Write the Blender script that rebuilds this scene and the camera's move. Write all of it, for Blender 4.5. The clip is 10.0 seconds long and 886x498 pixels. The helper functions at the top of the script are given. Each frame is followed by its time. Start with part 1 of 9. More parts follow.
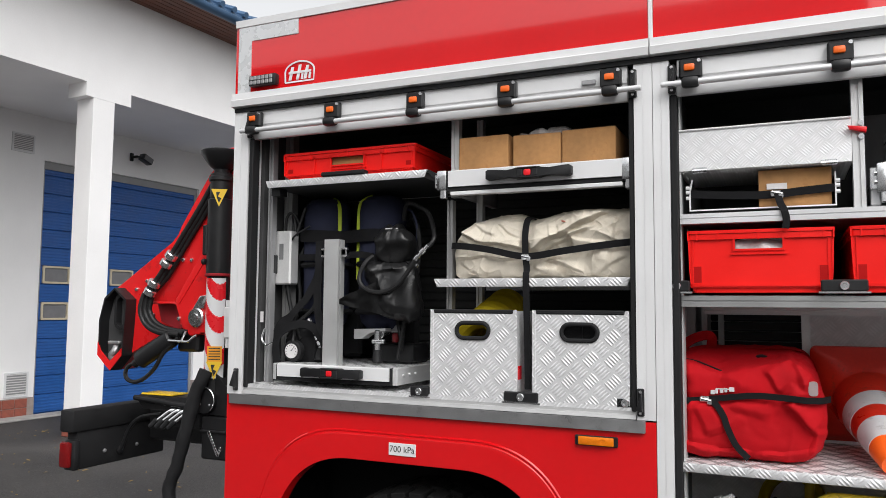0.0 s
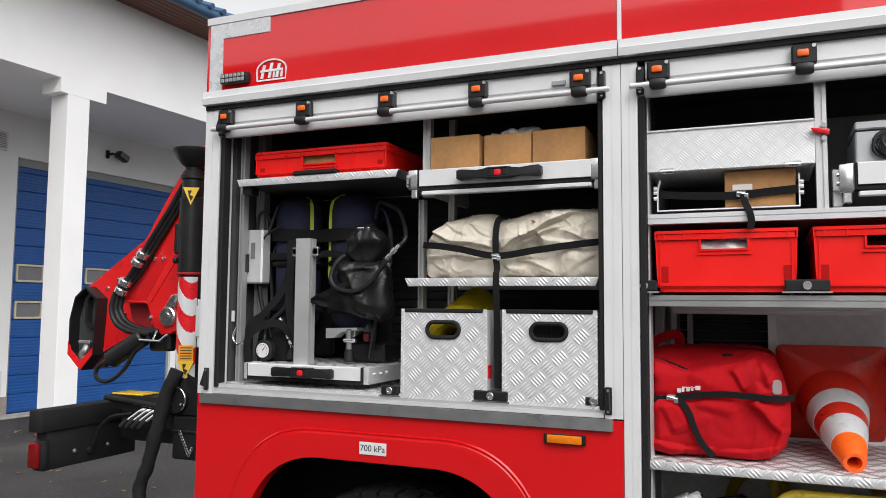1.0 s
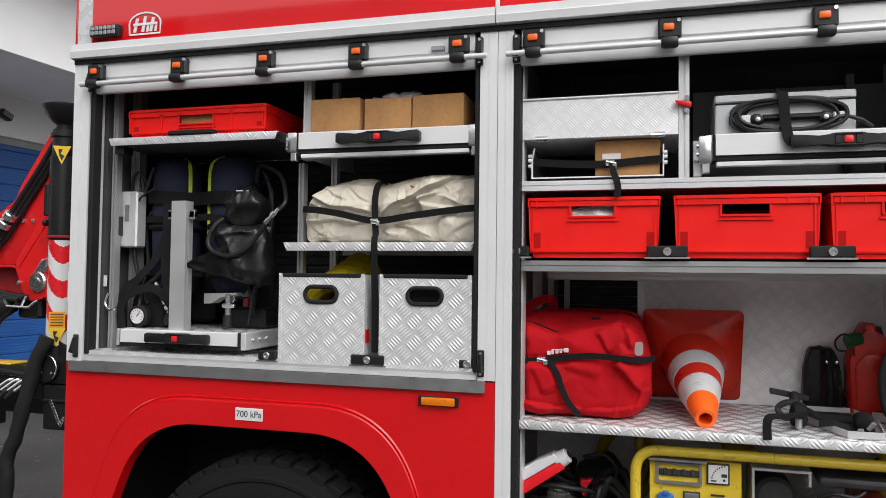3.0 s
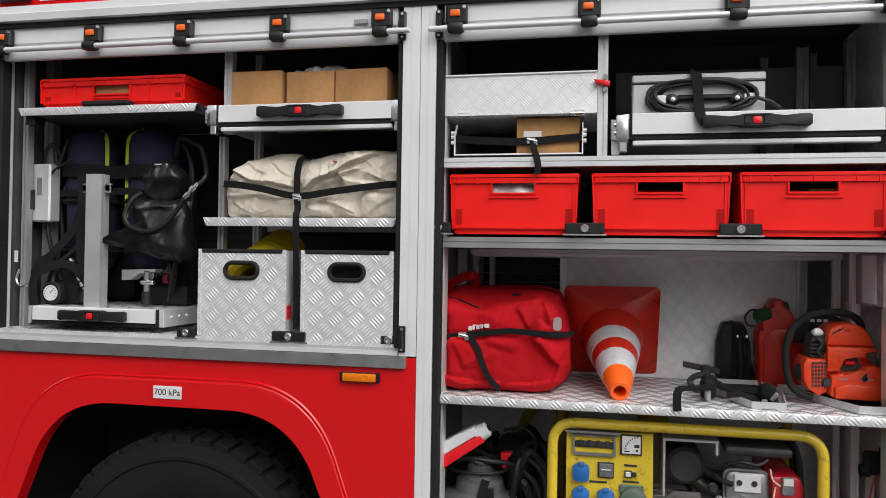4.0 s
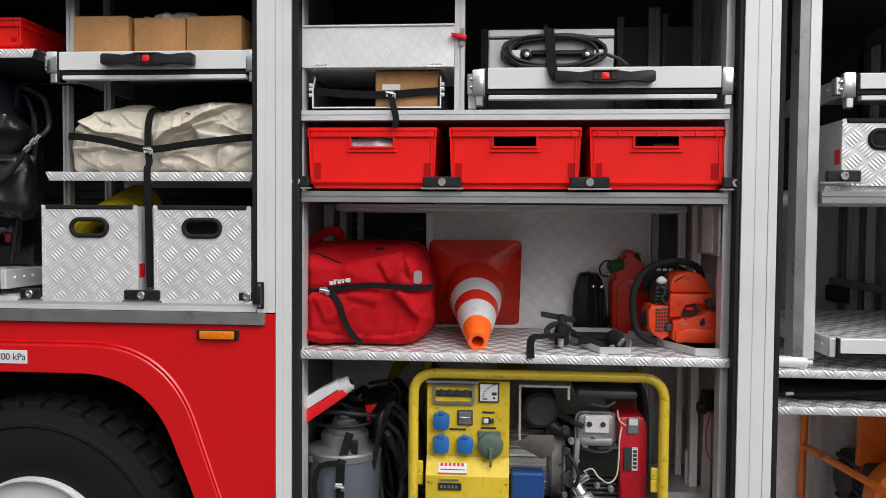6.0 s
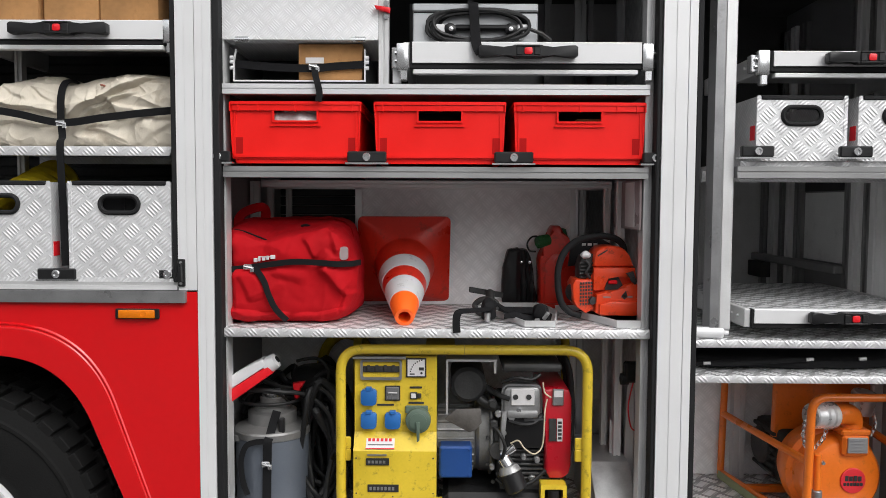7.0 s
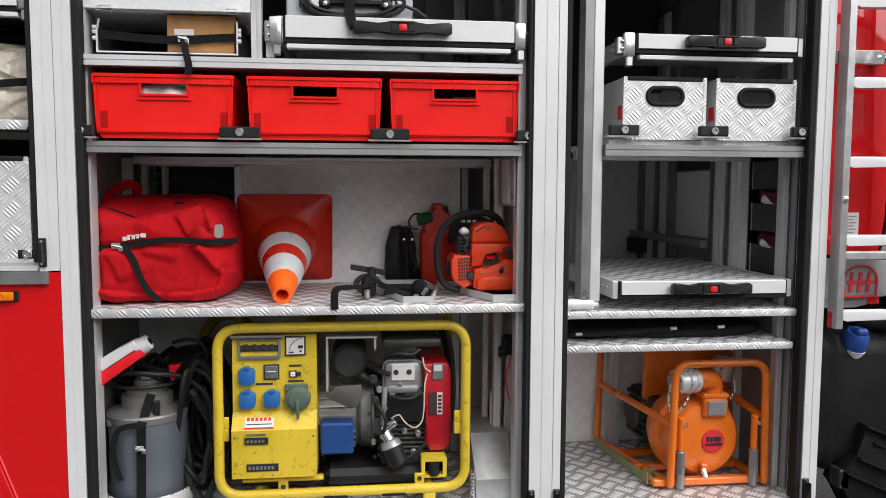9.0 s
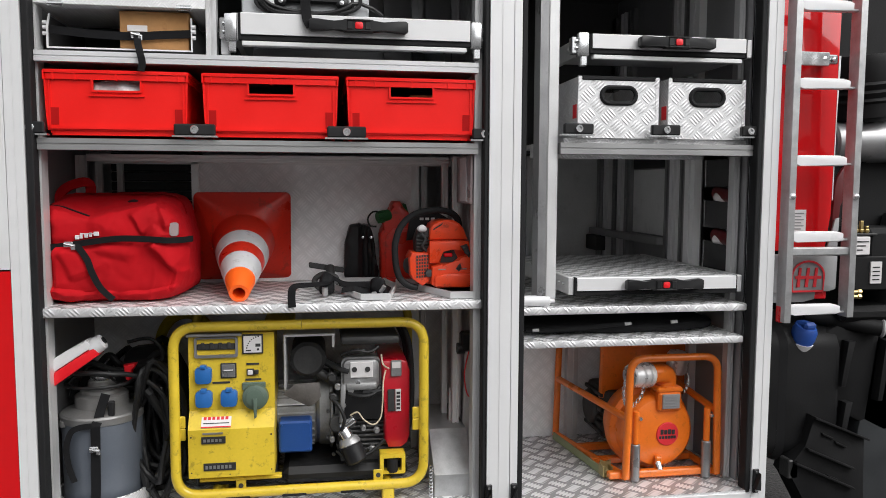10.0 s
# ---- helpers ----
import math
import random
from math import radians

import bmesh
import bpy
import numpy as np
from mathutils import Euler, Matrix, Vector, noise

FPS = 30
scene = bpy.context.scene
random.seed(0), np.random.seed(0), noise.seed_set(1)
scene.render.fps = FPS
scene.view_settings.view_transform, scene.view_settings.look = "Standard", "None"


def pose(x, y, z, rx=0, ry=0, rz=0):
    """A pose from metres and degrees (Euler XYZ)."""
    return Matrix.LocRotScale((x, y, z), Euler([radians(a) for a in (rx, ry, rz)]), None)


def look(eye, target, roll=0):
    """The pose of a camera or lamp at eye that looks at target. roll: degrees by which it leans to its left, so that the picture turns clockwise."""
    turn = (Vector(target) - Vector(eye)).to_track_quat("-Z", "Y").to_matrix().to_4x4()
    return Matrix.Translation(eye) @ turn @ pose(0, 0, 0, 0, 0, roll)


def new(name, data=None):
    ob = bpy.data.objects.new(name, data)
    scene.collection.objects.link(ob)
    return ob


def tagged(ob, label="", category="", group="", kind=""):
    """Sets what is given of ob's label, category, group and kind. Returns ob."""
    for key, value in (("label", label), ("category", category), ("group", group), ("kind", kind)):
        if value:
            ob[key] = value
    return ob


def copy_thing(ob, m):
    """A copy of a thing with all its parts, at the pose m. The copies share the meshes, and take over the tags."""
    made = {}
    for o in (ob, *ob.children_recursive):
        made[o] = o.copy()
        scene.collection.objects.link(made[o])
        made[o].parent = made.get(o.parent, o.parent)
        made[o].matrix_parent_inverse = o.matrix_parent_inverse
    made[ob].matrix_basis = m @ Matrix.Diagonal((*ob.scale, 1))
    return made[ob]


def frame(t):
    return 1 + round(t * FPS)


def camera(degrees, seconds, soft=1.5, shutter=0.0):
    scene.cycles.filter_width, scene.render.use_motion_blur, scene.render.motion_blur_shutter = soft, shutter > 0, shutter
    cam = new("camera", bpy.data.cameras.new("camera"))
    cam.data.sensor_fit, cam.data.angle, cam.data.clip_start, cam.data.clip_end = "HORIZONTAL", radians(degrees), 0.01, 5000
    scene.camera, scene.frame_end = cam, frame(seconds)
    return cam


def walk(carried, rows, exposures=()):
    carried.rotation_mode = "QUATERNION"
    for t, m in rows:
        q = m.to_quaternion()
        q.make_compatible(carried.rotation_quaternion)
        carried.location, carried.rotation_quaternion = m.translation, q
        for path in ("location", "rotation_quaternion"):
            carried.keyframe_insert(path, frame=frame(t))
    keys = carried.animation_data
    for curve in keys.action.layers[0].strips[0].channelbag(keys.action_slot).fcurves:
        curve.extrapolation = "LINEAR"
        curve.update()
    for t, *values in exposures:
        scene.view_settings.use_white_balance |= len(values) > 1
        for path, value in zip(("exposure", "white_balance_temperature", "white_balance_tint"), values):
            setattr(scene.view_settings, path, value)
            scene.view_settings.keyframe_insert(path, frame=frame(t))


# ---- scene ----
cam = camera(60.5, 10.0, soft=0.9)
# seconds, eye (x, y, z), pitch, roll, yaw
ROWS = [
    (0, 0.373, -2.417, 1.688, 4.44, 0.47, 24.34),
    (0.5, 0.389, -2.414, 1.690, 4.42, 0.51, 24.07),
    (1, 0.408, -2.408, 1.690, 4.36, 0.49, 22.91),
    (1.5, 0.431, -2.399, 1.689, 4.15, 0.48, 21.50),
    (2, 0.457, -2.389, 1.685, 3.66, 0.56, 19.86),
    (2.5, 0.485, -2.379, 1.680, 2.93, 0.60, 18.24),
    (4, 0.582, -2.352, 1.661, 0.74, 0.86, 11.97),
    (4.5, 0.613, -2.348, 1.657, 0.07, 0.79, 10.02),
    (5, 0.644, -2.346, 1.655, -0.66, 0.69, 8.03),
    (5.5, 0.675, -2.341, 1.649, -1.34, 0.55, 6.33),
    (7, 0.771, -2.329, 1.620, -3.45, 0.26, 0.30),
    (7.5, 0.799, -2.331, 1.613, -3.87, 0.23, -1.39),
    (8, 0.823, -2.332, 1.607, -4.34, 0.23, -3.35),
    (8.5, 0.845, -2.339, 1.602, -4.58, 0.21, -5.01),
    (9, 0.864, -2.348, 1.599, -4.66, 0.24, -6.68),
    (9.5, 0.881, -2.358, 1.598, -4.67, 0.27, -7.94),
    (10, 0.894, -2.368, 1.598, -4.79, 0.24, -9.14),
]
walk(cam, [(t, pose(x, y, z, 90 + p, 0, w) @ pose(0, 0, 0, 0, 0, r)) for t, x, y, z, p, r, w in ROWS],
     exposures=((0, 0.21), (2, 0.16), (4, 0.05), (5.7, 0.01), (7.2, 0.19), (10, 0.15)))

# ---- light: an overcast day ----
world = bpy.data.worlds.new("sky")
scene.world = world
world.use_nodes = True
wn = world.node_tree.nodes
sky = wn.new("ShaderNodeTexSky")
sky.sky_type, sky.sun_disc, sky.sun_elevation, sky.sun_rotation = "NISHITA", False, radians(48), radians(140)
sky.air_density, sky.dust_density = 1.0, 4.0
grey = wn.new("ShaderNodeHueSaturation")
grey.inputs["Saturation"].default_value = 0.08
world.node_tree.links.new(sky.outputs[0], grey.inputs["Color"])
world.node_tree.links.new(grey.outputs[0], wn["Background"].inputs[0])
wn["Background"].inputs[1].default_value = 0.22
sun = new("sun", bpy.data.lights.new("sun", "SUN"))
sun.data.energy, sun.data.angle, sun.data.color = 0.4, radians(60), (1.0, 0.985, 0.97)
sun.matrix_world = look((0, 0, 20), (-9, 10.7, 4.5))


# ---- materials ----
def material(name, c, rough=0.5, metal=0.0, var=0.15, scale=9.0, bump=0.08, bscale=180.0, coat=0.0, emit=0.0, rvar=0.12, dist=0.002, spec=0.5, wear=None):
    m = bpy.data.materials.new(name)
    m.use_nodes = True
    nt = m.node_tree
    b = nt.nodes["Principled BSDF"]
    tc = nt.nodes.new("ShaderNodeTexCoord")
    big, fine = nt.nodes.new("ShaderNodeTexNoise"), nt.nodes.new("ShaderNodeTexNoise")
    big.inputs["Scale"].default_value, big.inputs["Detail"].default_value = scale, 6
    fine.inputs["Scale"].default_value, fine.inputs["Detail"].default_value = bscale, 3
    for n in (big, fine):
        nt.links.new(tc.outputs["Object"], n.inputs["Vector"])
    info = nt.nodes.new("ShaderNodeObjectInfo")
    add = nt.nodes.new("ShaderNodeMath")
    add.operation = "MULTIPLY_ADD"
    nt.links.new(fine.outputs["Fac"], add.inputs[0])
    add.inputs[1].default_value = 0.35
    nt.links.new(big.outputs["Fac"], add.inputs[2])
    ramp = nt.nodes.new("ShaderNodeMapRange")
    ramp.inputs[1].default_value, ramp.inputs[2].default_value = 0.4, 0.95
    ramp.inputs[3].default_value, ramp.inputs[4].default_value = 1 - var, 1 + var * 0.7
    nt.links.new(add.outputs[0], ramp.inputs[0])
    mul = nt.nodes.new("ShaderNodeVectorMath")
    mul.operation = "SCALE"
    mul.inputs[0].default_value = c
    nt.links.new(ramp.outputs[0], mul.inputs["Scale"])
    tone = mul.outputs[0]
    if wear:
        # rubbed and soiled spots with a shape of their own: colour, share, size
        wc, amount, ws = wear
        spots, edge, mix = nt.nodes.new("ShaderNodeTexNoise"), nt.nodes.new("ShaderNodeMapRange"), nt.nodes.new("ShaderNodeMix")
        spots.inputs["Scale"].default_value, spots.inputs["Detail"].default_value, spots.inputs["Roughness"].default_value = ws, 9, 0.68
        nt.links.new(tc.outputs["Object"], spots.inputs["Vector"])
        edge.inputs[1].default_value, edge.inputs[2].default_value, edge.inputs[4].default_value = 0.57, 0.66, amount
        nt.links.new(spots.outputs["Fac"], edge.inputs[0])
        mix.data_type = "RGBA"
        nt.links.new(edge.outputs[0], mix.inputs[0])
        nt.links.new(tone, mix.inputs[6])
        mix.inputs[7].default_value = (*wc, 1)
        tone = mix.outputs[2]
    nt.links.new(tone, b.inputs["Base Color"])
    rr = nt.nodes.new("ShaderNodeMapRange")
    rr.inputs[1].default_value, rr.inputs[2].default_value = 0.3, 0.75
    rr.inputs[3].default_value, rr.inputs[4].default_value = max(0.02, rough - rvar), min(1, rough + rvar)
    nt.links.new(big.outputs["Fac"], rr.inputs[0])
    nt.links.new(rr.outputs[0], b.inputs["Roughness"])
    b.inputs["Metallic"].default_value = metal
    b.inputs["Specular IOR Level"].default_value = spec
    b.inputs["Coat Weight"].default_value = coat
    b.inputs["Coat Roughness"].default_value = 0.03
    if bump:
        bp = nt.nodes.new("ShaderNodeBump")
        bp.inputs["Strength"].default_value, bp.inputs["Distance"].default_value = bump, dist
        nt.links.new(fine.outputs["Fac"], bp.inputs["Height"])
        nt.links.new(bp.outputs[0], b.inputs["Normal"])
    if emit:
        b.inputs["Emission Color"].default_value, b.inputs["Emission Strength"].default_value = (*c, 1), emit
    return m


def tread(name, ax, base=0.70, pitch=0.047, metal=0.45, lift=0.2, low=0.93, fill=0.5, relief=0.6, short=1.0, round_=0.0, crisp=1.0):
    """Five-bar tread plate: groups of raised bars that lie crosswise in turn, on the plane of the two axes ax."""
    m = material(name, (base, base, base * 1.01), 0.36, metal, 0.14, 7, 0, 260, rvar=0.1)
    nt = m.node_tree
    b = nt.nodes["Principled BSDF"]

    def op(kind, p, q=0.0, r=0.0):
        n = nt.nodes.new("ShaderNodeMath")
        n.operation = kind
        for k, v in enumerate((p, q, r)):
            if isinstance(v, (int, float)):
                n.inputs[k].default_value = v
            else:
                nt.links.new(v, n.inputs[k])
        return n.outputs[0]

    tc, sep = nt.nodes.new("ShaderNodeTexCoord"), nt.nodes.new("ShaderNodeSeparateXYZ")
    nt.links.new(tc.outputs["Object"], sep.inputs[0])
    u, v = sep.outputs["XYZ".index(ax[0])], sep.outputs["XYZ".index(ax[1])]
    k = 1 / (pitch * 2 ** 0.5)
    r, s = op("MULTIPLY", op("ADD", u, v), k), op("MULTIPLY", op("SUBTRACT", u, v), k)
    par = op("MULTIPLY", op("FRACT", op("MULTIPLY", op("ADD", op("FLOOR", r), op("FLOOR", s)), 0.5)), 2.0)
    fa, fb = op("FRACT", r), op("FRACT", s)
    across = op("MULTIPLY_ADD", op("SUBTRACT", fb, fa), par, fa)
    along = op("MULTIPLY_ADD", op("SUBTRACT", fa, fb), par, fb)
    wave = op("MULTIPLY_ADD", op("COSINE", op("MULTIPLY", across, 2 * math.pi * 5)), -fill, 1 - fill)
    if round_:
        w2 = op("MULTIPLY_ADD", across, 2.0, -1.0)
        wave = op("MULTIPLY_ADD", op("MULTIPLY", w2, w2), -round_, 1.0)
    l2 = op("MULTIPLY_ADD", along, 2.0, -1.0)
    h = op("MAXIMUM", op("SUBTRACT", op("SUBTRACT", wave, op("MULTIPLY", op("MULTIPLY", l2, l2), short)), 0.12), 0.0)
    bp = nt.nodes.new("ShaderNodeBump")
    bp.inputs["Strength"].default_value, bp.inputs["Distance"].default_value = relief, 0.003
    nt.links.new(h, bp.inputs["Height"])
    nt.links.new(bp.outputs[0], b.inputs["Normal"])
    # bars are rubbed bright over dull ground; a high lift also paints their glints
    tint = nt.nodes.new("ShaderNodeVectorMath")
    tint.operation = "SCALE"
    nt.links.new(b.inputs["Base Color"].links[0].from_socket, tint.inputs[0])
    nt.links.new(op("MULTIPLY_ADD", op("MINIMUM", op("MULTIPLY", h, crisp), 0.85), lift, low), tint.inputs["Scale"])
    nt.links.new(tint.outputs[0], b.inputs["Base Color"])
    nt.links.new(op("MULTIPLY_ADD", h, -0.18, 0.44), b.inputs["Roughness"])
    return m


# the top plate's strong lift puts the bars' glint into its colour
TREAD = [tread("tread_plate_front", "XZ", 0.76, 0.05, 0.34, 0.20, 0.96, 0.40, 0.6, 1.5), tread("tread_plate_top", "XY", 0.74, 0.062, 0.45, 0.95, 0.54, 0.3, 1.0, 1.6, crisp=2.6), tread("tread_plate_side", "YZ", 0.72, 0.047, 0.3, 0.14, 0.95, 0.5, 0.5)]
FINE = tread("fine_tread_plate", "XZ", 0.82, 0.036, 0.05, 0.10, 0.96, 0.5, 0.3)
# brighter copies of TREAD make up for light missing deep in the cabinets
TREAD_LIT = tread("mill_finish_tread_plate", "XZ", 0.90, 0.05, 0.08, 0.12, 0.93, 0.3, 0.3, 1.2)
TREAD_LIT_S = tread("lightened_tread_plate_side", "YZ", 0.86, 0.05, 0.0, 0.22, 0.86, 0.3, 0.9, 1.3)
WALLIN = material("pale_cabinet_wall", (0.80, 0.80, 0.795), 0.4, 0.5, 0.12, 4, 0.06, 150, wear=((0.42, 0.41, 0.40), 0.5, 8))
# wall and upright tones lightened to make up for the dark cabinet inside
PANEL3 = material("lightened_cabinet_wall", (0.86, 0.86, 0.855), 0.5, 0.0, 0.14, 5, 0.06, 150, wear=((0.55, 0.54, 0.53), 0.4, 8))
PALE_UP = material("lightened_slotted_upright", (0.86, 0.86, 0.855), 0.5, 0.0, 0.08, 6, 0.06, 200)
# darker copy of the aluminium for beams and uprights lying in shade
BEAM = material("darkened_slotted_beam", (0.34, 0.34, 0.34), 0.42, 0.5, 0.12, 6, 0.06, 200)
SILL = material("ribbed_sill_aluminium", (0.50, 0.50, 0.50), 0.42, 0.4, 0.1, 8, 0.06, 200)
GALV = material("galvanised_ladder_steel", (0.50, 0.505, 0.51), 0.42, 0.55, 0.2, 30, 0.1, 200)
ALU = material("anodised_aluminium", (0.70, 0.70, 0.71), 0.42, 0.3, 0.06, 4, 0.05, 300)
ALU_W = material("white_aluminium", (0.74, 0.74, 0.745), 0.4, 0.1, 0.05, 4, 0.04, 300)
ALU_IN = material("mill_aluminium_profile", (0.70, 0.70, 0.70), 0.4, 0.45, 0.12, 6, 0.06, 200)
STEEL = material("brushed_steel_sill", (0.30, 0.30, 0.305), 0.38, 0.6, 0.15, 14, 0.1, 240, wear=((0.18, 0.18, 0.18), 0.5, 18))
CHROME = material("zinc_plated_steel", (0.75, 0.76, 0.77), 0.22, 0.95, 0.08, 20, 0.03)
RED = material("red_body_paint", (0.64, 0.006, 0.009), 0.06, 0.0, 0.06, 2.5, 0.006, 40, coat=0.85, rvar=0.02, spec=0.45)
RED_P = material("red_crate_plastic", (0.84, 0.013, 0.010), 0.42, 0, 0.08, 10, 0.08, 350, spec=0.22)
RED_D = material("red_crate_shade_plastic", (0.42, 0.008, 0.008), 0.6, 0, 0.1, 10, 0.05, 350, spec=0.08)
WHITE = material("white_film", (0.72, 0.72, 0.73), 0.35, 0, 0.05, 5, 0.02)
GREYFILM = material("grey_reflective_tape", (0.62, 0.63, 0.64), 0.3, 0.2, 0.08, 20, 0.05, 400)
BLACK = material("black_plastic", (0.014, 0.014, 0.015), 0.42, 0, 0.25, 12, 0.12, 300, spec=0.35)
RUBBER = material("black_rubber", (0.014, 0.014, 0.015), 0.72, 0, 0.3, 14, 0.25, 220, spec=0.25)
TYRE = material("dusty_tyre_rubber", (0.009, 0.009, 0.0089), 0.85, 0, 0.45, 9, 0.4, 160, spec=0.2)
# this dark tone also carries the shade of the unlit cabinet insides
DARK = material("dark_shaded_interior", (0.05, 0.05, 0.051), 0.75, 0, 0.3, 6, 0.1, 120)
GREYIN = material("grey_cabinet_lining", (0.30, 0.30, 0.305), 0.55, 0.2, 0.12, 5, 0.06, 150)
WEB = material("black_webbing", (0.010, 0.010, 0.011), 0.85, 0, 0.25, 30, 0.5, 700, spec=0.15)
CLOTH_B = material("black_padded_cloth", (0.011, 0.011, 0.012), 0.85, 0, 0.4, 25, 0.6, 400, spec=0.2)
CLOTH_N = material("navy_cylinder_cover", (0.022, 0.025, 0.048), 0.8, 0, 0.35, 20, 0.5, 500, spec=0.2)
LEATHER = material("black_coated_fabric", (0.012, 0.012, 0.0125), 0.38, 0, 0.3, 18, 0.5, 90, spec=0.34)
LIME = material("lime_piping", (0.45, 0.55, 0.02), 0.6, 0, 0.1)
CARD = material("brown_cardboard", (0.44, 0.225, 0.085), 0.85, 0, 0.28, 7, 0.3, 60, wear=((0.30, 0.14, 0.05), 0.5, 14))
CARD_D = material("cardboard_edge", (0.26, 0.14, 0.06), 0.9, 0, 0.15, 9, 0.2, 60)
CANVAS = material("cream_canvas", (0.66, 0.60, 0.50), 0.9, 0, 0.22, 11, 0.5, 380, wear=((0.46, 0.38, 0.28), 0.5, 13))
CANVAS_S = material("rust_stain", (0.45, 0.16, 0.12), 0.9, 0, 0.2)
REDCLOTH = material("red_nylon_bag", (0.44, 0.006, 0.011), 0.8, 0, 0.18, 7, 0.45, 420, spec=0.12)
REDCLOTH_D = material("dark_red_tone", (0.30, 0.006, 0.012), 0.7, 0, 0.2, 9, 0.4, 420)
ORANGE_F = material("fluorescent_orange_plastic", (0.95, 0.13, 0.012), 0.38, 0, 0.08, 12, 0.06)
CONE_R = material("faded_red_cone_plastic", (0.60, 0.024, 0.010), 0.36, 0, 0.16, 8, 0.1, 120, wear=((0.16, 0.03, 0.015), 0.5, 22))
CONE_W = material("reflective_white_sleeve", (0.58, 0.58, 0.59), 0.4, 0, 0.14, 14, 0.2, 500, wear=((0.25, 0.23, 0.21), 0.5, 26))
SAW = material("orange_saw_casing", (0.80, 0.06, 0.012), 0.36, 0, 0.12, 10, 0.06, wear=((0.12, 0.03, 0.015), 0.6, 30))
YELLOW = material("yellow_enamel", (0.70, 0.50, 0.035), 0.4, 0, 0.14, 8, 0.06, 120, coat=0.2, wear=((0.16, 0.11, 0.02), 0.5, 34))
YELLOW_H = material("yellow_hose_cloth", (0.50, 0.38, 0.012), 0.85, 0, 0.3, 12, 0.4, 300, spec=0.2)
BLUE_P = material("blue_socket_plastic", (0.02, 0.13, 0.40), 0.4, 0, 0.1)
BLUE_B = material("blue_terminal_box", (0.012, 0.06, 0.24), 0.42, 0, 0.1)
GREEN_P = material("grey_green_socket", (0.09, 0.13, 0.10), 0.5, 0, 0.15)
GREEN = material("green_cap_plastic", (0.01, 0.09, 0.02), 0.5, 0, 0.15)
PUMP_O = material("orange_pump_enamel", (0.78, 0.17, 0.012), 0.36, 0, 0.14, 8, 0.05, 120, coat=0.25, wear=((0.30, 0.08, 0.012), 0.3, 40))
CAST = material("cast_aluminium", (0.38, 0.38, 0.38), 0.45, 0.7, 0.25, 18, 0.4, 140)
CAST_D = material("sooty_engine_metal", (0.05, 0.05, 0.05), 0.55, 0.4, 0.4, 18, 0.4, 140)
ENG_R = material("red_engine_shroud", (0.50, 0.008, 0.02), 0.32, 0, 0.1, 8, 0.03, coat=0.4)
VAC = material("grey_painted_drum", (0.105, 0.12, 0.145), 0.4, 0.1, 0.14, 5, 0.06, wear=((0.13, 0.14, 0.16), 0.3, 30))
AMBER = material("amber_lens", (0.78, 0.20, 0.006), 0.2, 0, 0.15, 40, 0.15, 300)
LENS_R = material("red_lens", (0.17, 0.006, 0.007), 0.15, 0, 0.1, 40, 0.2, 300)
BTN_O = material("orange_button", (0.85, 0.14, 0.012), 0.35, 0, 0.05)
BTN_R = material("red_button", (0.75, 0.012, 0.02), 0.3, 0, 0.05)
SIGN_Y = material("yellow_warning_film", (0.85, 0.55, 0.03), 0.4, 0, 0.08)
SIGN_O = material("orange_warning_film", (0.85, 0.36, 0.02), 0.4, 0, 0.08)
INK = material("black_print", (0.02, 0.02, 0.02), 0.6, 0, 0.1)
INK_R = material("red_print", (0.65, 0.02, 0.03), 0.5, 0, 0.1)
PAPER = material("paper_label", (0.68, 0.66, 0.66), 0.7, 0, 0.08)
PLASTIC_C = material("crumpled_clear_plastic", (0.55, 0.52, 0.52), 0.25, 0, 0.3, 40, 0.6, 90)
POCKET = material("grey_document_pocket", (0.34, 0.27, 0.27), 0.35, 0, 0.1)
BLUE_CAP = material("blue_cap_plastic", (0.02, 0.08, 0.36), 0.5, 0, 0.2)
CRANE = material("crane_red_enamel", (0.72, 0.014, 0.016), 0.35, 0, 0.1, 5, 0.03, coat=0.12, spec=0.35, wear=((0.22, 0.02, 0.02), 0.45, 16))
DARKRED = material("dark_red_bottle_plastic", (0.10, 0.006, 0.008), 0.4, 0, 0.15)
HOSE = material("black_hydraulic_hose", (0.013, 0.013, 0.0135), 0.5, 0, 0.25, 30, 0.2, 260, spec=0.35)
PLASTER = material("white_render", (0.86, 0.85, 0.85), 0.9, 0, 0.06, 1.2, 0.3, 60, dist=0.004)
DOORBLUE = material("blue_door_enamel", (0.012, 0.09, 0.33), 0.45, 0, 0.1, 3, 0.04, 60)
BRICK = material("red_brown_plinth_brick", (0.27, 0.075, 0.05), 0.8, 0, 0.25, 12, 0.3, 90)
MORTAR = material("plinth_mortar", (0.30, 0.25, 0.23), 0.95, 0, 0.2, 10, 0.3, 90)
SOFFIT = material("brown_stained_soffit_board", (0.20, 0.085, 0.06), 0.7, 0, 0.3, 5, 0.2, 60)
GUTTER = material("blue_gutter_metal", (0.07, 0.14, 0.25), 0.45, 0.1, 0.15, 5, 0.04)
BEIGE = material("beige_frame", (0.60, 0.52, 0.38), 0.6, 0, 0.1)
FROST = material("grey_window_glass", (0.20, 0.20, 0.21), 0.12, 0, 0.1)
KERB = material("pale_concrete_strip", (0.36, 0.345, 0.33), 0.9, 0, 0.3, 6, 0.5, 90)
LEAF_L = material("dry_fallen_leaf", (0.26, 0.17, 0.06), 0.8, 0, 0.5, 30, 0.3, 200)
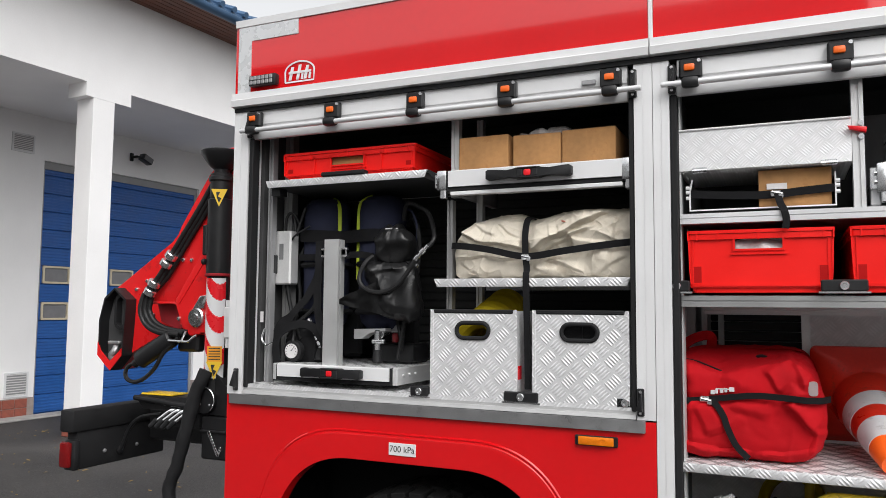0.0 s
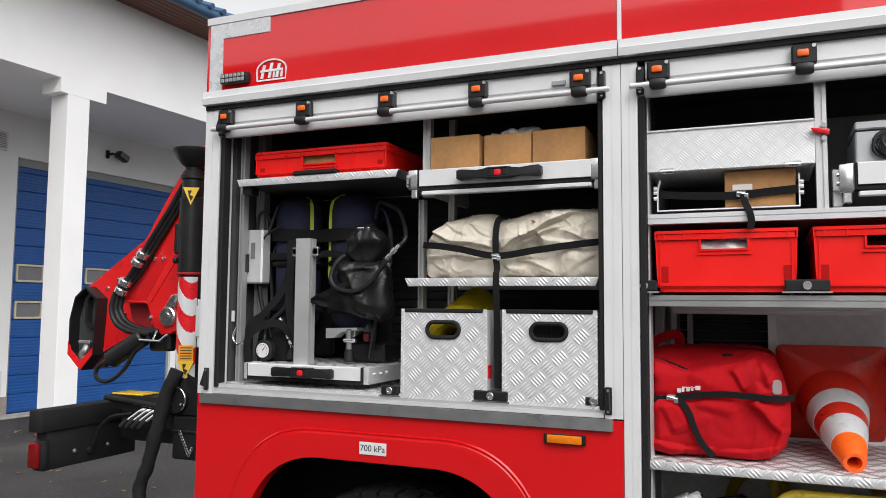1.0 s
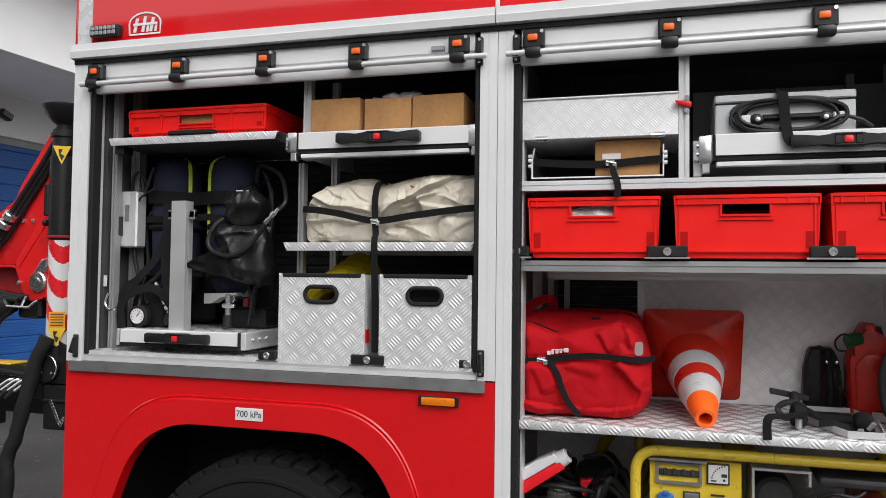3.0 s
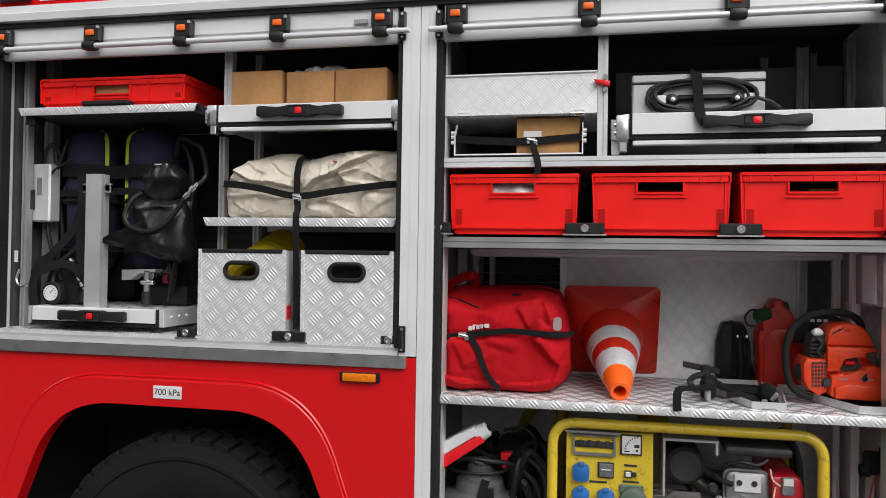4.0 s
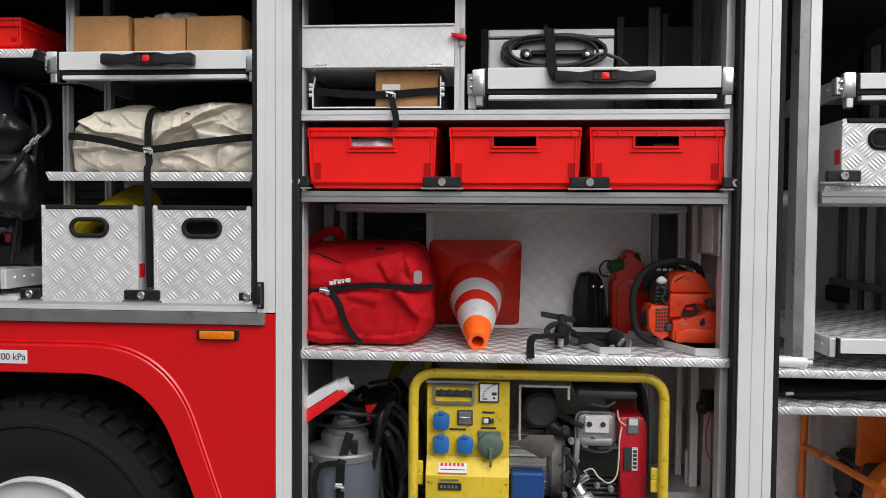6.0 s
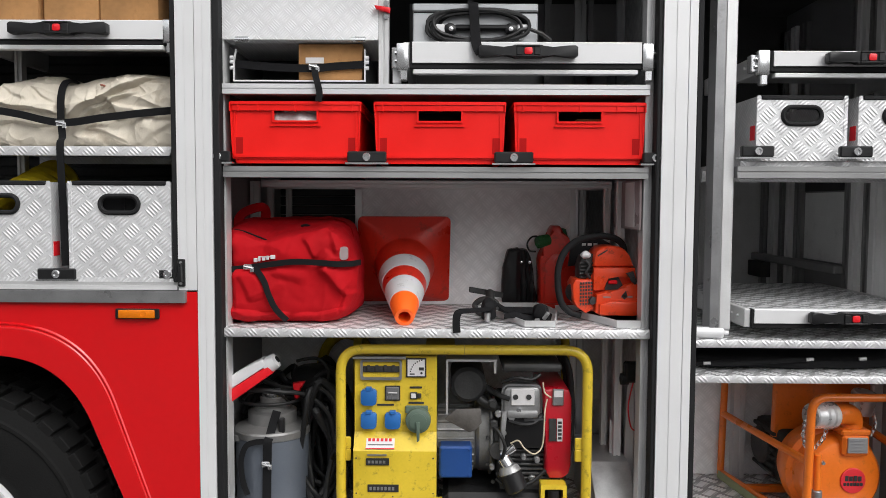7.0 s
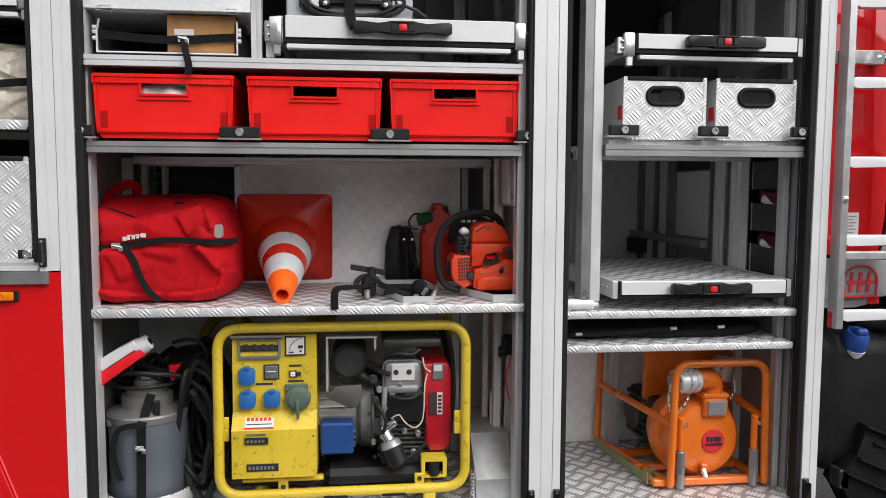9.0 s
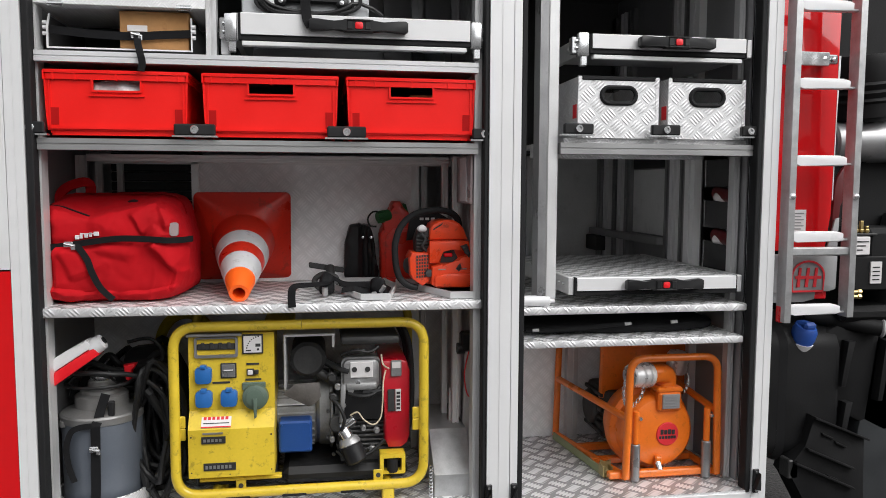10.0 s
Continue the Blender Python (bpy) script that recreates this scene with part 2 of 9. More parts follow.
ASPHALT = material("wet_grey_asphalt", (0.044, 0.041, 0.040), 0.75, 0, 0.7, 1.1, 1.0, 55, dist=0.012, spec=0.35, wear=((0.12, 0.112, 0.104), 0.7, 30))
HOUSE_D = material("dark_timber_cladding", (0.05, 0.04, 0.035), 0.8, 0, 0.2, 0.8, 0.2, 30)
HOUSE_W = material("plain_pale_render", (0.70, 0.69, 0.675), 0.9, 0, 0.1, 0.6, 0.2, 30)


# ---- building blocks ----
ORIGIN = {}


def thing(name, label, category, base=(0, 0, 0), group="", kind=""):
    ob = new(name)
    ob.location, ob.empty_display_size = base, 0.05
    ORIGIN[ob] = Vector(base)
    return tagged(ob, label, category, group, kind)


def part(name, bm, mats, parent, label=""):
    """One mesh out of bm (in world metres) under a thing or a part."""
    base = ORIGIN[parent]
    bmesh.ops.translate(bm, verts=bm.verts, vec=-base)
    bmesh.ops.recalc_face_normals(bm, faces=bm.faces)
    mats = mats if isinstance(mats, (list, tuple)) else [mats]
    if mats[0] is TREAD[0] and len(mats) >= 3:
        # down-facing plate faces get a paler colour to brighten the cabinet below
        mats = list(mats) + [WALLIN]
        for f in bm.faces:
            if f.material_index == 0:
                n = [abs(q) for q in f.normal]
                f.material_index = len(mats) - 1 if f.normal.z < -0.7 else (2, 0, 1)[n.index(max(n))]
    me = bpy.data.meshes.new(name)
    bm.to_mesh(me)
    bm.free()
    for m in mats:
        me.materials.append(m)
    for p in me.polygons:
        p.use_smooth = True
    me.set_sharp_from_angle(angle=radians(32))
    ob = new(name, me)
    ob.parent = parent
    ORIGIN[ob] = base
    return tagged(ob, label)


def single(name, bm, mats, label, category, base=(0, 0, 0), group="", kind=""):
    """A thing that is one mesh."""
    ORIGIN[None] = Vector(base)
    ob = part(name, bm, mats, None)
    ob.location = base
    return tagged(ob, label, category, group, kind)


def pieces(name, bm, mats, parent, label=""):
    """Each loose piece of bm becomes a part of its own."""
    left = set(bm.faces)
    while left:
        todo, isle = [left.pop()], []
        while todo:
            f = todo.pop()
            isle.append(f)
            for v in f.verts:
                for g in v.link_faces:
                    if g in left:
                        left.remove(g)
                        todo.append(g)
        nb, seen = bmesh.new(), {}
        for f in isle:
            for v in f.verts:
                if v not in seen:
                    seen[v] = nb.verts.new(v.co)
            nb.faces.new([seen[v] for v in f.verts]).material_index = f.material_index
        part(name, nb, mats, parent, label)
    bm.free()


def share(ob, parent, m):
    """Another part on the same mesh."""
    c = new(ob.name.split(".")[0], ob.data)
    c.parent = parent
    c.matrix_basis = m
    ORIGIN[c] = ORIGIN[parent]
    return c


B = bmesh.new


def faces_of(verts):
    return list({f for v in verts for f in v.link_faces})


def box(bm, x0, x1, y0, y1, z0, z1, b=0.0, m=0, seg=1):
    vs = bmesh.ops.create_cube(bm, size=1)["verts"]
    for v in vs:
        v.co = Vector((x0 + (v.co.x + 0.5) * (x1 - x0), y0 + (v.co.y + 0.5) * (y1 - y0), z0 + (v.co.z + 0.5) * (z1 - z0)))
    fs = faces_of(vs)
    for f in fs:
        f.material_index = m
    if b:
        es = list({e for f in fs for e in f.edges})
        r = bmesh.ops.bevel(bm, geom=es, offset=b, segments=seg, affect="EDGES", profile=0.5, clamp_overlap=True)
        for f in r["faces"]:
            f.material_index = m
        vs = list({v for f in r["faces"] for v in f.verts} | {v for v in vs if v.is_valid})
    return vs


def frame_of(axis):
    d = Vector(axis).normalized()
    a = d.orthogonal().normalized()
    if abs(d.z) < 0.99:
        a = Vector((0, 0, 1)).cross(d).normalized()
    return a, d.cross(a), d


def lathe(bm, prof, org, axis, n=24, m=0, mats=None, cap=True):
    """prof: (radius, height along axis) from org."""
    a, b, d = frame_of(axis)
    org = Vector(org)
    rings = []
    for r, h in prof:
        rings.append([bm.verts.new(org + d * h + (a * math.cos(2 * math.pi * k / n) + b * math.sin(2 * math.pi * k / n)) * max(r, 1e-4)) for k in range(n)])
    out = []
    for q in range(len(rings) - 1):
        for k in range(n):
            f = bm.faces.new((rings[q][k], rings[q][(k + 1) % n], rings[q + 1][(k + 1) % n], rings[q + 1][k]))
            f.material_index = mats[q] if mats else m
    if cap:
        for ring, mm in ((rings[0], mats[0] if mats else m), (rings[-1], mats[-1] if mats else m)):
            f = bm.faces.new(ring)
            f.material_index = mm
    return [v for r in rings for v in r]


def cyl(bm, p, q, r, r2=None, n=16, m=0, b=0.0):
    p, q = Vector(p), Vector(q)
    h = (q - p).length
    r2 = r if r2 is None else r2
    prof = [(r, 0), (r2, h)] if not b else [(r - b, 0), (r, b), (r2, h - b), (r2 - b, h)]
    return lathe(bm, prof, p, q - p, n, m)


def bend(pts, rad, steps=5):
    """A polyline with its inner corners rounded."""
    pts = [Vector(p) for p in pts]
    out = [pts[0]]
    for a, b, c in zip(pts, pts[1:], pts[2:]):
        u, v = (a - b), (c - b)
        r = min(rad, u.length * 0.49, v.length * 0.49)
        p, q = b + u.normalized() * r, b + v.normalized() * r
        for k in range(steps + 1):
            t = k / steps
            out.append((p * (1 - t) + b * t) * (1 - t) + (b * (1 - t) + q * t) * t)
    return out + [pts[-1]]


def spline(pts, steps=8, closed=False):
    """A smooth curve through the points."""
    pts = [Vector(p) for p in pts]
    n = len(pts)
    out = []
    for i in range(n if closed else n - 1):
        p0, p1, p2, p3 = (pts[(i + k) % n] if closed else pts[min(max(i + k, 0), n - 1)] for k in (-1, 0, 1, 2))
        for s in range(steps):
            t = s / steps
            out.append(0.5 * (2 * p1 + (p2 - p0) * t + (2 * p0 - 5 * p1 + 4 * p2 - p3) * t * t + (3 * p1 - p0 - 3 * p2 + p3) * t ** 3))
    return out if closed else out + [pts[-1]]


def sweep(bm, pts, shape, m=0, closed=False, up=None, scale=None):
    """shape: 2D outline carried along pts."""
    pts = [Vector(p) for p in pts]
    n, rings = len(pts), []
    side = None
    for i, p in enumerate(pts):
        d = (pts[(i + 1) % n] - pts[i - 1]) if closed else (pts[min(i + 1, n - 1)] - pts[max(i - 1, 0)])
        d.normalize()
        if up is not None:
            side = Vector(up).cross(d)
            side = side.normalized() if side.length > 1e-4 else d.orthogonal().normalized()
        elif side is None:
            side = d.orthogonal().normalized()
        else:
            side = (side - d * side.dot(d))
            side = side.normalized() if side.length > 1e-6 else d.orthogonal().normalized()
        nor = d.cross(side)
        k = scale[i] if scale else 1.0
        rings.append([bm.verts.new(p + side * (u * k) + nor * (v * k)) for u, v in shape])
    c = len(shape)
    for i in range(n if closed else n - 1):
        for k in range(c):
            f = bm.faces.new((rings[i][k], rings[i][(k + 1) % c], rings[(i + 1) % n][(k + 1) % c], rings[(i + 1) % n][k]))
            f.material_index = m
    if not closed:
        for r in (rings[0], rings[-1]):
            bm.faces.new(r).material_index = m
    return [v for r in rings for v in r]


def circle(r, n=10):
    return [(r * math.cos(2 * math.pi * k / n), r * math.sin(2 * math.pi * k / n)) for k in range(n)]


def tube(bm, pts, r, n=10, m=0, closed=False):
    return sweep(bm, pts, circle(r, n), m, closed)


def ribbon(bm, pts, w, t=0.003, up=(0, -1, 0), m=0):
    """A strap of width w lying flat, its flat side to the direction up."""
    return sweep(bm, pts, [(-w / 2, -t / 2), (w / 2, -t / 2), (w / 2, t / 2), (-w / 2, t / 2)], m, up=up)


def prism(bm, poly, axis, a, b, m=0, bevel=0.0):
    """poly: (x, z) across y, (y, z) across x or (x, y) across z, from a to b along that axis."""
    put = {"y": lambda p, h: (p[0], h, p[1]), "x": lambda p, h: (h, p[0], p[1]), "z": lambda p, h: (p[0], p[1], h)}[axis]
    lo, hi = [bm.verts.new(put(p, a)) for p in poly], [bm.verts.new(put(p, b)) for p in poly]
    fs = [bm.faces.new(lo), bm.faces.new(hi)]
    for k in range(len(poly)):
        fs.append(bm.faces.new((lo[k], lo[(k + 1) % len(poly)], hi[(k + 1) % len(poly)], hi[k])))
    for f in fs:
        f.material_index = m
    if bevel:
        es = list(set(fs[0].edges) | set(fs[1].edges))
        r = bmesh.ops.bevel(bm, geom=es, offset=bevel, segments=2, affect="EDGES", profile=0.5, clamp_overlap=True)
        for f in r["faces"]:
            f.material_index = m
    return lo + hi


def rrect(cx, cz, w, h, r, n=4):
    out = []
    for sx, sz, a0 in ((1, 1, 0), (-1, 1, 90), (-1, -1, 180), (1, -1, 270)):
        for k in range(n + 1):
            a = radians(a0 + 90 * k / n)
            out.append((cx + sx * (w / 2 - r) + r * math.cos(a), cz + sz * (h / 2 - r) + r * math.sin(a)))
    return out


def ring(bm, outer, inner, axis, a, b, m=0):
    """A flat frame between two outlines of equal count."""
    put = {"y": lambda p, h: (p[0], h, p[1]), "x": lambda p, h: (h, p[0], p[1]), "z": lambda p, h: (p[0], p[1], h)}[axis]
    L = [[bm.verts.new(put(p, h)) for p in o] for o, h in ((outer, a), (outer, b), (inner, b), (inner, a))]
    n = len(outer)
    for q in range(4):
        for k in range(n):
            bm.faces.new((L[q][k], L[q][(k + 1) % n], L[(q + 1) % 4][(k + 1) % n], L[(q + 1) % 4][k])).material_index = m


def square_like(poly, cx, cz, x0, x1, z0, z1):
    """The points of a rectangle's outline, in the directions of poly's points from (cx, cz)."""
    out = []
    for x, z in poly:
        dx, dz = x - cx, z - cz
        s = min((x1 - cx) / dx if dx > 1e-9 else (x0 - cx) / dx if dx < -1e-9 else 1e9, (z1 - cz) / dz if dz > 1e-9 else (z0 - cz) / dz if dz < -1e-9 else 1e9)
        out.append((cx + dx * s, cz + dz * s))
    for c in ((x0, z0), (x0, z1), (x1, z0), (x1, z1)):
        a = math.atan2(c[1] - cz, c[0] - cx)
        k = min(range(len(poly)), key=lambda q: abs((math.atan2(out[q][1] - cz, out[q][0] - cx) - a + math.pi) % (2 * math.pi) - math.pi))
        out[k] = c
    return out


def lump(bm, verts, amount, scale, seed=0.0):
    for v in verts:
        v.co += noise.noise_vector(v.co * scale + Vector((seed, seed * 2, -seed))) * amount


def ridge(p, sharp=2.0):
    return (1 - abs(noise.noise(p))) ** sharp


def crease(bm, verts, amount, scale, seed=0.0, stretch=(1, 1, 1)):
    """Folds of cloth: sharp ridges pushed out along the normals."""
    bm.normal_update()
    n = {v: v.normal.copy() for v in verts}
    for v in verts:
        p = Vector((v.co.x * stretch[0], v.co.y * stretch[1], v.co.z * stretch[2])) * scale
        p += noise.noise_vector(v.co * scale * 0.6) * 0.6 + Vector((seed, -seed, seed * 0.5))
        v.co += n[v] * (ridge(p, 3.0) - 0.45) * amount


def fold(verts, lines, ymid):
    """Layers of cloth on the front: the side to the left of each line (x0, z0, x1, z1, width, depth) lies proud."""
    for v in verts:
        if v.co.y > ymid:
            continue
        off = 0.0
        for x0, z0, x1, z1, w, dep in lines:
            dx, dz = x1 - x0, z1 - z0
            n = math.hypot(dx, dz)
            t = ((v.co.x - x0) * dx + (v.co.z - z0) * dz) / (n * n)
            if -0.05 < t < 1.05:
                s = ((v.co.z - z0) * dx - (v.co.x - x0) * dz) / n + 0.012 * noise.noise(Vector((v.co.x, 0, v.co.z)) * 14)
                edge = min(1, max(0, (s + w * 0.35) / (w * 0.7)))
                edge = edge * edge * (3 - 2 * edge)
                off += dep * edge * math.exp(-(max(s, 0) / (w * 2.6)) ** 2) * min(1, max(0, (t + 0.05) * 5), max(0, (1.05 - t) * 5))
        v.co.y -= off


def blob(bm, x0, x1, y0, y1, z0, z1, power=3.0, n=(28, 18), m=0):
    """A filled cushion: a box with soft corners."""
    verts, c = [], Vector(((x0 + x1) / 2, (y0 + y1) / 2, (z0 + z1) / 2))
    s = Vector(((x1 - x0) / 2, (y1 - y0) / 2, (z1 - z0) / 2))
    vs = bmesh.ops.create_uvsphere(bm, u_segments=n[0], v_segments=n[1], radius=1)["verts"]
    for v in vs:
        d = v.co.normalized()
        k = (abs(d.x) ** power + abs(d.y) ** power + abs(d.z) ** power) ** (-1 / power)
        v.co = c + Vector((d.x * k * s.x, d.y * k * s.y, d.z * k * s.z))
    for f in faces_of(vs):
        f.material_index = m
    return vs


def cushion(bm, x0, x1, y0, y1, z0, z1, power=6.0, cuts=80):
    """A filled cushion with evenly spread points, for cloth with sharp folds."""
    bmesh.ops.create_cube(bm, size=2.0)
    bmesh.ops.subdivide_edges(bm, edges=bm.edges[:], cuts=cuts, use_grid_fill=True)
    c = Vector(((x0 + x1) / 2, (y0 + y1) / 2, (z0 + z1) / 2))
    h = Vector(((x1 - x0) / 2, (y1 - y0) / 2, (z1 - z0) / 2))
    for v in bm.verts:
        k = (abs(v.co.x) ** power + abs(v.co.y) ** power + abs(v.co.z) ** power) ** (-1 / power)
        v.co = c + Vector((v.co.x * k * h.x, v.co.y * k * h.y, v.co.z * k * h.z))
    return list(bm.verts)


def lettering(text, size, at, mat, parent, depth=0.001):
    cu = bpy.data.curves.new("lettering", "FONT")
    cu.body, cu.size, cu.extrude, cu.align_x, cu.align_y = text, size, depth, "CENTER", "CENTER"
    tmp = bpy.data.objects.new("lettering", cu)
    scene.collection.objects.link(tmp)
    me = bpy.data.meshes.new_from_object(tmp.evaluated_get(bpy.context.evaluated_depsgraph_get()))
    bpy.data.objects.remove(tmp)
    me.transform(Matrix.Translation(Vector(at) - ORIGIN[parent]) @ Euler((radians(90), 0, 0)).to_matrix().to_4x4())
    me.materials.clear()
    me.materials.append(mat)
    ob = new("lettering", me)
    ob.parent = parent
    ORIGIN[ob] = ORIGIN[parent]
    return ob

# ---- the ground ----
bm = B()
gx = [-400, -60, -16, -6, -2, 3, 10, 40, 400]
gy = [-400, -60, -12, -4, 0, 4, 10, 60, 400]
grid = [[bm.verts.new((x, y, 0)) for y in gy] for x in gx]
for i in range(len(gx) - 1):
    for j in range(len(gy) - 1):
        bm.faces.new((grid[i][j], grid[i + 1][j], grid[i + 1][j + 1], grid[i][j + 1]))
single("ground", bm, ASPHALT, "damp dark grey asphalt yard", "ground", kind="structure")

# dry leaves and grit scattered before the station
rnd = random.Random(7)
bm = B()
for k in range(150):
    c = Vector((-8.9 + 5.2 * rnd.random() ** 1.4, 1.0 + 4.5 * rnd.random(), 0.006))
    a, w = rnd.random() * 6.28, 0.012 + 0.028 * rnd.random() ** 3
    e, f = Vector((math.cos(a), math.sin(a), 0.15)) * w, Vector((-math.sin(a), math.cos(a), 0.1)) * w * 0.55
    v = [bm.verts.new(c + q) for q in (-e, -e * 0.3 + f, e * 0.4 + f * 0.8, e, e * 0.4 - f * 0.8, -e * 0.3 - f)]
    up_ = bm.verts.new(c + Vector((0, 0, 0.007)))
    for q in range(6):
        bm.faces.new((v[q], v[(q + 1) % 6], up_))
single("leaf_litter", bm, LEAF_L, "dry leaves and grit scattered on the asphalt", "leaves", base=(-7, 3, 0), kind="stuff")

# plain unseen house across the yard, behind the camera, lowered right to admit light
bm = B()
prism(bm, [(-11.5, 0), (-11.5, 8.4), (2.0, 8.4), (2.0, 4.6), (12, 4.6), (12, 7.4), (60, 7.4), (60, 0)], "y", -16, -14.5)
single("backdrop", bm, HOUSE_W, "unseen pale house wall across the yard, stepped down to admit light", "backdrop", base=(20, -15, 0), kind="structure")
bm = B()
box(bm, -60, -11.52, -16, -14.5, 0, 8.4)
single("backdrop", bm, HOUSE_D, "plain dark timber wall across the yard", "backdrop", base=(-30, -15, 0), kind="structure")


# ---- the fire station, at right angles to the truck ----
def fire_station():
    st = thing("fire_station", "white rendered station with blue doors under a canopy", "building", (-10, 5, 0))
    bm = B()
    ORG = -9.9
    d0, d1, dz = 4.80, 7.93, 3.72
    # recessed wall round the door, closed at both sides
    for y0, y1, z0, z1 in ((-2, d0, 0.28, 4.6), (d1, 22, 0.28, 4.6), (d0, d1, dz + 0.12, 4.6)):
        box(bm, ORG - 0.4, ORG, y0, y1, z0, z1)
    part("wall", bm, PLASTER, st)
    bm = B()
    box(bm, -10.4, -7.62, -2, 22, 4.5, 4.7)
    part("canopy_ceiling", bm, PLASTER, st, "white plastered canopy ceiling")
    bm = B()
    prism(bm, [(-2, 4.48), (3.76, 4.48), (3.76, 4.30), (4.44, 4.30), (4.44, 4.47), (22, 4.47), (22, 5.80), (-2, 5.80)], "x", -7.95, -7.6)
    part("beam", bm, PLASTER, st, "deep white rendered beam")
    bm = B()
    box(bm, -7.92, -7.6, 3.87, 4.19, 0.28, 4.30, 0.006)
    part("column", bm, PLASTER, st, "square white rendered column")
    bm = B()
    box(bm, -12, -6.9, -2, 22, 5.767, 5.84)
    sof = part("soffit", bm, SOFFIT, st, "brown stained timber eaves")
    for k in range(7):
        bm = B()
        box(bm, -7.6 + 0.1 * k, -7.51 + 0.1 * k, -2, 22, 5.752, 5.767, 0.003)
        part("board", bm, SOFFIT, sof)
    bm = B()
    prof = [(-6.92 + 0.085 * math.cos(a), 5.83 + 0.085 * math.sin(a)) for a in [radians(180 + 18 * k) for k in range(11)]]
    sec = [(x, z) for x, z in prof] + [(x * 1 + 0.0 + (-6.92 - x) * 0.08, z + 0.006) for x, z in reversed(prof)]
    prism(bm, sec, "y", -2, 22)
    part("gutter", bm, GUTTER, st, "blue half-round gutter")
    bm = B()
    v = [bm.verts.new(p) for p in ((-6.9, -2, 5.85), (-6.9, 22, 5.85), (-14, 22, 8.5), (-14, -2, 8.5), (-6.9, -2, 5.9), (-6.9, 22, 5.9), (-14, 22, 8.55), (-14, -2, 8.55))]
    for q in ((0, 1, 2, 3), (4, 5, 6, 7), (0, 1, 5, 4), (1, 2, 6, 5), (2, 3, 7, 6), (3, 0, 4, 7)):
        bm.faces.new([v[k] for k in q])
    # tile ends along the eaves
    for k in range(100):
        y = -1.9 + k * 0.24
        cyl(bm, (-6.84, y, 5.915), (-8.2, y, 6.42), 0.045, n=8)
    part("roof", bm, GUTTER, st, "blue tiled roof")
    # brick plinth
    bm = B()
    for y0, y1 in ((-2, d0), (d1, 22)):
        box(bm, ORG - 0.4, ORG + 0.012, y0, y1, 0, 0.28)
    box(bm, -7.92, -7.6, 3.87, 4.19, 0, 0.28)
    pl = part("plinth", bm, MORTAR, st, "red-brown brick tile plinth")
    bm = B()
    box(bm, -0.006, 0.006, -0.092, 0.092, -0.064, 0.064, 0.004)
    first = None
    for row in range(2):
        z = 0.068 + row * 0.136
        spots = [Matrix.Translation((ORG + 0.016, 0.4 + k * 0.191, z)) for k in range(23)]
        spots += [Matrix.Translation((-7.594, 3.95 + k * 0.162, z)) @ Matrix.Diagonal((1, 0.84, 1, 1)) for k in range(2)]
        spots += [Matrix.Translation((-7.84 + k * 0.162, 3.864, z)) @ pose(0, 0, 0, 0, 0, 90) @ Matrix.Diagonal((1, 0.84, 1, 1)) for k in range(2)]
        for m in spots:
            m = Matrix.Translation((10, -5, 0)) @ m
            if first is None:
                ORIGIN[pl] = Vector((0, 0, 0))
                first = part("tile", bm, BRICK, pl)
                first.matrix_basis = m
                ORIGIN[pl] = Vector((-10, 5, 0))
            else:
                share(first, pl, m)
    # pale kerb strip at the foot of the wall
    bm = B()
    box(bm, ORG + 0.02, ORG + 0.36, -2, 22, 0, 0.025, 0.006)
    part("kerb_strip", bm, KERB, st, "pale concrete strip at the wall's foot")
    # sectional door
    bm = B()
    box(bm, ORG - 0.16, ORG - 0.1, d0 - 0.02, d1 + 0.02, 0, dz + 0.1)
    door = part("door", bm, DOORBLUE, st, "blue sectional overhead door")
    for k in range(14):
        z = 0.02 + k * 0.278
        if k in (5, 7):
            for y0, y1 in ((d0, 4.90), (5.36, 6.1), (6.56, 7.3), (7.76, d1)):
                bm = B()
                box(bm, ORG - 0.1, ORG - 0.07, y0, y1, z, z + 0.269, 0.008)
                part("panel", bm, DOORBLUE, door)
            continue
        bm = B()
        sec = [(ORG - 0.1, z), (ORG - 0.08, z), (ORG - 0.072, z + 0.008)]
        for q in (0.045, 0.092, 0.139, 0.186, 0.233):
            sec += [(ORG - 0.072, z + q - 0.013), (ORG - 0.067, z + q - 0.009), (ORG - 0.067, z + q + 0.009), (ORG - 0.072, z + q + 0.013)]
        prism(bm, sec + [(ORG - 0.072, z + 0.261), (ORG - 0.08, z + 0.269), (ORG - 0.1, z + 0.269)], "y", d0 + 0.01, d1 - 0.01)
        part("panel", bm, DOORBLUE, door)
    for k in (5, 7):
        z = 0.02 + k * 0.278
        for y0 in (4.90, 6.1, 7.3):
            bm = B()
            ring(bm, rrect(y0 + 0.23, z + 0.14, 0.46, 0.27, 0.02), rrect(y0 + 0.23, z + 0.14, 0.40, 0.21, 0.02), "x", ORG - 0.1, ORG - 0.055)
            fr = part("window_frame", bm, BEIGE, door, "beige window frame")
            bm = B()
            box(bm, ORG - 0.09, ORG - 0.08, y0 + 0.03, y0 + 0.43, z + 0.035, z + 0.245)
            part("pane", bm, FROST, door, "dark glass pane")
    bm = B()
    for y0, y1, z0, z1 in ((d0, d0 + 0.05, 0, dz), (d1 - 0.05, d1, 0, dz), (d0, d1, dz, dz + 0.14)):
        box(bm, ORG - 0.38, ORG - 0.05, y0, y1, z0, z1)
    part("door_frame", bm, GREYIN, st, "grey door frame")
    for y0, y1, z0, z1 in ((4.27, 4.62, 3.90, 4.18), (4.34, 4.70, 0.30, 0.66)):
        bm = B()
